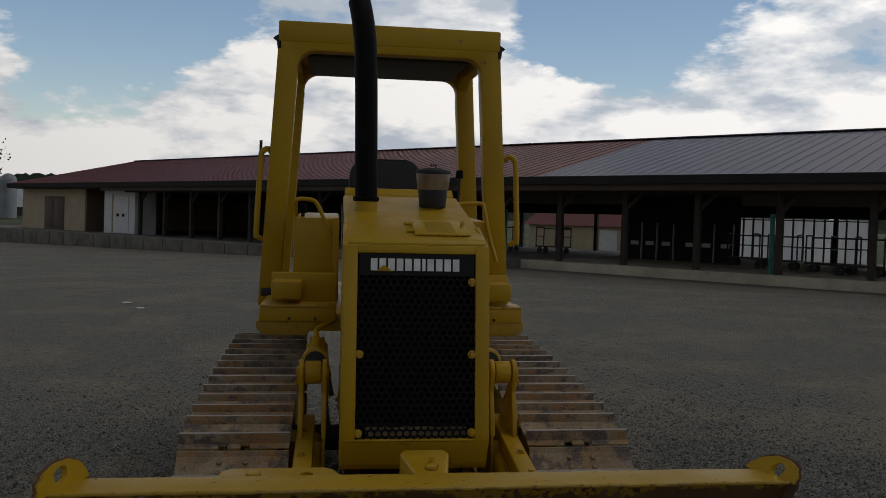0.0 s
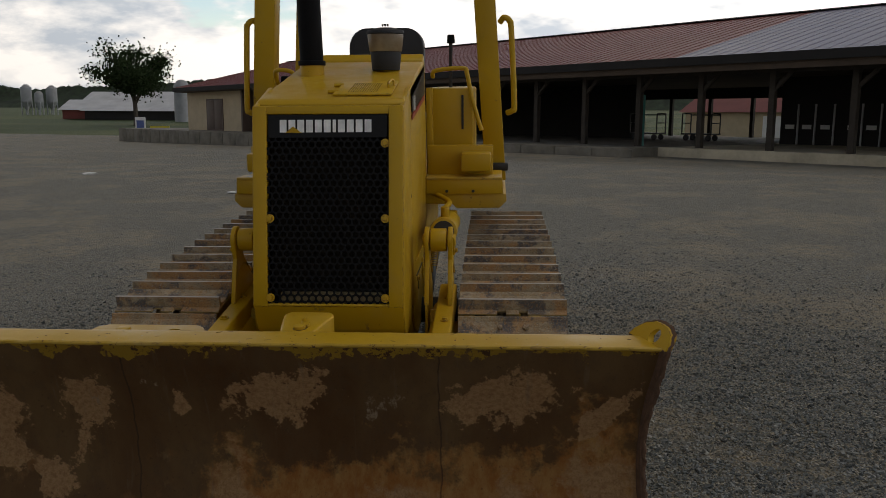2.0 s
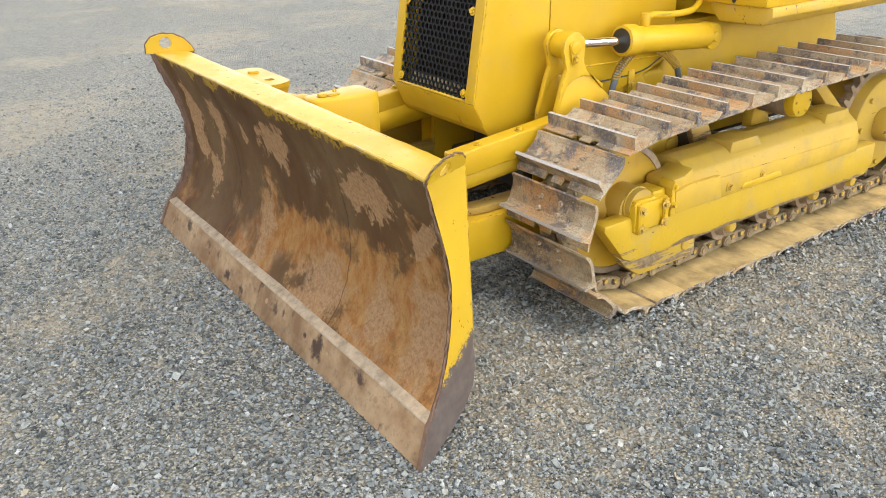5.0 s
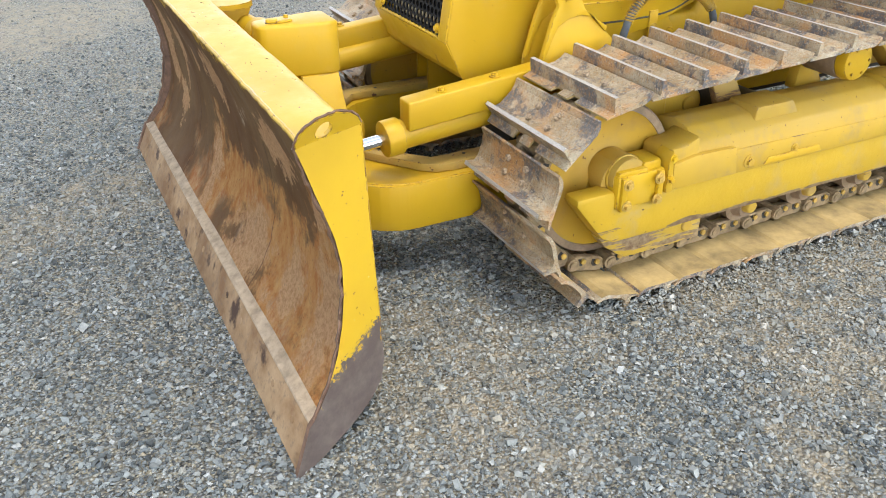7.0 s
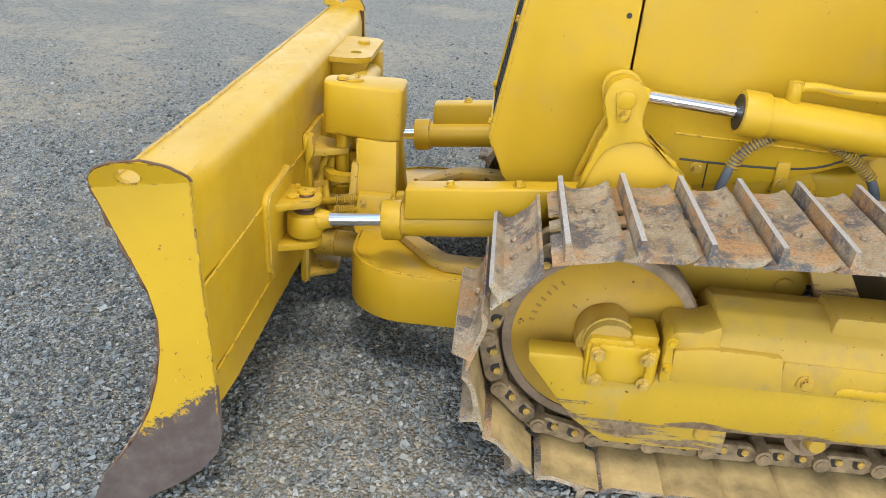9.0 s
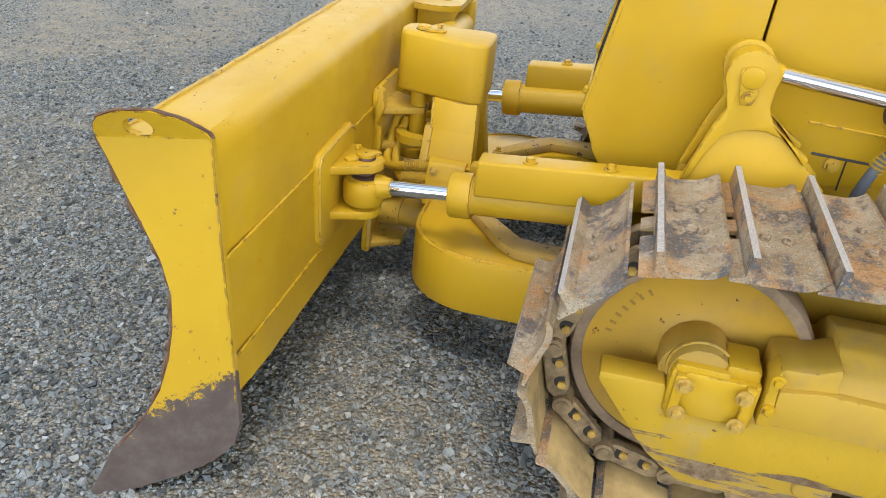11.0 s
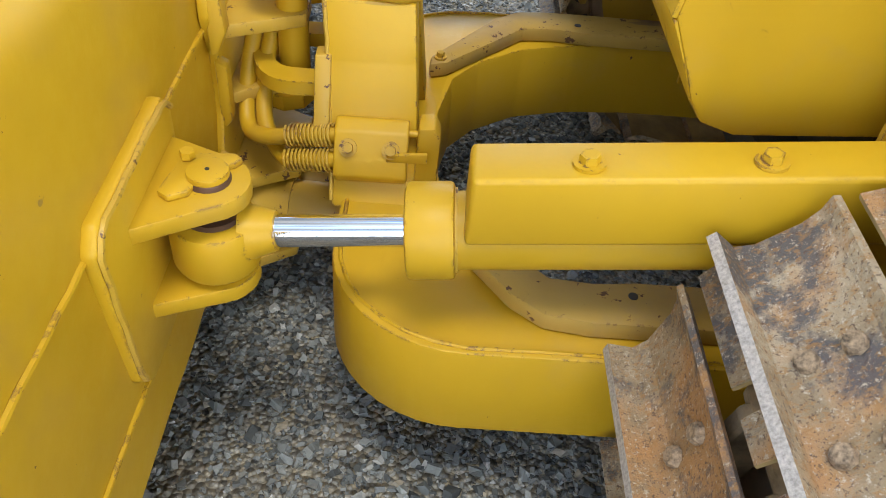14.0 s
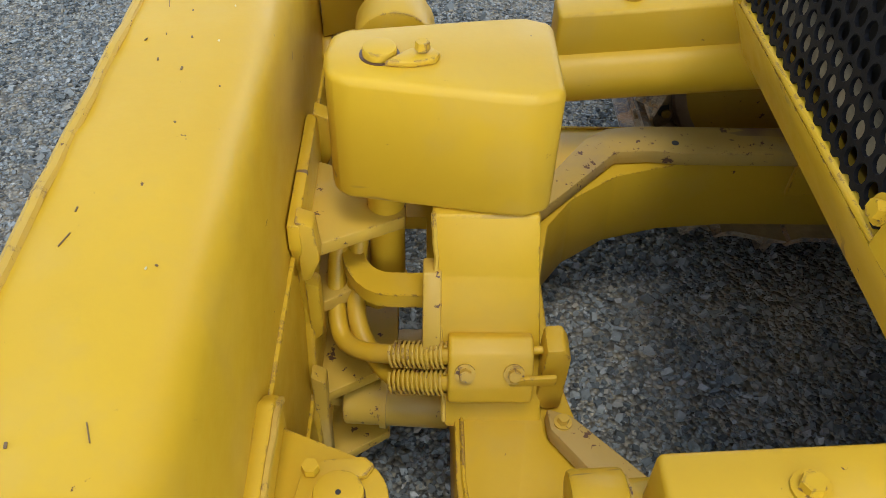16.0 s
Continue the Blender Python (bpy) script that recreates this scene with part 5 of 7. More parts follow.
    part("drum_foot", box(min(X(0.10), X(0.176)), max(X(0.10), X(0.176)), 3.744, 3.856, 0.440, 0.462, 0.004), YELLOW, brk)
    part("bracket_shoulder", box(min(X(0.07), X(0.168)), max(X(0.07), X(0.168)), 3.845, 3.918, 0.435, 0.478, 0.010), YELLOW, brk)
    # side rail of the roller frame
    rail = prism([(3.595, 0.398), (3.595, 0.375), (3.705, 0.235), (3.75, 0.212), (5.34, 0.212), (5.40, 0.26), (5.40, 0.365), (3.745, 0.365), (3.735, 0.400)], "x", min(X(0.10), X(0.172)), max(X(0.10), X(0.172)), 0.008)
    part("side_rail", rail, RAIL_PAINT, track, "yellow roller guard with chipped lower edge")
    low = prism([(3.70, 0.235), (3.735, 0.190), (3.82, 0.128), (4.145, 0.128), (4.145, 0.225)], "x", min(X(0.11), X(0.152)), max(X(0.11), X(0.152)), 0.006)
    part("front_guard", low, CHIPPED, track, "yellow guard scraped brown along its foot")
    # rounded cover over the recoil spring
    cov = [(xc + o * w, z) for w, z in ((0.162, 0.360), (0.160, 0.440), (0.138, 0.500), (0.088, 0.538), (0.02, 0.550), (-0.045, 0.538), (-0.095, 0.49), (-0.11, 0.36))]
    cv = part("spring_cover", prism(cov, "y", 4.055, 5.22, 0.008), YELLOW_DUSTY, track, "dusty yellow rounded spring cover")
    part("cover_neck", prism([(3.935, 0.36), (3.935, 0.492), (3.955, 0.502), (4.01, 0.506), (4.06, 0.530), (4.075, 0.36)], "x", min(X(0.045), X(0.176)), max(X(0.045), X(0.176)), 0.010), YELLOW_DUSTY, cv)
    part("cover_flange", prism([(3.928, 0.36), (3.928, 0.475), (3.945, 0.505), (3.958, 0.36)], "x", min(X(0.12), X(0.190)), max(X(0.12), X(0.190)), 0.004), YELLOW, cv)
    for y, z in ((3.942, 0.480), (3.942, 0.405)):
        part("bolt", hexbolt((X(0.190), y, z), (o, 0, 0), 0.010), YELLOW, cv)
    def sheet(pts, w0, w1, mat):
        return part("cover_sheet", prism(pts, "x", min(X(w0), X(w1)), max(X(w0), X(w1)), 0.004), mat, cv)
    sheet([(3.952, 0.366), (3.952, 0.455), (4.04, 0.470), (4.215, 0.466), (4.235, 0.366)], 0.160, 0.190, YELLOW_DUSTY)
    low = sheet([(4.225, 0.370), (4.225, 0.452), (5.16, 0.440), (5.19, 0.370)], 0.150, 0.183, YELLOW_DUSTY)
    sheet([(4.36, 0.372), (4.38, 0.395), (4.62, 0.398), (4.64, 0.372)], 0.182, 0.188, YELLOW)
    part("bolt", hexbolt((X(0.183), 4.288, 0.398), (o, 0, 0), 0.015, 0.012), YELLOW_WORN, low)
    part("bolt", hexbolt((X(0.183), 4.50, 0.410), (o, 0, 0), 0.010, 0.008), YELLOW_WORN, low)
    for y in (4.44, 5.10):
        part("stop_block", prism([(y - 0.11, 0.48), (y - 0.10, 0.565), (y + 0.07, 0.565), (y + 0.13, 0.48)], "x", min(X(0.0), X(0.135)), max(X(0.0), X(0.135)), 0.010), YELLOW_DUSTY, cv)
    # bottom rollers
    for i in range(5):
        y = 4.08 + 0.30 * i
        r = cyl((X(-0.10), y, 0.178), (X(0.10), y, 0.178), 0.066, seg=22)
        cyl((X(0.10), y, 0.178), (X(0.135), y, 0.178), 0.045, 0.035, 18, r)
        rl = part("bottom_roller", r, BARE, track)
        part("roller_cap", cyl((X(0.13), y, 0.19), (X(0.160), y, 0.19), 0.030, 0.022, 14, bev=0.004), YELLOW_DUSTY, rl)
    # carrier roller on its post
    yc, zc = CARRIER[0], 0.655
    r = cyl((X(-0.07), yc, zc), (X(0.085), yc, zc), 0.075, seg=28, bev=0.006)
    cr = part("carrier_roller", r, BARE, track, "worn steel carrier roller with yellow cap")
    part("roller_cap", cyl((X(0.085), yc, zc), (X(0.128), yc, zc), 0.074, 0.068, 28, bev=0.006), YELLOW, cr)
    for a in range(0, 360, 60):
        part("bolt", hexbolt((X(0.127), yc + 0.05 * math.cos(radians(a)), zc + 0.05 * math.sin(radians(a))), (o, 0, 0), 0.006, 0.005, False), YELLOW_DUSTY, cr)
    part("roller_post", prism([(yc - 0.05, 0.50), (yc + 0.10, 0.50), (yc + 0.02, 0.64), (yc - 0.03, 0.64)], "x", min(X(-0.13), X(-0.08)), max(X(-0.13), X(-0.08)), 0.006), YELLOW_DUSTY, track)
    # leaning braces behind the carrier roller and the cover
    part("brace", prism([(4.98, 0.72), (5.06, 0.72), (5.33, 0.50), (5.23, 0.50)], "x", min(X(-0.06), X(0.03)), max(X(-0.06), X(0.03)), 0.006), YELLOW_DUSTY, track)
    part("roller_stay", prism([(4.31, 0.635), (4.415, 0.635), (4.515, 0.47), (4.385, 0.47)], "x", min(X(-0.11), X(-0.075)), max(X(-0.11), X(-0.075)), 0.006), RUSTY_PAINT, track, "rust-stained leaning stay")
    # rear end of the push frame's arm with its pin boss
    arm = [(4.00, 0.42), (4.00, 0.596), (4.18, 0.596), (4.30, 0.560)] + arc(4.315, 0.488, 0.060, 60, -80, 8)
    xa = sorted((X(-0.225), X(-0.165)))
    am = part("push_arm_end", prism(arm, "x", xa[0], xa[1], 0.006), YELLOW_DUSTY, track, "dusty yellow push arm end with pin boss")
    xb = sorted((X(-0.17), X(-0.155)))
    part("pin_boss", cyl((xb[0], 4.312, 0.490), (xb[1], 4.312, 0.490), 0.028, seg=20, bev=0.003), YELLOW_DUSTY, am)
    part("weld_seam", box(xb[0], xb[0] + 0.006, 4.196, 4.206, 0.43, 0.585, 0.002), YELLOW_WORN, am)
    # sprocket with teeth, and final drive
    ys, zs = SPROCKET
    teeth = []
    for k in range(25):
        a0 = 2 * math.pi * k / 25
        for da, q in ((0.0, 0.265), (0.07, 0.270), (0.10, 0.312), (0.15, 0.312), (0.18, 0.270)):
            teeth.append((ys + q * math.cos(a0 + da), zs + q * math.sin(a0 + da)))
    sp = part("sprocket", prism(teeth, "x", min(X(-0.02), X(0.02)), max(X(-0.02), X(0.02))), BARE, track, "worn toothed drive sprocket")
    part("final_drive", cyl((X(-0.15), ys, zs), (X(0.075), ys, zs), 0.245, 0.235, 40, bev=0.015), YELLOW_DUSTY, sp)
    part("drive_hub", cyl((X(0.07), ys, zs), (X(0.145), ys, zs), 0.085, 0.078, 28, bev=0.01), YELLOW_DUSTY, sp)
    for a in range(20, 380, 45):
        part("bolt", hexbolt((X(0.145), ys + 0.052 * math.cos(radians(a)), zs + 0.052 * math.sin(radians(a))), (o, 0, 0), 0.010, 0.008, False), YELLOW_WORN, sp)
    for a in range(0, 360, 45):
        part("bolt", hexbolt((X(0.076), ys + 0.195 * math.cos(radians(a)), zs + 0.195 * math.sin(radians(a))), (o, 0, 0), 0.013, 0.010, False), YELLOW_DUSTY, sp)
    return track


make_track(1.415, 1)
make_track(mx(1.415), -1)


# hull, nose and hood -------------------------------------------------------
def raised(*a, **k):
    return part(*a, at=Matrix.Translation((0, 0, 0.012)), **k)


def grille_y(z):
    return 3.446 + 0.165 * (z - 0.778)


def make_nose():
    hw, zt = 0.303, 1.535
    zb = 0.600
    # side sheets
    for sd in (1, -1):
        x0 = CX + sd * hw
        out = [(grille_y(0.755), 0.755), (3.470, 0.692), (3.489, 0.644), (3.508, 0.616), (3.556, zb), (3.816, 0.618), (3.822, 1.00), (3.834, 1.605), (grille_y(zt) + 0.02, zt), (grille_y(zt), zt - 0.02)]
        if sd > 0:
            nose = raised("nose", prism(out, "x", x0 - 0.02, x0, 0.004), YELLOW, dozer, "tall yellow radiator nose with black perforated grille")
        else:
            raised("side_sheet", prism(out, "x", x0, x0 + 0.02, 0.004), YELLOW, nose)

    def slab(x0, x1, za, zb_, off0=0.0, off1=0.025, bev=0.004):
        return prism([(grille_y(za) - off0, za), (grille_y(zb_) - off0, zb_), (grille_y(zb_) + off1, zb_), (grille_y(za) + off1, za)], "x", x0, x1, bev)
    for name, a in (("frame_bar", (CX - hw + 0.003, CX - 0.243, 0.752, zt)), ("frame_bar", (CX + 0.243, CX + hw - 0.003, 0.752, zt)), ("frame_bar", (CX - 0.245, CX + 0.245, 1.502, zt)), ("frame_bar", (CX - 0.245, CX + 0.245, 0.752, 0.762))):
        raised(name, slab(*a, 0.006 if a[1] - a[0] < 0.1 else 0.004), YELLOW, nose)
    # lower lip folds back under the grille
    raised("lower_lip", prism([(grille_y(0.755) - 0.004, 0.752), (3.468, 0.692), (3.487, 0.644), (3.506, 0.618), (3.60, 0.604), (3.60, 0.622), (3.52, 0.640), (3.49, 0.70), (grille_y(0.755) + 0.03, 0.745)], "x", CX - hw + 0.004, CX + hw - 0.004, 0.003), YELLOW, nose)
    # decal band with plain letter bars and a small yellow peak
    band = raised("decal_band", slab(CX - 0.236, CX + 0.236, 1.412, 1.500, 0.001, 0.015, 0), LABEL_BLACK, nose, "black name band with white letter bars")
    xs = CX - 0.190
    for k in range(11):
        w = 0.013 if k == 6 else 0.027
        b = prism([(grille_y(1.432) - 0.003, 1.432), (grille_y(1.481) - 0.003, 1.481), (grille_y(1.481), 1.481), (grille_y(1.432), 1.432)], "x", xs, xs + w)
        raised("letter_bar", b, LABEL_WHITE, band)
        xs += w + 0.0082
    b = prism([(CX - 0.168, 1.430), (CX - 0.103, 1.430), (CX - 0.136, 1.456)], "y", grille_y(1.44) - 0.0065, grille_y(1.44) - 0.0035)
    raised("yellow_peak", b, YELLOW, band)
    # perforated grille: hexagonal cells with round openings
    g = bmesh.new()
    pitch = 0.0290
    x0, x1, z0, z1 = CX - 0.252, CX + 0.252, 0.757, 1.412
    row = 0
    z = z0
    R = pitch / math.sqrt(3)
    while z < z1 + R:
        x = x0 + (pitch / 2 if row % 2 else 0)
        while x < x1 + pitch / 2:
            o, h = [], []
            for k in range(12):
                a = radians(30 * k)
                rim = R if k % 2 else R * math.cos(radians(30))
                px = min(max(x + rim * math.cos(a), x0), x1)
                pz = min(max(z + rim * math.sin(a), z0), z1)
                qx = min(max(x + 0.0114 * math.cos(a), x0), x1)
                qz = min(max(z + 0.0114 * math.sin(a), z0), z1)
                o.append(g.verts.new((px, grille_y(pz), pz)))
                h.append((g.verts.new((qx, grille_y(qz), qz)), g.verts.new((qx, grille_y(qz) + 0.005, qz))))
            for k in range(12):
                j = (k + 1) % 12
                g.faces.new((o[k], o[j], h[j][0], h[k][0]))
                g.faces.new((h[k][0], h[j][0], h[j][1], h[k][1]))
            x += pitch
        z += 1.5 * R
        row += 1
    bmesh.ops.dissolve_degenerate(g, dist=0.0003, edges=g.edges)
    raised("grille", g, GRILLE_BLACK, nose, "black perforated radiator grille")
    raised("radiator_core", slab(CX - 0.25, CX + 0.25, 0.73, 1.45, -0.085, 0.10, 0), RADIATOR, nose)
    # tan strip painted as light showing through the lowest grille holes
    raised("trapped_dirt", slab(CX - 0.20, CX + 0.215, 0.764, 0.800, -0.028, 0.05, 0.006), GRILLE_LIGHT, nose)
    for x in (CX - 0.231, CX + 0.229):
        for z in (0.786, 1.097, 1.389):
            if z > 1.3 and x < CX:
                continue
            raised("grille_bolt", hexbolt((x, grille_y(z) - 0.002, z), (0, -1, 0.19), 0.0115, 0.010), YELLOW, nose)
    return nose


nose = make_nose()


def make_hood():
    hw = 0.303
    top = [(3.612, 1.535), (3.640, 1.560), (4.55, 1.722), (4.60, 1.700), (4.60, 1.66), (3.66, 1.50)]
    hood = raised("hood", prism(top, "x", CX - hw + 0.004, CX + hw - 0.004, 0.012, seg=3), YELLOW, dozer, "sloping yellow engine hood with perforated hatch")
    for sd in (1, -1):
        x0 = CX + sd * (hw - 0.004)
        panel = [(3.824, 0.63), (3.830, 1.05), (3.842, 1.595), (4.58, 1.705), (4.58, 0.80), (4.30, 0.70)]
        p = raised("engine_panel", prism(panel, "x", min(x0, x0 - sd * 0.02), max(x0, x0 - sd * 0.02), 0.003), YELLOW, dozer, "smooth yellow engine side panel")
        dec = [(3.86, 1.495), (3.86, 1.56), (4.50, 1.675), (4.50, 1.56)]
        b = raised("side_decal", prism(dec, "x", min(x0 + sd * 0.0045, x0 + sd * 0.008), max(x0 + sd * 0.0045, x0 + sd * 0.008)), LABEL_BLACK, p, "black side decal with red stripe")
        raised("red_stripe", prism([(3.86, 1.463), (3.86, 1.486), (4.50, 1.556), (4.50, 1.535)], "x", min(x0 + sd * 0.0045, x0 + sd * 0.008), max(x0 + sd * 0.0045, x0 + sd * 0.008)), LABEL_RED, b)
        for y in (3.62, 3.665):
            raised("white_bar", prism([(y + 0.30, 1.50), (y + 0.30, 1.56), (y + 0.325, 1.565), (y + 0.325, 1.503)], "x", min(x0 + sd * 0.008, x0 + sd * 0.0095), max(x0 + sd * 0.008, x0 + sd * 0.0095)), LABEL_WHITE, b)
        seam = [(x0 + sd * 0.0008, y, z - 0.012) for y, z in ((4.01, 0.757), (4.11, 0.754), (4.22, 0.753), (4.34, 0.757), (4.42, 0.771), (4.48, 0.796), (4.56, 0.83))]
        raised("panel_seam", tube(seam, 0.0035, 6), DARK, p)
        raised("fold_line", tube([(x0 + sd * 0.0005, 3.98, 0.822), (x0 + sd * 0.0005, 4.55, 0.80)], 0.003, 6, smooth=False), YELLOW, p)
        st = raised("strap", box(min(x0, x0 + sd * 0.008), max(x0, x0 + sd * 0.008), 4.295, 4.335, 0.66, 0.765, 0.003), YELLOW, p)
        raised("bolt", hexbolt((x0 + sd * 0.008, 4.315, 0.700), (sd, 0, 0), 0.012), YELLOW_WORN, st)
        raised("bolt", hexbolt((x0, 4.065, 0.722), (sd, 0, 0), 0.013), YELLOW_WORN, p)
        raised("panel_joint", tube([(x0 + sd * 0.0006, 4.095, 0.74), (x0 + sd * 0.0006, 4.095, 0.66)], 0.0025, 6, smooth=False), DARK, p)
        raised("hole", cyl((CX + sd * (hw - 0.002), 3.795, 1.145), (CX + sd * (hw + 0.0012), 3.795, 1.145), 0.008, seg=14), DARK, p)

    def zt(y):
        return 1.563 + 0.178 * (y - 3.66)
    # hatch with perforations, hinges and latch
    hatch = prism([(3.68, zt(3.68) + 0.004), (3.95, zt(3.95) + 0.004), (3.95, zt(3.95) + 0.012), (3.68, zt(3.68) + 0.012)], "x", CX + 0.0, CX + 0.24, 0.003)
    ht = raised("hatch", hatch, YELLOW, hood)
    grid = bmesh.new()
    for i in range(13):
        for j in range(16):
            y = 3.715 + 0.0125 * j
            cyl((CX + 0.06 + 0.0095 * i, y, zt(y) + 0.0115), (CX + 0.06 + 0.0095 * i, y, zt(y) + 0.0126), 0.0028, seg=6, bm=grid)
    raised("perforation", grid, DARK, ht)
    for y in (3.74, 3.88):
        raised("hinge", cyl((CX - 0.03, y, zt(y) + 0.010), (CX + 0.012, y + 0.008, zt(y) + 0.010), 0.008, seg=12), YELLOW, ht)
    raised("latch", tube([(CX + 0.215, 3.80, zt(3.80) + 0.010), (CX + 0.215, 3.80, zt(3.80) + 0.034), (CX + 0.228, 3.85, zt(3.85) + 0.036), (CX + 0.232, 3.85, zt(3.85) + 0.010)], 0.005, 8), YELLOW, ht)
    # exhaust stack
    ex, ey = 0.488, 4.20
    st = raised("exhaust_pipe", tube([(ex, ey, 1.70), (ex - 0.010, ey, 2.20), (ex - 0.018, ey, 2.42), (ex - 0.024, ey + 0.005, 2.49), (ex - 0.036, ey + 0.03, 2.58), (ex - 0.050, ey + 0.07, 2.655)], 0.054, 24), BLACK, hood, "tall black exhaust stack with bent tip")
    raised("stack_base", cyl((ex, ey, 1.60), (ex, ey, 1.705), 0.058, 0.055, 28), YELLOW, st)
    raised("stack_clamp", cyl((ex, ey, 1.70), (ex, ey, 1.722), 0.063, seg=28, bev=0.003), BLACK, st)
    # air precleaner bowl
    ax, ay = 0.822, 4.30
    ac = raised("air_precleaner", cyl((ax, ay, 1.676), (ax, ay, 1.765), 0.066, 0.074, 28, bev=0.005), RUBBER, hood, "air precleaner with dusty amber bowl and black cap")
    raised("neck", cyl((ax, ay, 1.58), (ax, ay, 1.680), 0.047, 0.040, 24), YELLOW, ac)
    raised("bowl", cyl((ax, ay, 1.763), (ax, ay, 1.842), 0.077, 0.086, 28, bev=0.004), AMBER, ac, "dusty amber bowl")
    cap = cyl((ax, ay, 1.842), (ax, ay, 1.862), 0.091, 0.086, 28, bev=0.006)
    cyl((ax, ay, 1.860), (ax, ay, 1.872), 0.070, 0.040, 24, cap)
    raised("cap", cap, RUBBER, ac)
    for dx in (-0.012, 0.0, 0.012):
        raised("nut", cyl((ax + dx, ay - 0.005, 1.878), (ax + dx, ay - 0.005, 1.890), 0.005, seg=6), DARK, ac)
    return hood


make_hood()


def make_hull():
    b = prism([(4.00, 0.36), (3.96, 0.60), (4.00, 0.74), (4.55, 0.74), (4.60, 0.95), (5.9, 0.95), (6.0, 0.60), (5.8, 0.36)], "x", CX - 0.27, CX + 0.27, 0.02)
    hull = part("hull", b, YELLOW, dozer, "yellow main hull between the tracks")
    # sump, fan shroud and a belly block, added dark for shade behind the nose
    part("sump", prism([(3.80, 0.40), (3.80, 0.56), (3.88, 0.70), (4.02, 0.70), (4.02, 0.40)], "x", CX - 0.20, CX + 0.20, 0.02), DARK, hull, "engine sump, added dark as the shade behind the nose")
    part("belly_guard", box(CX - 0.27, CX + 0.27, 3.72, 4.02, 0.33, 0.42, 0.02), DARK, hull, "added dark block standing in for deep shade under the nose")
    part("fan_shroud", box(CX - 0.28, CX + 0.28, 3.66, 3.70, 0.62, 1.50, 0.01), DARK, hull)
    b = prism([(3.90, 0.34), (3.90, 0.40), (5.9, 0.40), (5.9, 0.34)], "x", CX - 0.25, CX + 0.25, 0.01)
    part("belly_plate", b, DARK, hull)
    for sd in (1, -1):
        x0 = CX + sd * 0.27
        part("access_cover", prism(arc(4.25, 0.62, 0.20, 0, 360, 30)[:-1], "x", min(x0, x0 + sd * 0.012), max(x0, x0 + sd * 0.012), 0.003), YELLOW, hull)
        for a in range(20, 180, 40):
            part("bolt", hexbolt((x0 + sd * 0.012, 4.25 + 0.18 * math.cos(radians(a)), 0.62 + 0.18 * math.sin(radians(a))), (sd, 0, 0), 0.011), YELLOW, hull)
    # pivot shaft beam between the track frames
    part("cross_beam", cyl((CX - 0.62, 4.62, 0.42), (CX + 0.62, 4.62, 0.42), 0.07, seg=24), DARK, hull)


make_hull()


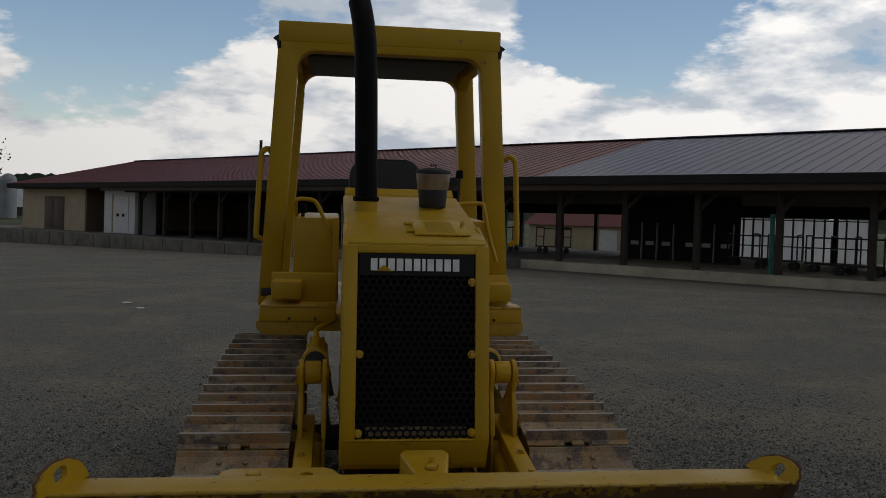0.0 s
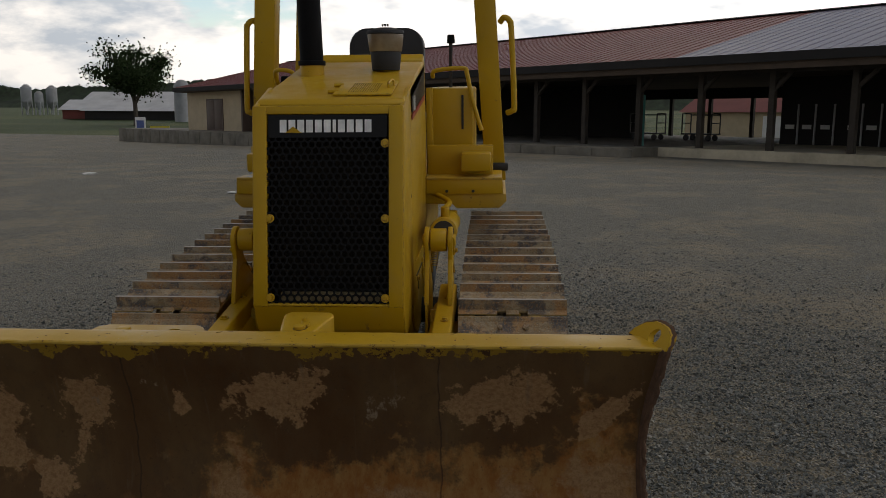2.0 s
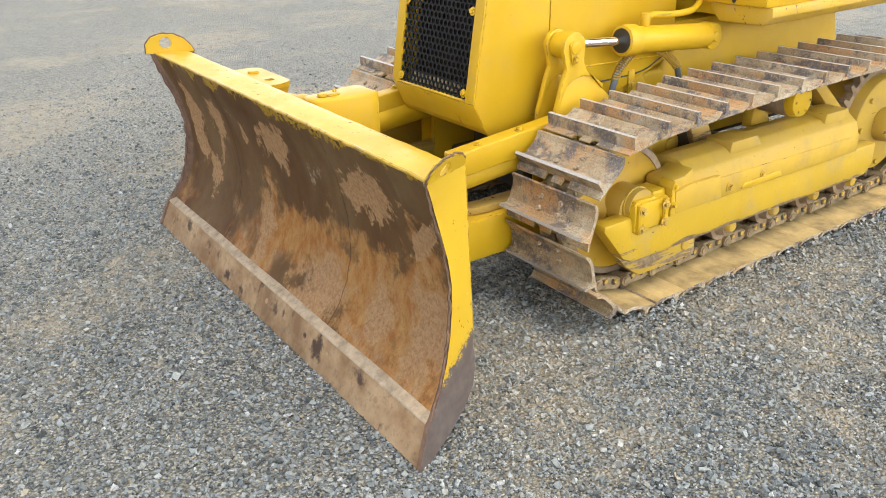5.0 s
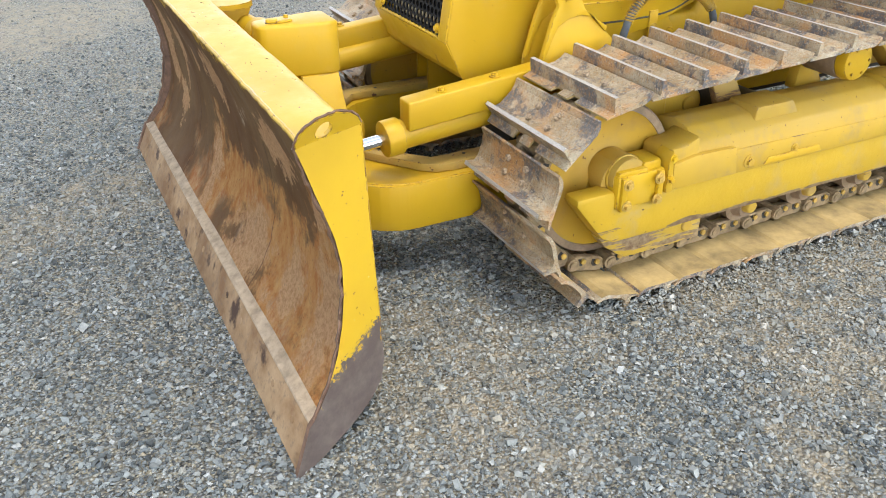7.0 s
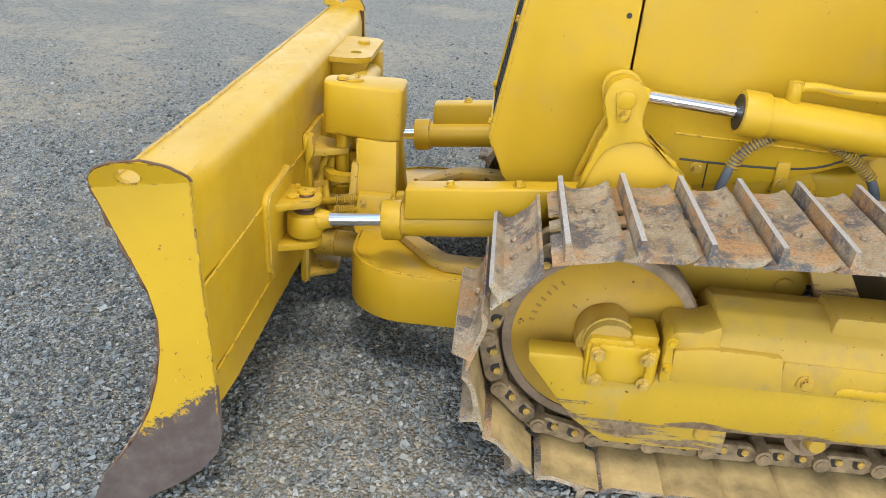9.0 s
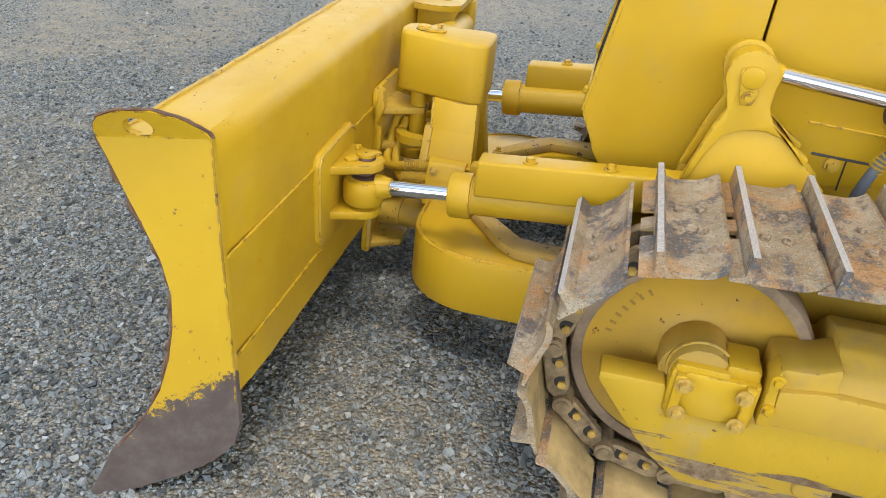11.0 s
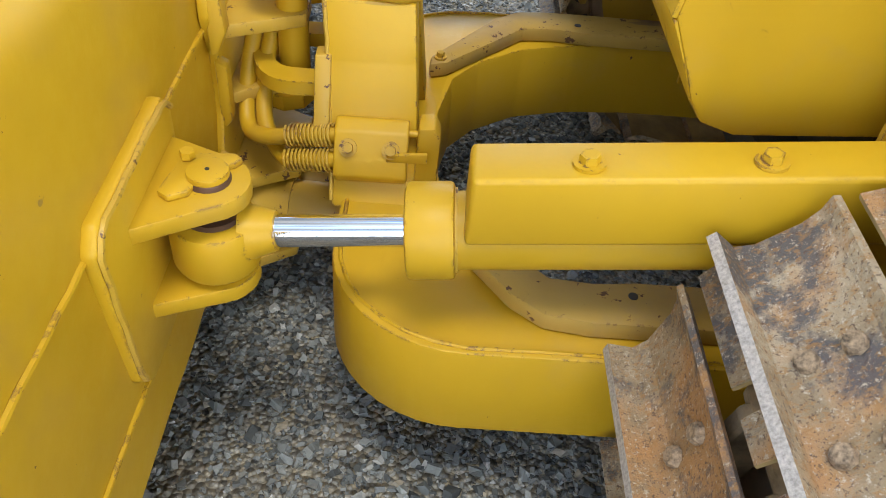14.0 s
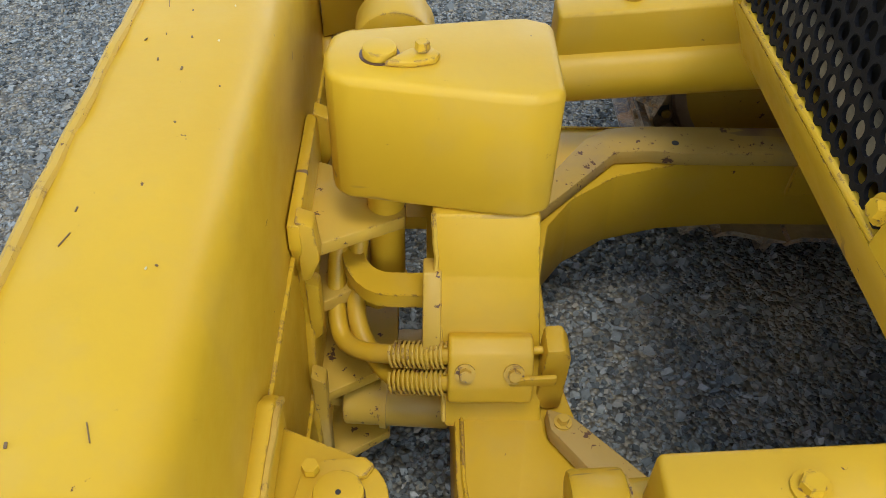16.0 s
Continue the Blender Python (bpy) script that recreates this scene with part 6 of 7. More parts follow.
def lift_cylinder(side):
    s = (lambda x: x) if side > 0 else mx
    o = 1 if side > 0 else -1
    x0 = s(1.100)
    ya, za = 3.797, 0.966

    def P(y, dz=0):
        return (x0, y, za + 0.004 - 0.080 * (y - ya) + dz)
    barrel = part("lift_cylinder", cyl(P(4.14), P(4.64), 0.056, seg=32), YELLOW, dozer, "yellow hydraulic lift cylinder with chromed rod")
    part("gland", cyl(P(4.115), P(4.19), 0.064, seg=32, bev=0.006), YELLOW, barrel)
    part("gland_bore", cyl(P(4.112), P(4.118), 0.050, seg=28), DARK, barrel)
    part("rod", cyl(P(3.84), P(4.13), 0.0185, seg=24), CHROME, barrel, "polished chrome rod")
    eye = cyl((x0 - 0.035, ya, za), (x0 + 0.035, ya, za), 0.050, seg=28, bev=0.006)
    cyl(P(3.825), P(3.865), 0.034, 0.022, 20, eye)
    part("rod_eye", eye, YELLOW, barrel)
    rear = cyl((x0 - 0.04, 4.66, P(4.66)[2]), (x0 + 0.04, 4.66, P(4.66)[2]), 0.058, seg=28, bev=0.006)
    part("rear_eye", rear, YELLOW, barrel)
    part("rear_pin", cyl((x0 - 0.06, 4.66, P(4.66)[2]), (x0 + 0.055, 4.66, P(4.66)[2]), 0.022, seg=18, bev=0.003), YELLOW, barrel)
    # elbow and pressure pipe
    pipe = tube([P(4.25, 0.05), P(4.255, 0.085), P(4.30, 0.10), P(4.40, 0.098), P(4.55, 0.115), (x0 - o * 0.10, 4.72, 1.05)], 0.014, 12)
    part("pressure_pipe", pipe, YELLOW, barrel)
    part("elbow", cyl(P(4.25, 0.045), P(4.25, 0.108), 0.021, seg=14, bev=0.004), YELLOW, barrel)
    # two hoses under the barrel, each with a spring guard on its upper half
    for hp in ([(s(1.03), 4.12, 0.62), (s(1.045), 4.13, 0.717), (s(1.05), 4.162, 0.807), (s(1.055), 4.228, 0.866), (s(1.085), 4.285, 0.915)],
               [(s(1.02), 4.60, 0.66), (s(1.04), 4.545, 0.767), (s(1.05), 4.457, 0.836), (s(1.055), 4.405, 0.862), (s(1.085), 4.36, 0.905)]):
        h = part("hose", tube(hp, 0.014, 12), HOSE_GREY, barrel, "grey hydraulic hose with yellow spring guard")
        fine = spline(hp, 12)[18 if hp[0][1] < 4.3 else 12:]
        part("spring_guard", coil_round(fine, 0.0175, 0.0032, 0.0095), YELLOW_WORN, h)
    # lever tower of the push frame: two cheeks
    for xa, xb in ((s(1.140), s(1.160)), (s(1.040), s(1.060))):
        cheek = arc(ya, za, 0.058, 200, -20, 14) + [(3.852, 0.90), (3.868, 0.868), (3.905, 0.838), (3.965, 0.800), (3.958, 0.782), (3.900, 0.838), (3.855, 0.848), (3.805, 0.842), (3.765, 0.820), (3.742, 0.775), (3.715, 0.70), (3.700, 0.70), (3.742, 0.84), (3.762, 0.885)]
        c = part("lever_cheek", prism(cheek, "x", min(xa, xb), max(xa, xb), 0.003), YELLOW, push_frame)
        mid = [(3.70, 0.705), (3.742, 0.775), (3.765, 0.820), (3.805, 0.842), (3.855, 0.848), (3.900, 0.838), (3.960, 0.785), (4.02, 0.73), (4.02, 0.34), (3.69, 0.30)]
        part("lever_plate", prism(mid, "x", min(xa, xb) + 0.003, max(xa, xb) - 0.007 if side > 0 else max(xa, xb) - 0.003, 0.002), YELLOW, c)
    part("lever_web", prism([(3.735, 0.34), (3.745, 0.60), (3.765, 0.66), (3.785, 0.66), (3.775, 0.58), (3.765, 0.34)], "x", min(s(1.06), s(1.14)), max(s(1.06), s(1.14)), 0.003), YELLOW, push_frame)
    pn = part("lever_pin", cyl((s(1.030), ya, za), (s(1.172), ya, za), 0.026, seg=20, bev=0.003), YELLOW, push_frame)
    keep = [(ya - 0.030, za + 0.012), (ya - 0.024, za + 0.020), (ya + 0.02, za - 0.03), (ya + 0.012, za - 0.062), (ya - 0.012, za - 0.065), (ya - 0.022, za - 0.03)]
    part("keeper_plate", prism(keep, "x", min(s(1.160), s(1.168)), max(s(1.160), s(1.168)), 0.002), YELLOW, pn)
    part("bolt", hexbolt((s(1.168), ya, za - 0.045), (o, 0, 0), 0.010, 0.009), YELLOW, pn)


for sd in (1, -1):
    lift_cylinder(sd)


# operator's place --------------------------------------------------------------
def make_cab():
    ctr = CX - 0.015
    plat = part("platform", box(CX - 0.70, CX + 0.70, 4.70, 6.32, 0.985, 1.07, 0.012), YELLOW, dozer, "yellow operator platform with fenders and side consoles")
    for sd in (1, -1):
        def S(v):
            return ctr + sd * v
        f = prism([(S(0.31), 1.045), (S(0.31), 1.125), (S(0.715), 1.125), (S(0.72), 1.045)], "y", 4.66, 6.30, 0.006)
        fd = part("fender", f, YELLOW, plat)
        part("step_tread", box(min(S(0.31), S(0.712)), max(S(0.31), S(0.712)), 4.652, 4.80, 1.122, 1.136, 0.004), YELLOW_WORN, fd, "worn tread plate on the fender")
        sk = prism([(S(0.40), 1.044), (S(0.735), 1.044), (S(0.738), 1.005), (S(0.70), 0.968), (S(0.47), 0.965)], "y", 4.685, 5.90, 0.004)
        part("fender_skirt", sk, YELLOW_WORN, fd)
        for bx in (0.42, 0.56):
            part("bolt", hexbolt((S(bx), 4.66, 1.062), (0, -1, 0), 0.009, 0.006, False), DARK, fd)
        part("tool_box", box(min(S(0.495), S(0.655)), max(S(0.495), S(0.655)), 4.66, 4.80, 1.165, 1.262, 0.012), YELLOW, plat)
        part("fender_front", box(min(S(0.31), S(0.665)), max(S(0.31), S(0.665)), 4.79, 4.83, 1.13, 1.295, 0.008), YELLOW, plat)
        part("side_console", box(min(S(0.30), S(0.555)), max(S(0.30), S(0.555)), 4.88, 5.70, 1.13, 1.598, 0.014), YELLOW, plat)
        if sd > 0:
            part("console_slot", box(1.156, 1.168, 4.872, 4.879, 1.375, 1.56), DARK, plat)
            rail = [(1.00, 4.90, 1.655), (1.015, 4.88, 1.69), (1.165, 4.88, 1.702), (1.188, 4.87, 1.67), (1.215, 4.86, 1.54), (1.266, 4.85, 1.37)]
        else:
            rail = [(0.12, 5.02, 1.60), (0.122, 4.92, 1.69), (0.19, 4.88, 1.700), (0.235, 4.88, 1.68), (0.275, 4.88, 1.60), (0.32, 4.88, 1.49)]
        part("console_rail", tube(rail, 0.012, 10), YELLOW, plat)
        part("corner_post", box(min(S(0.30), S(0.335)), max(S(0.30), S(0.335)), 4.85, 4.885, 1.13, 1.60, 0.004), YELLOW, plat)
        # grab handle on the outer side of the front post
        gr = [(S(0.70), 5.20, 1.96), (S(0.725), 5.18, 1.985), (S(0.755), 5.17, 1.965), (S(0.765), 5.17, 1.91), (S(0.785), 5.17, 1.51), (S(0.775), 5.17, 1.465), (S(0.745), 5.19, 1.45)]
        part("grab_handle", tube(gr, 0.017, 12), YELLOW, plat)
        part("post_foot", box(min(S(0.63), S(0.752)), max(S(0.63), S(0.752)), 5.11, 5.27, 1.12, 1.165, 0.008), DARK, plat)
    # dash, seat and levers
    part("dash", prism([(4.60, 1.05), (4.60, 1.74), (4.66, 1.775), (4.72, 1.74), (4.80, 1.05)], "x", CX - 0.29, CX + 0.29, 0.01), YELLOW, plat)
    seat = part("seat", box(CX - 0.25, CX + 0.25, 5.25, 5.72, 1.32, 1.44, 0.05, seg=4), SEAT, dozer, "black vinyl operator seat with tall rounded back")
    back = bmesh.new()
    o = [(CX - 0.20, 1.44), (CX - 0.225, 1.60), (CX - 0.235, 1.80)] + [(CX - 0.235 + 0.11 * (1 - math.cos(radians(a))), 1.84 + 0.12 * math.sin(radians(a))) for a in range(0, 91, 15)]
    o = o + [(2 * CX - x, z) for x, z in o[::-1]]
    prism([(x - 0.02, z) for x, z in o], "y", 5.58, 5.70, 0.035, back, 4)
    part("backrest", back, SEAT, seat)
    part("seat_base", box(CX - 0.20, CX + 0.20, 5.30, 5.68, 1.05, 1.34, 0.02), DARK, seat)
    for x, y, z in ((CX - 0.525, 5.0, 1.635), (CX + 0.40, 5.2, 1.86)):
        lv = part("control_lever", tube([(x, y, 1.58), (x + 0.005, y - 0.02, z)], 0.010, 8, smooth=False), DARK, plat)
        part("knob", cyl((x + 0.005, y - 0.02, z - 0.015), (x + 0.005, y - 0.022, z + 0.035), 0.024, 0.02, 16, bev=0.006), BLACK, lv)
    return plat


make_cab()


def make_rops():
    ctr = CX - 0.03
    zt, yf, yb = 2.715, 5.20, 6.22

    def frame_outline(yc, thick, name, foot):
        # outer outline and inner opening of one portal, wider at the foot
        outer = [(ctr - 0.755, foot), (ctr - 0.650, zt - 0.03), (ctr - 0.640, zt), (ctr + 0.640, zt), (ctr + 0.650, zt - 0.03), (ctr + 0.755, foot)]
        inner = [(ctr + 0.635, foot), (ctr + 0.545, 2.42)] + [(ctr + 0.545 - 0.10 * (1 - math.cos(radians(a))), 2.46 + 0.10 * math.sin(radians(a))) for a in range(0, 91, 15)]
        inner = inner + [(2 * ctr - x, z) for x, z in inner[::-1]]
        return prism(outer + inner, "y", yc - thick, yc + thick, 0.008)
    b = frame_outline(yf, 0.06, "front", 1.06)
    rops = part("roll_bar", b, YELLOW, dozer, "tall yellow four-post roll-over bar with solid roof")
    part("rear_portal", frame_outline(yb, 0.06, "rear", 1.06), YELLOW, rops)
    part("roof", box(ctr - 0.655, ctr + 0.655, yf - 0.065, yb + 0.08, zt - 0.11, zt + 0.012, 0.012), YELLOW, rops)
    # added dark slab, gives the yellow roof a shaded underside
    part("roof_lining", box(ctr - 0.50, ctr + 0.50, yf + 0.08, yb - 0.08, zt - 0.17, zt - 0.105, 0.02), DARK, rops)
    for sd in (1, -1):
        part("side_beam", prism([(yf + 0.05, zt - 0.10), (yb - 0.05, zt - 0.10), (yb - 0.05, zt - 0.24), (yb - 0.15, zt - 0.17), (yf + 0.15, zt - 0.17), (yf + 0.05, zt - 0.24)], "x", min(ctr + sd * 0.55, ctr + sd * 0.62), max(ctr + sd * 0.55, ctr + sd * 0.62), 0.005), YELLOW, rops)
        part("lamp_bracket", prism([(ctr + sd * 0.64, zt - 0.06), (ctr + sd * 0.685, zt - 0.09), (ctr + sd * 0.665, zt - 0.105), (ctr + sd * 0.66, zt - 0.15), (ctr + sd * 0.64, zt - 0.15)], "y", yf - 0.06, yf - 0.02), DARK, rops)


make_rops()

# ---------------------------------------------------------------- the market hall across the yard
ROOF_RED = plain("dark_red_metal_roof", (0.17, 0.042, 0.036), 0.5, 0.0, 0.15, 0.7, 0.02, 0.3)
ROOF_SLATE = plain("slate_blue_metal_roof", (0.080, 0.070, 0.125), 0.4, 0.1, 0.12, 0.5, 0.02, 0.4)
ROOF_RIB = plain("pale_roof_rib", (0.25, 0.24, 0.32), 0.45, 0.1, 0.12, 0.5, 0.02, 0.4)
CONCRETE = plain("stained_concrete", (0.17, 0.155, 0.125), 0.85, 0, 0.4, 1.3)
KERB = plain("pale_concrete_kerb", (0.50, 0.44, 0.32), 0.85, 0, 0.35, 1.1)
BEIGE = plain("beige_wall_siding", (0.50, 0.40, 0.26), 0.7, 0, 0.12, 1.0)
BROWN = plain("brown_painted_door", (0.10, 0.065, 0.05), 0.6, 0, 0.15, 2.0)
WHITE = plain("white_paint", (0.72, 0.72, 0.70), 0.5, 0, 0.08, 2.0)
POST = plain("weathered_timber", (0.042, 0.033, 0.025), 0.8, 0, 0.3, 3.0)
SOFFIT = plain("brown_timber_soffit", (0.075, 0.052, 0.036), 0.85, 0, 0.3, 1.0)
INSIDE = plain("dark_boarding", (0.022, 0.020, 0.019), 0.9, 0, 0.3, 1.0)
TEAL = plain("teal_painted_pipe", (0.03, 0.20, 0.17), 0.5, 0, 0.15, 3.0)
CART = plain("black_cart_tube", (0.02, 0.02, 0.022), 0.5, 0.2)
BARN_RED = plain("faded_red_barn_boards", (0.20, 0.05, 0.04), 0.8, 0, 0.25, 0.6)
TIN = plain("pale_tin_roof", (0.52, 0.53, 0.54), 0.5, 0.1, 0.2, 0.4)
SILO = plain("grey_galvanised_silo", (0.30, 0.31, 0.32), 0.5, 0.3, 0.2, 0.5)
LEAF = plain("dark_green_foliage", (0.026, 0.042, 0.016), 0.9, 0, 0.45, 3.0, 0.05, 0.1)
BARK = plain("grey_brown_bark", (0.07, 0.055, 0.042), 0.9, 0, 0.3, 5.0)
WOODS = plain("far_dark_woods", (0.020, 0.034, 0.017), 0.95, 0, 0.6, 0.25)
SIGN_BLUE = plain("blue_sign_face", (0.08, 0.12, 0.32), 0.5)
SIGN_YELLOW = plain("yellow_sign_face", (0.55, 0.45, 0.02), 0.5)



def make_screen():
    """White sheet that lets daylight through."""
    m, nt, b = material("white_translucent_sheet")
    t = nt.nodes.new("ShaderNodeBsdfTranslucent")
    nt.links.new(steps(nt, add_noise(nt, 0.8, 4), 0.3, 0.7, (0.75, 0.76, 0.78), (0.9, 0.9, 0.9)), t.inputs["Color"])
    b.inputs["Base Color"].default_value = (0.8, 0.8, 0.8, 1)
    mix = nt.nodes.new("ShaderNodeMixShader")
    mix.inputs[0].default_value = 0.8
    nt.links.new(b.outputs[0], mix.inputs[1])
    nt.links.new(t.outputs[0], mix.inputs[2])
    nt.links.new(mix.outputs[0], nt.nodes["Material Output"].inputs["Surface"])
    return m


SCREEN = make_screen()
FACADE = FAR @ Matrix.Translation((-27.5, 54.0, -1.06)) @ Matrix.Rotation(math.atan2(-0.6366, 0.7712), 4, "Z")
NEWER = 40.4        # from here on the roof has newer sheets
END = 70.0          # length of the hall; the frame runs along the front, y to the back, z up from the floor


def make_hall():
    hall = new("market_hall")
    hall.location = FACADE @ Vector((25, 8, 0))
    HOME[hall] = hall.location.copy()
    tagged(hall, "long open-fronted market hall with dark red metal roof", "building")

    def P(name, bm, mat, parent=hall, label=""):
        return part(name, bm, mat, parent, label, at=FACADE)
    ez, rz = 2.76, 4.92
    # roof of two slopes with standing ribs and dark fascia
    roof = bmesh.new()
    prism([(-0.9, ez - 0.02), (-0.9, ez + 0.06), (8.0, rz + 0.06), (16.9, ez + 0.06), (16.9, ez - 0.02), (8.0, rz - 0.04)], "x", -0.25, END, 0, roof)
    rf = P("roof", roof, ROOF_RED, label="dark red standing seam roof")
    newer = prism([(-0.905, ez + 0.055), (-0.905, ez + 0.064), (8.0, rz + 0.064), (8.0, rz + 0.055)], "x", NEWER, END)
    P("newer_roof", newer, ROOF_SLATE, rf, "newer slate-blue roof sheets with pale ribs")
    rib, rib2 = bmesh.new(), bmesh.new()
    for i in range(int((END + 1) / 0.42)):
        x = -0.2 + 0.42 * i
        prism([(-0.9, ez + 0.058), (-0.9, ez + 0.078), (8.0, rz + 0.078), (8.0, rz + 0.058)], "x", x, x + 0.022, 0, rib if x < NEWER else rib2)
    P("roof_ribs", rib, ROOF_RED, rf)
    P("roof_ribs", rib2, ROOF_RIB, rf)
    P("ridge_cap", prism([(7.75, rz + 0.06), (8.0, rz + 0.13), (8.25, rz + 0.06)], "x", -0.25, END), INSIDE, rf)
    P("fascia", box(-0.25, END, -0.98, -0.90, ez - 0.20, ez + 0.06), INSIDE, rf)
    P("gutter_trim", box(11.5, END, -0.86, -0.80, ez - 0.40, ez - 0.20), SOFFIT, rf)
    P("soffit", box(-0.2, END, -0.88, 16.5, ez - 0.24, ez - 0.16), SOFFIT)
    P("vent_pipe", cyl((14.5, 7.8, rz), (14.5, 7.8, rz + 1.0), 0.09, seg=10), INSIDE, rf)
    # floor slab and dock walls
    P("dock", box(-8.0, 39.5, -2.2, 17.0, -1.2, 0.0), CONCRETE, label="stained concrete loading dock")
    P("dock", box(39.5, END, -0.35, 17.0, -1.2, 0.0), KERB, label="low concrete dock kerb")
    for i in range(29):
        P("dock_panel", box(-7.9 + 1.65 * i, -7.9 + 1.65 * i + 1.58, -2.24, -2.195, -1.1, -0.03, 0.01), CONCRETE)
    # closed end with doors
    P("end_wall", box(0.0, 8.3, 0.0, 0.18, 0.0, ez - 0.2), BEIGE, label="beige siding wall")
    P("end_wall", box(-0.1, 0.05, 0.0, 16.0, 0.0, ez + 0.3), BEIGE)
    P("end_wall", box(8.3, 10.4, 1.2, 1.38, 0.0, ez - 0.2), BEIGE)
    P("corner_board", box(8.2, 8.4, -0.03, 1.3, 0.0, ez - 0.2), BROWN)
    d = P("door", box(3.1, 5.6, -0.05, 0.0, 0.0, 2.05), BROWN, label="closed brown double door")
    P("door_panel", box(3.25, 4.28, -0.065, -0.05, 0.1, 1.95, 0.01), BROWN, d)
    P("door_panel", box(4.42, 5.45, -0.065, -0.05, 0.1, 1.95, 0.01), BROWN, d)
    P("door_block", box(10.2, 13.5, 0.1, 1.4, 0.0, ez - 0.2), WHITE, label="white boarded porch with white door")
    d = P("door", box(11.3, 12.9, 0.05, 0.1, 0.02, 2.1), WHITE)
    for x in (11.8, 12.4):
        P("door_window", box(x - 0.12, x + 0.12, 0.035, 0.05, 0.95, 1.12), INSIDE, d)
    P("door_trim", box(11.12, 11.23, 0.05, 0.11, 0.0, 2.2), BEIGE, d)
    P("end_wall", box(0, 15.0, 15.8, 16.0, 0.0, ez - 0.2), BEIGE)
    # posts along the front and back
    p0 = None
    x = 14.0
    while x < END:
        for y in (0.15, 15.8):
            P("post", box(x - 0.09, x + 0.09, y - 0.09, y + 0.09, 0.0, ez - 0.16), POST)
        b = prism([(x, ez - 0.9), (x + 0.75, ez - 0.2), (x + 0.9, ez - 0.2), (x, ez - 1.05)], "y", 0.10, 0.2)
        P("brace", b, POST)
        x += 2.43
    P("beam", box(12.4, END, 0.08, 0.24, ez - 0.45, ez - 0.2), POST)
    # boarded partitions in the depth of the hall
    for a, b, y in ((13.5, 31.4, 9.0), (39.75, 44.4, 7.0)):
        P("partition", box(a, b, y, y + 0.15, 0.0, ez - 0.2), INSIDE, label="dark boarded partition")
    for u in (40.14, 40.8, 41.5, 42.5, 43.15, 43.9):
        P("notice", box(u - 0.17, u + 0.17, 6.95, 6.99, 0.58, 0.74), WHITE)
        P("partition_batten", box(u + 0.30, u + 0.34, 6.9, 6.99, 0.0, 1.5), TIN)
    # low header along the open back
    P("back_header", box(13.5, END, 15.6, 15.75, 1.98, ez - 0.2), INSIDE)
    # bright translucent screen at the back with dark bars
    P("back_screen", box(40.9, 47.0, 15.9, 15.93, 0.0, 1.95), SCREEN, label="white screen behind dark bars")
    for i in range(14):
        P("screen_bar", box(40.95 + 0.46 * i, 41.0 + 0.46 * i, 15.75, 15.88, 0.0, 1.95), INSIDE)
    for z in (0.62, 1.85):
        P("screen_bar", box(40.9, 47.0, 15.74, 15.80, z, z + 0.05), INSIDE)
    return hall


make_hall()


def make_bollard(u, v=0.5, h=1.75):
    b = cyl((u, v, 0), (u, v, h), 0.07, seg=12)
    tagged(part("bollard", b, TEAL, at=FACADE), "teal painted steel pipe post on the dock", "post", "dock posts")


for u in (38.2, 47.7):
    make_bollard(u)


def make_cart(u, v):
    """Tubular platform cart standing on the dock."""
    o = FACADE @ Vector((u, v, 0))
    cart = thing("platform_cart", o, "black tubular platform cart on the dock", "cart", "carts on the dock")
    part("deck", box(u - 0.75, u + 0.75, v - 0.35, v + 0.35, 0.26, 0.32), CART, cart, at=FACADE)
    for e in (-0.72, 0.72):
        b = tube([(u + e, v - 0.32, 0.3), (u + e, v - 0.32, 1.05), (u + e, v - 0.25, 1.15), (u + e, v + 0.25, 1.15), (u + e, v + 0.32, 1.05), (u + e, v + 0.32, 0.3)], 0.028, 6)
        part("handle", b, CART, cart, at=FACADE)
        b = tube([(u + e, v - 0.32, 0.75), (u + e, v + 0.32, 0.75)], 0.022, 6, smooth=False)
        part("rail", b, CART, cart, at=FACADE)
    b = tube([(u - 0.72, v + 0.32, 1.1), (u + 0.72, v + 0.32, 1.1)], 0.026, 6, smooth=False)
    part("rail", b, CART, cart, at=FACADE)
    for e in (-0.55, 0.55):
        for f in (-0.25, 0.25):
            part("wheel", cyl((u + e, v + f - 0.03, 0.13), (u + e, v + f + 0.03, 0.13), 0.13, seg=16), CART, cart, at=FACADE)


for u, v in ((33.2, 7.5), (35.6, 8.0), (45.2, 6.0), (46.6, 4.6), (48.6, 3.6), (49.6, 2.6)):
    make_cart(u, v)


def far(X, Y, Z=None):
    return Matrix.Translation(FAR @ Vector((X, Y, far_floor(X, Y) if Z is None else Z))) @ FAR.to_3x3().to_4x4()


def make_small_house():
    """Beige shed with a dark red roof seen through the hall."""
    m = FAR @ Matrix.Translation((13.5, 73, -1.9)) @ Matrix.Rotation(radians(-38), 4, "Z")
    h = thing("shed", m.translation, "beige shed with dark red roof beyond the hall", "shed")
    part("wall", box(-5, 5, -3, 3, 0, 2.4), BEIGE, h, at=m)
    part("roof", prism([(-3.5, 2.3), (0, 4.0), (3.5, 2.3)], "x", -5.4, 5.4), ROOF_RED, h, at=m)
    part("door", box(2.0, 3.6, -3.05, -3.0, 0, 2.0), WHITE, h, at=m)


make_small_house()


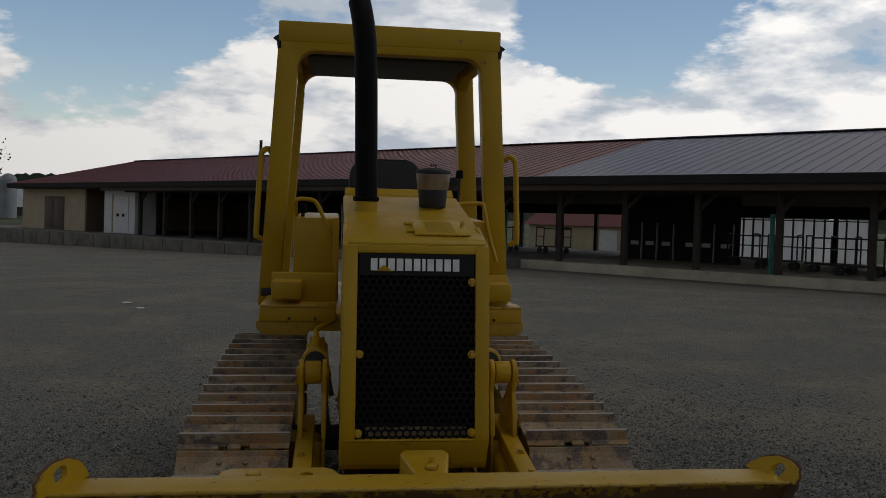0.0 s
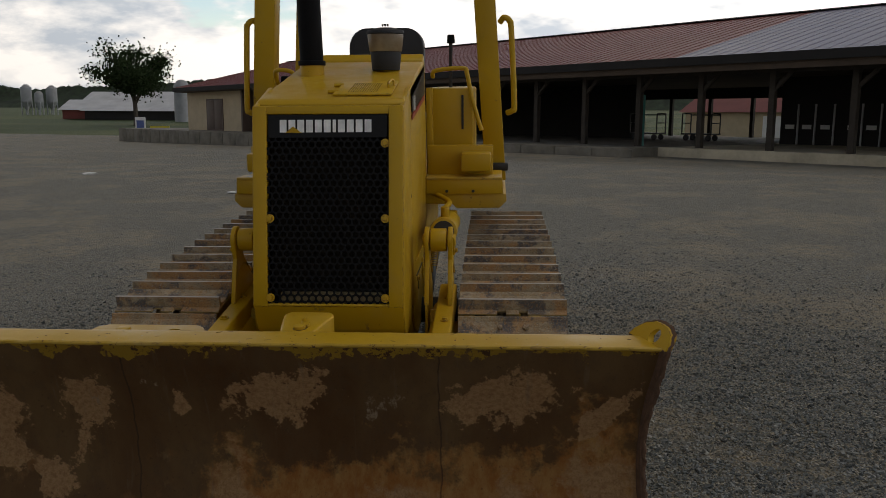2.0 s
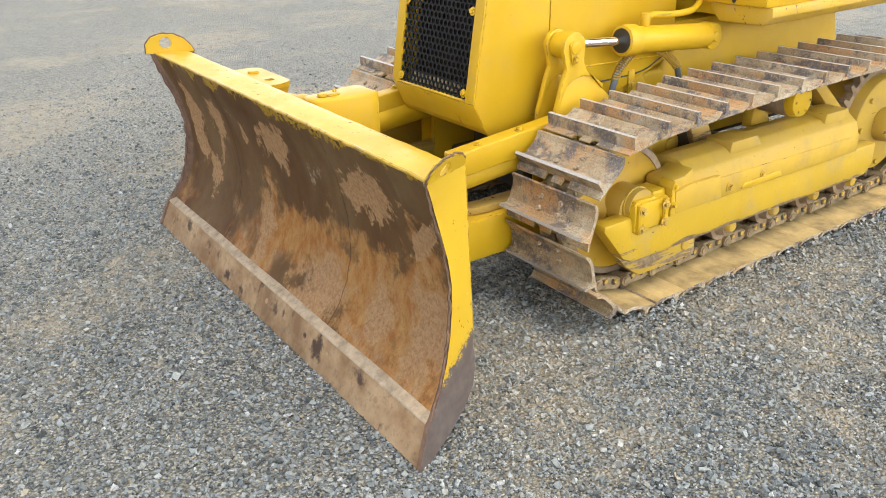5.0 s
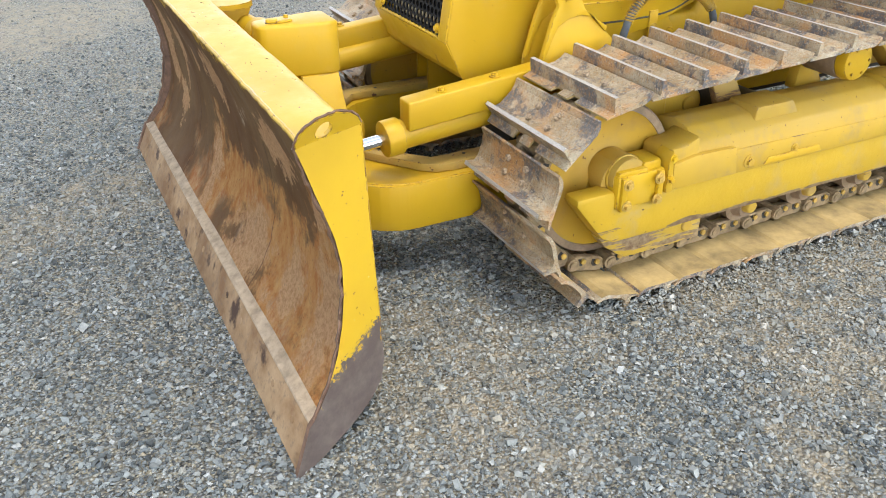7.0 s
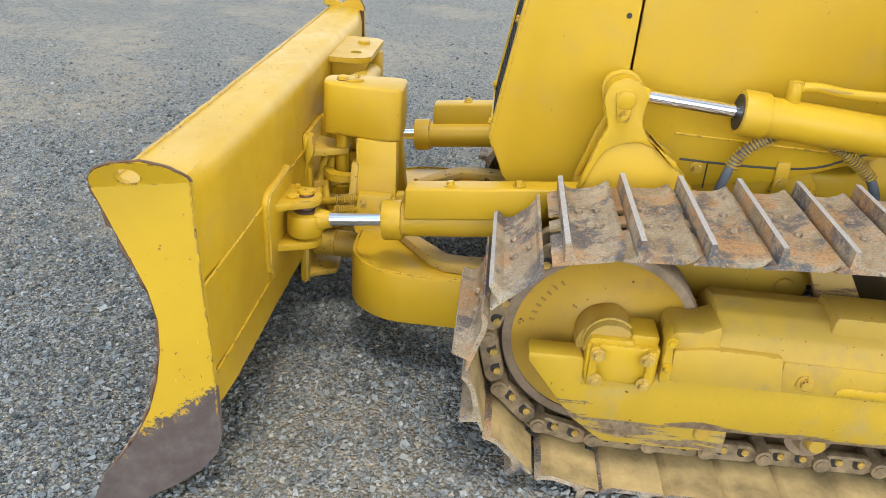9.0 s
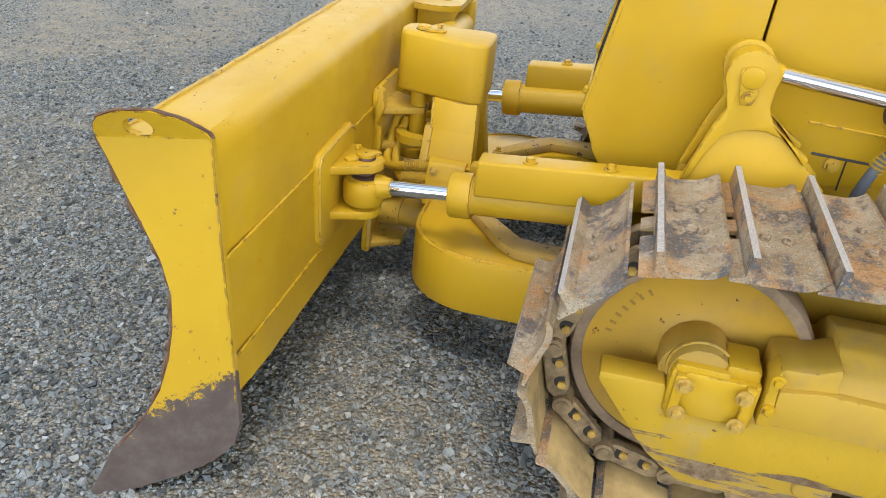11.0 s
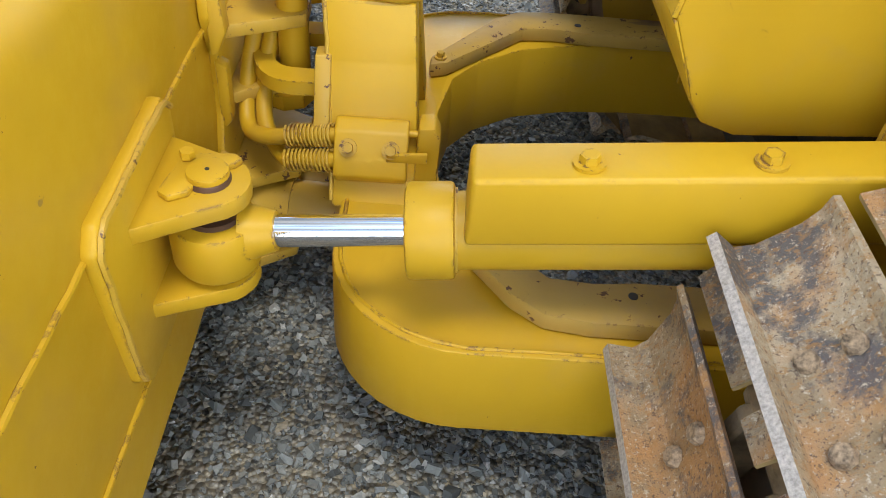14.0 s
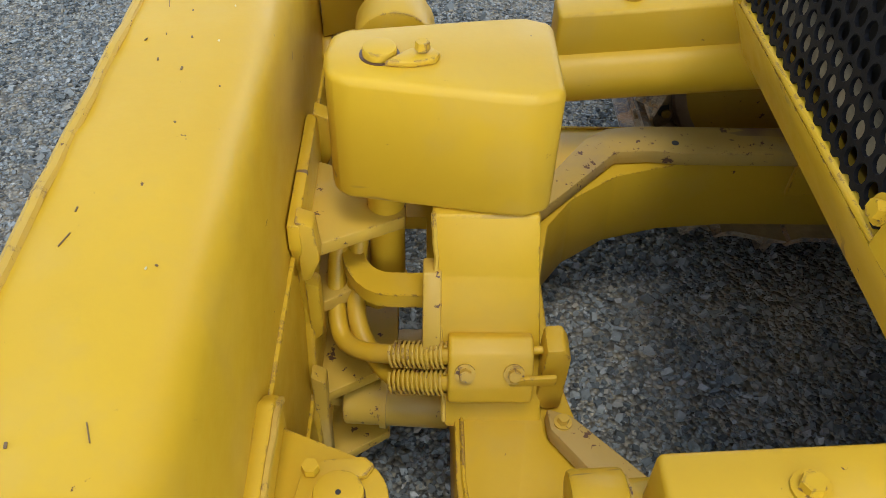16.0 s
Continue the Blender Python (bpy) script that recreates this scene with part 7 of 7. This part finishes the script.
def make_barns():
    for X, Y, L, W, H, turn, mat in ((-78.5, 120, 7, 7, 1.5, 8, BARN_RED), (-68.5, 118, 16, 7, 1.4, 4, INSIDE), (-84, 140, 14, 7, 2.9, 8, BARN_RED), (-73, 138, 16, 7, 2.9, 2, INSIDE)):
        m = far(X, Y) @ Matrix.Rotation(radians(turn), 4, "Z")
        o = thing("barn", m.translation, "low farm barn with pale tin roof", "barn", "farm barns")
        part("wall", box(-L / 2, L / 2, -W / 2, W / 2, 0, H), mat, o, at=m)
        part("roof", prism([(-W / 2 - 0.6, H - 0.1), (0, H + W * 0.22), (W / 2 + 0.6, H - 0.1)], "x", -L / 2 - 0.5, L / 2 + 0.5), TIN, o, at=m)


make_barns()


def make_silo(X, Y, r, h, dome, legs=False):
    m = far(X, Y)
    s = thing("silo", m.translation, "grey galvanised silo with rounded top" if dome else "pale feed bin standing on legs", "silo")
    z0 = 2.6 if legs else 0.0
    b = cyl((0, 0, z0), (0, 0, h), r, seg=24)
    part("body", b, SILO, s, at=m)
    if dome:
        b = bmesh.new()
        bmesh.ops.create_uvsphere(b, u_segments=20, v_segments=10, radius=r)
        bmesh.ops.translate(b, vec=(0, 0, h), verts=b.verts)
        part("dome", b, SILO, s, at=m)
    else:
        part("cone", cyl((0, 0, h), (0, 0, h + r * 0.6), r, 0.3, 24), SILO, s, at=m)
        part("hopper", cyl((0, 0, z0 - 1.6), (0, 0, z0), 0.3, r, 24), SILO, s, at=m)
        for a in range(4):
            x, y = r * 0.9 * math.cos(a * math.pi / 2 + 0.8), r * 0.9 * math.sin(a * math.pi / 2 + 0.8)
            part("leg", cyl((x, y, 0), (x, y, z0 + 0.5), 0.12, seg=8), SILO, s, at=m)


make_silo(-57.0, 108, 1.05, 4.8, True)
make_silo(-113.5, 150, 1.05, 5.4, False, True)
make_silo(-108.5, 151, 1.05, 5.2, False, True)
make_silo(-109.2, 148, 0.8, 4.2, False, True)


def make_tree(X, Y, h, spread, seed):
    """A broad tree: trunk, forking limbs, and many small leaf clumps with gaps."""
    rng = random.Random(seed)
    m = far(X, Y)
    t = thing("tree", m.translation, "broad dark green tree with an open uneven crown", "tree")
    tr = tube([(0, 0, -0.2), (0.1, 0, h * 0.2), (-0.1, 0.1, h * 0.42)], h * 0.028, 8)
    part("trunk", tr, BARK, t, at=m)
    tips = []
    lim = bmesh.new()
    for k in range(22):
        a = 2 * math.pi * k / 22 + rng.uniform(-0.3, 0.3)
        el = rng.uniform(0.15, 1.0)
        d = Vector((math.cos(a) * spread * (1 - 0.35 * el), math.sin(a) * spread * (1 - 0.35 * el), 0)) * rng.uniform(0.2, 1.08)
        base = Vector((0, 0, h * rng.uniform(0.2, 0.42)))
        tip = Vector((d.x, d.y, h * (0.48 + 0.5 * el * rng.uniform(0.75, 1.05))))
        mid = base.lerp(tip, 0.5) + Vector((0, 0, h * 0.05))
        tube([base, mid, tip], h * 0.008, 5, lim)
        tips += [(base.lerp(tip, f) + Vector((0, 0, h * 0.03)), f) for f in (0.5, 0.65, 0.8, 0.92, 1.0)]
    part("limb", lim, BARK, t, at=m)
    leaves = bmesh.new()
    for tip, f in tips:
        r = h * rng.uniform(0.05, 0.11)
        for _ in range(int(150 * rng.uniform(0.4, 1.2))):
            p = tip + Vector((rng.gauss(0, r), rng.gauss(0, r), rng.gauss(0, r * 0.6)))
            s = h * rng.uniform(0.011, 0.021)
            e = Vector((rng.uniform(-1, 1), rng.uniform(-1, 1), rng.uniform(-1, 1))).normalized()
            g = e.orthogonal().normalized()
            q = e.cross(g)
            vs = [leaves.verts.new(p + s * w) for w in (e, g * 0.7, -e, -g * 0.7 + q * 0.4)]
            leaves.faces.new(vs)
    part("crown", leaves, LEAF, t, at=m)


make_tree(-54.6, 92, 9.2, 5.6, 4)


def make_hills():
    """Long wooded ridges in the distance with an uneven treetop line."""
    rng = random.Random(9)
    for Y, base, top, x0, x1, name in ((420, 12, 35, -520, 60, "wooded_ridge"), (330, 5, 11, -60, 420, "treeline")):
        b = bmesh.new()
        prev = None
        x = x0
        while x <= x1:
            shape = top * (0.72 + 0.28 * math.sin(0.009 * x + 1.2)) + 5.5 * noise.noise(Vector((x * 0.03, Y, 0))) + rng.uniform(-0.9, 0.9)
            col = [b.verts.new(FAR @ Vector((x, Y + dy, far_floor(x, Y) * 0 + z))) for dy, z in ((-40, -3), (-20, base * 0.5), (-6, shape * 0.72), (0, shape), (40, shape * 0.5), (80, -3))]
            if prev:
                for k in range(5):
                    b.faces.new((prev[k], col[k], col[k + 1], prev[k + 1]))
            prev = col
            x += 1.6
        tagged(part(name, b, WOODS), "distant dark wooded ridge", "hill", kind="structure")


make_hills()


def make_signs():
    m = far(-36.0, 62)
    for dx, mat, w, h, z, lab in ((0.0, SIGN_BLUE, 0.9, 1.3, 0.5, "small blue and white yard sign"), (1.7, SIGN_YELLOW, 1.7, 0.7, 0.4, "low yellow yard sign")):
        s = thing("yard_sign", m @ Vector((dx, 0, 0)), lab, "sign")
        part("board", box(dx - w / 2, dx + w / 2, -0.03, 0.03, z, z + h, 0.01), WHITE if mat is SIGN_BLUE else mat, s, at=m)
        part("face", box(dx - w * 0.36, dx + w * 0.36, -0.04, -0.032, z + h * 0.2, z + h * 0.8), mat, s, at=m)
        for e in (-0.3, 0.3):
            part("leg", box(dx + e - 0.03, dx + e + 0.03, -0.02, 0.02, -0.1, z), WHITE, s, at=m)


make_signs()

# pale scraps lying on the yard
PAPER = plain("pale_litter", (0.7, 0.7, 0.68), 0.8)
for (x, y, s) in ((-3.6, 3.75, 0.11), (-6.6, 16.0, 0.14), (-2.6, 12.4, 0.08), (-2.3, 11.9, 0.06)):
    b = bmesh.new()
    bmesh.ops.create_icosphere(b, subdivisions=1, radius=s)
    rr = random.Random(int(100 * abs(x)))
    for v in b.verts:
        v.co = (v.co.x * rr.uniform(0.7, 1.3), v.co.y * rr.uniform(0.5, 1.0), v.co.z * 0.2)
    tagged(part("litter", b, PAPER, at=Matrix.Translation((x, y, ground_z(x, y) + 0.015))), "pale scrap of litter on the gravel", "litter")
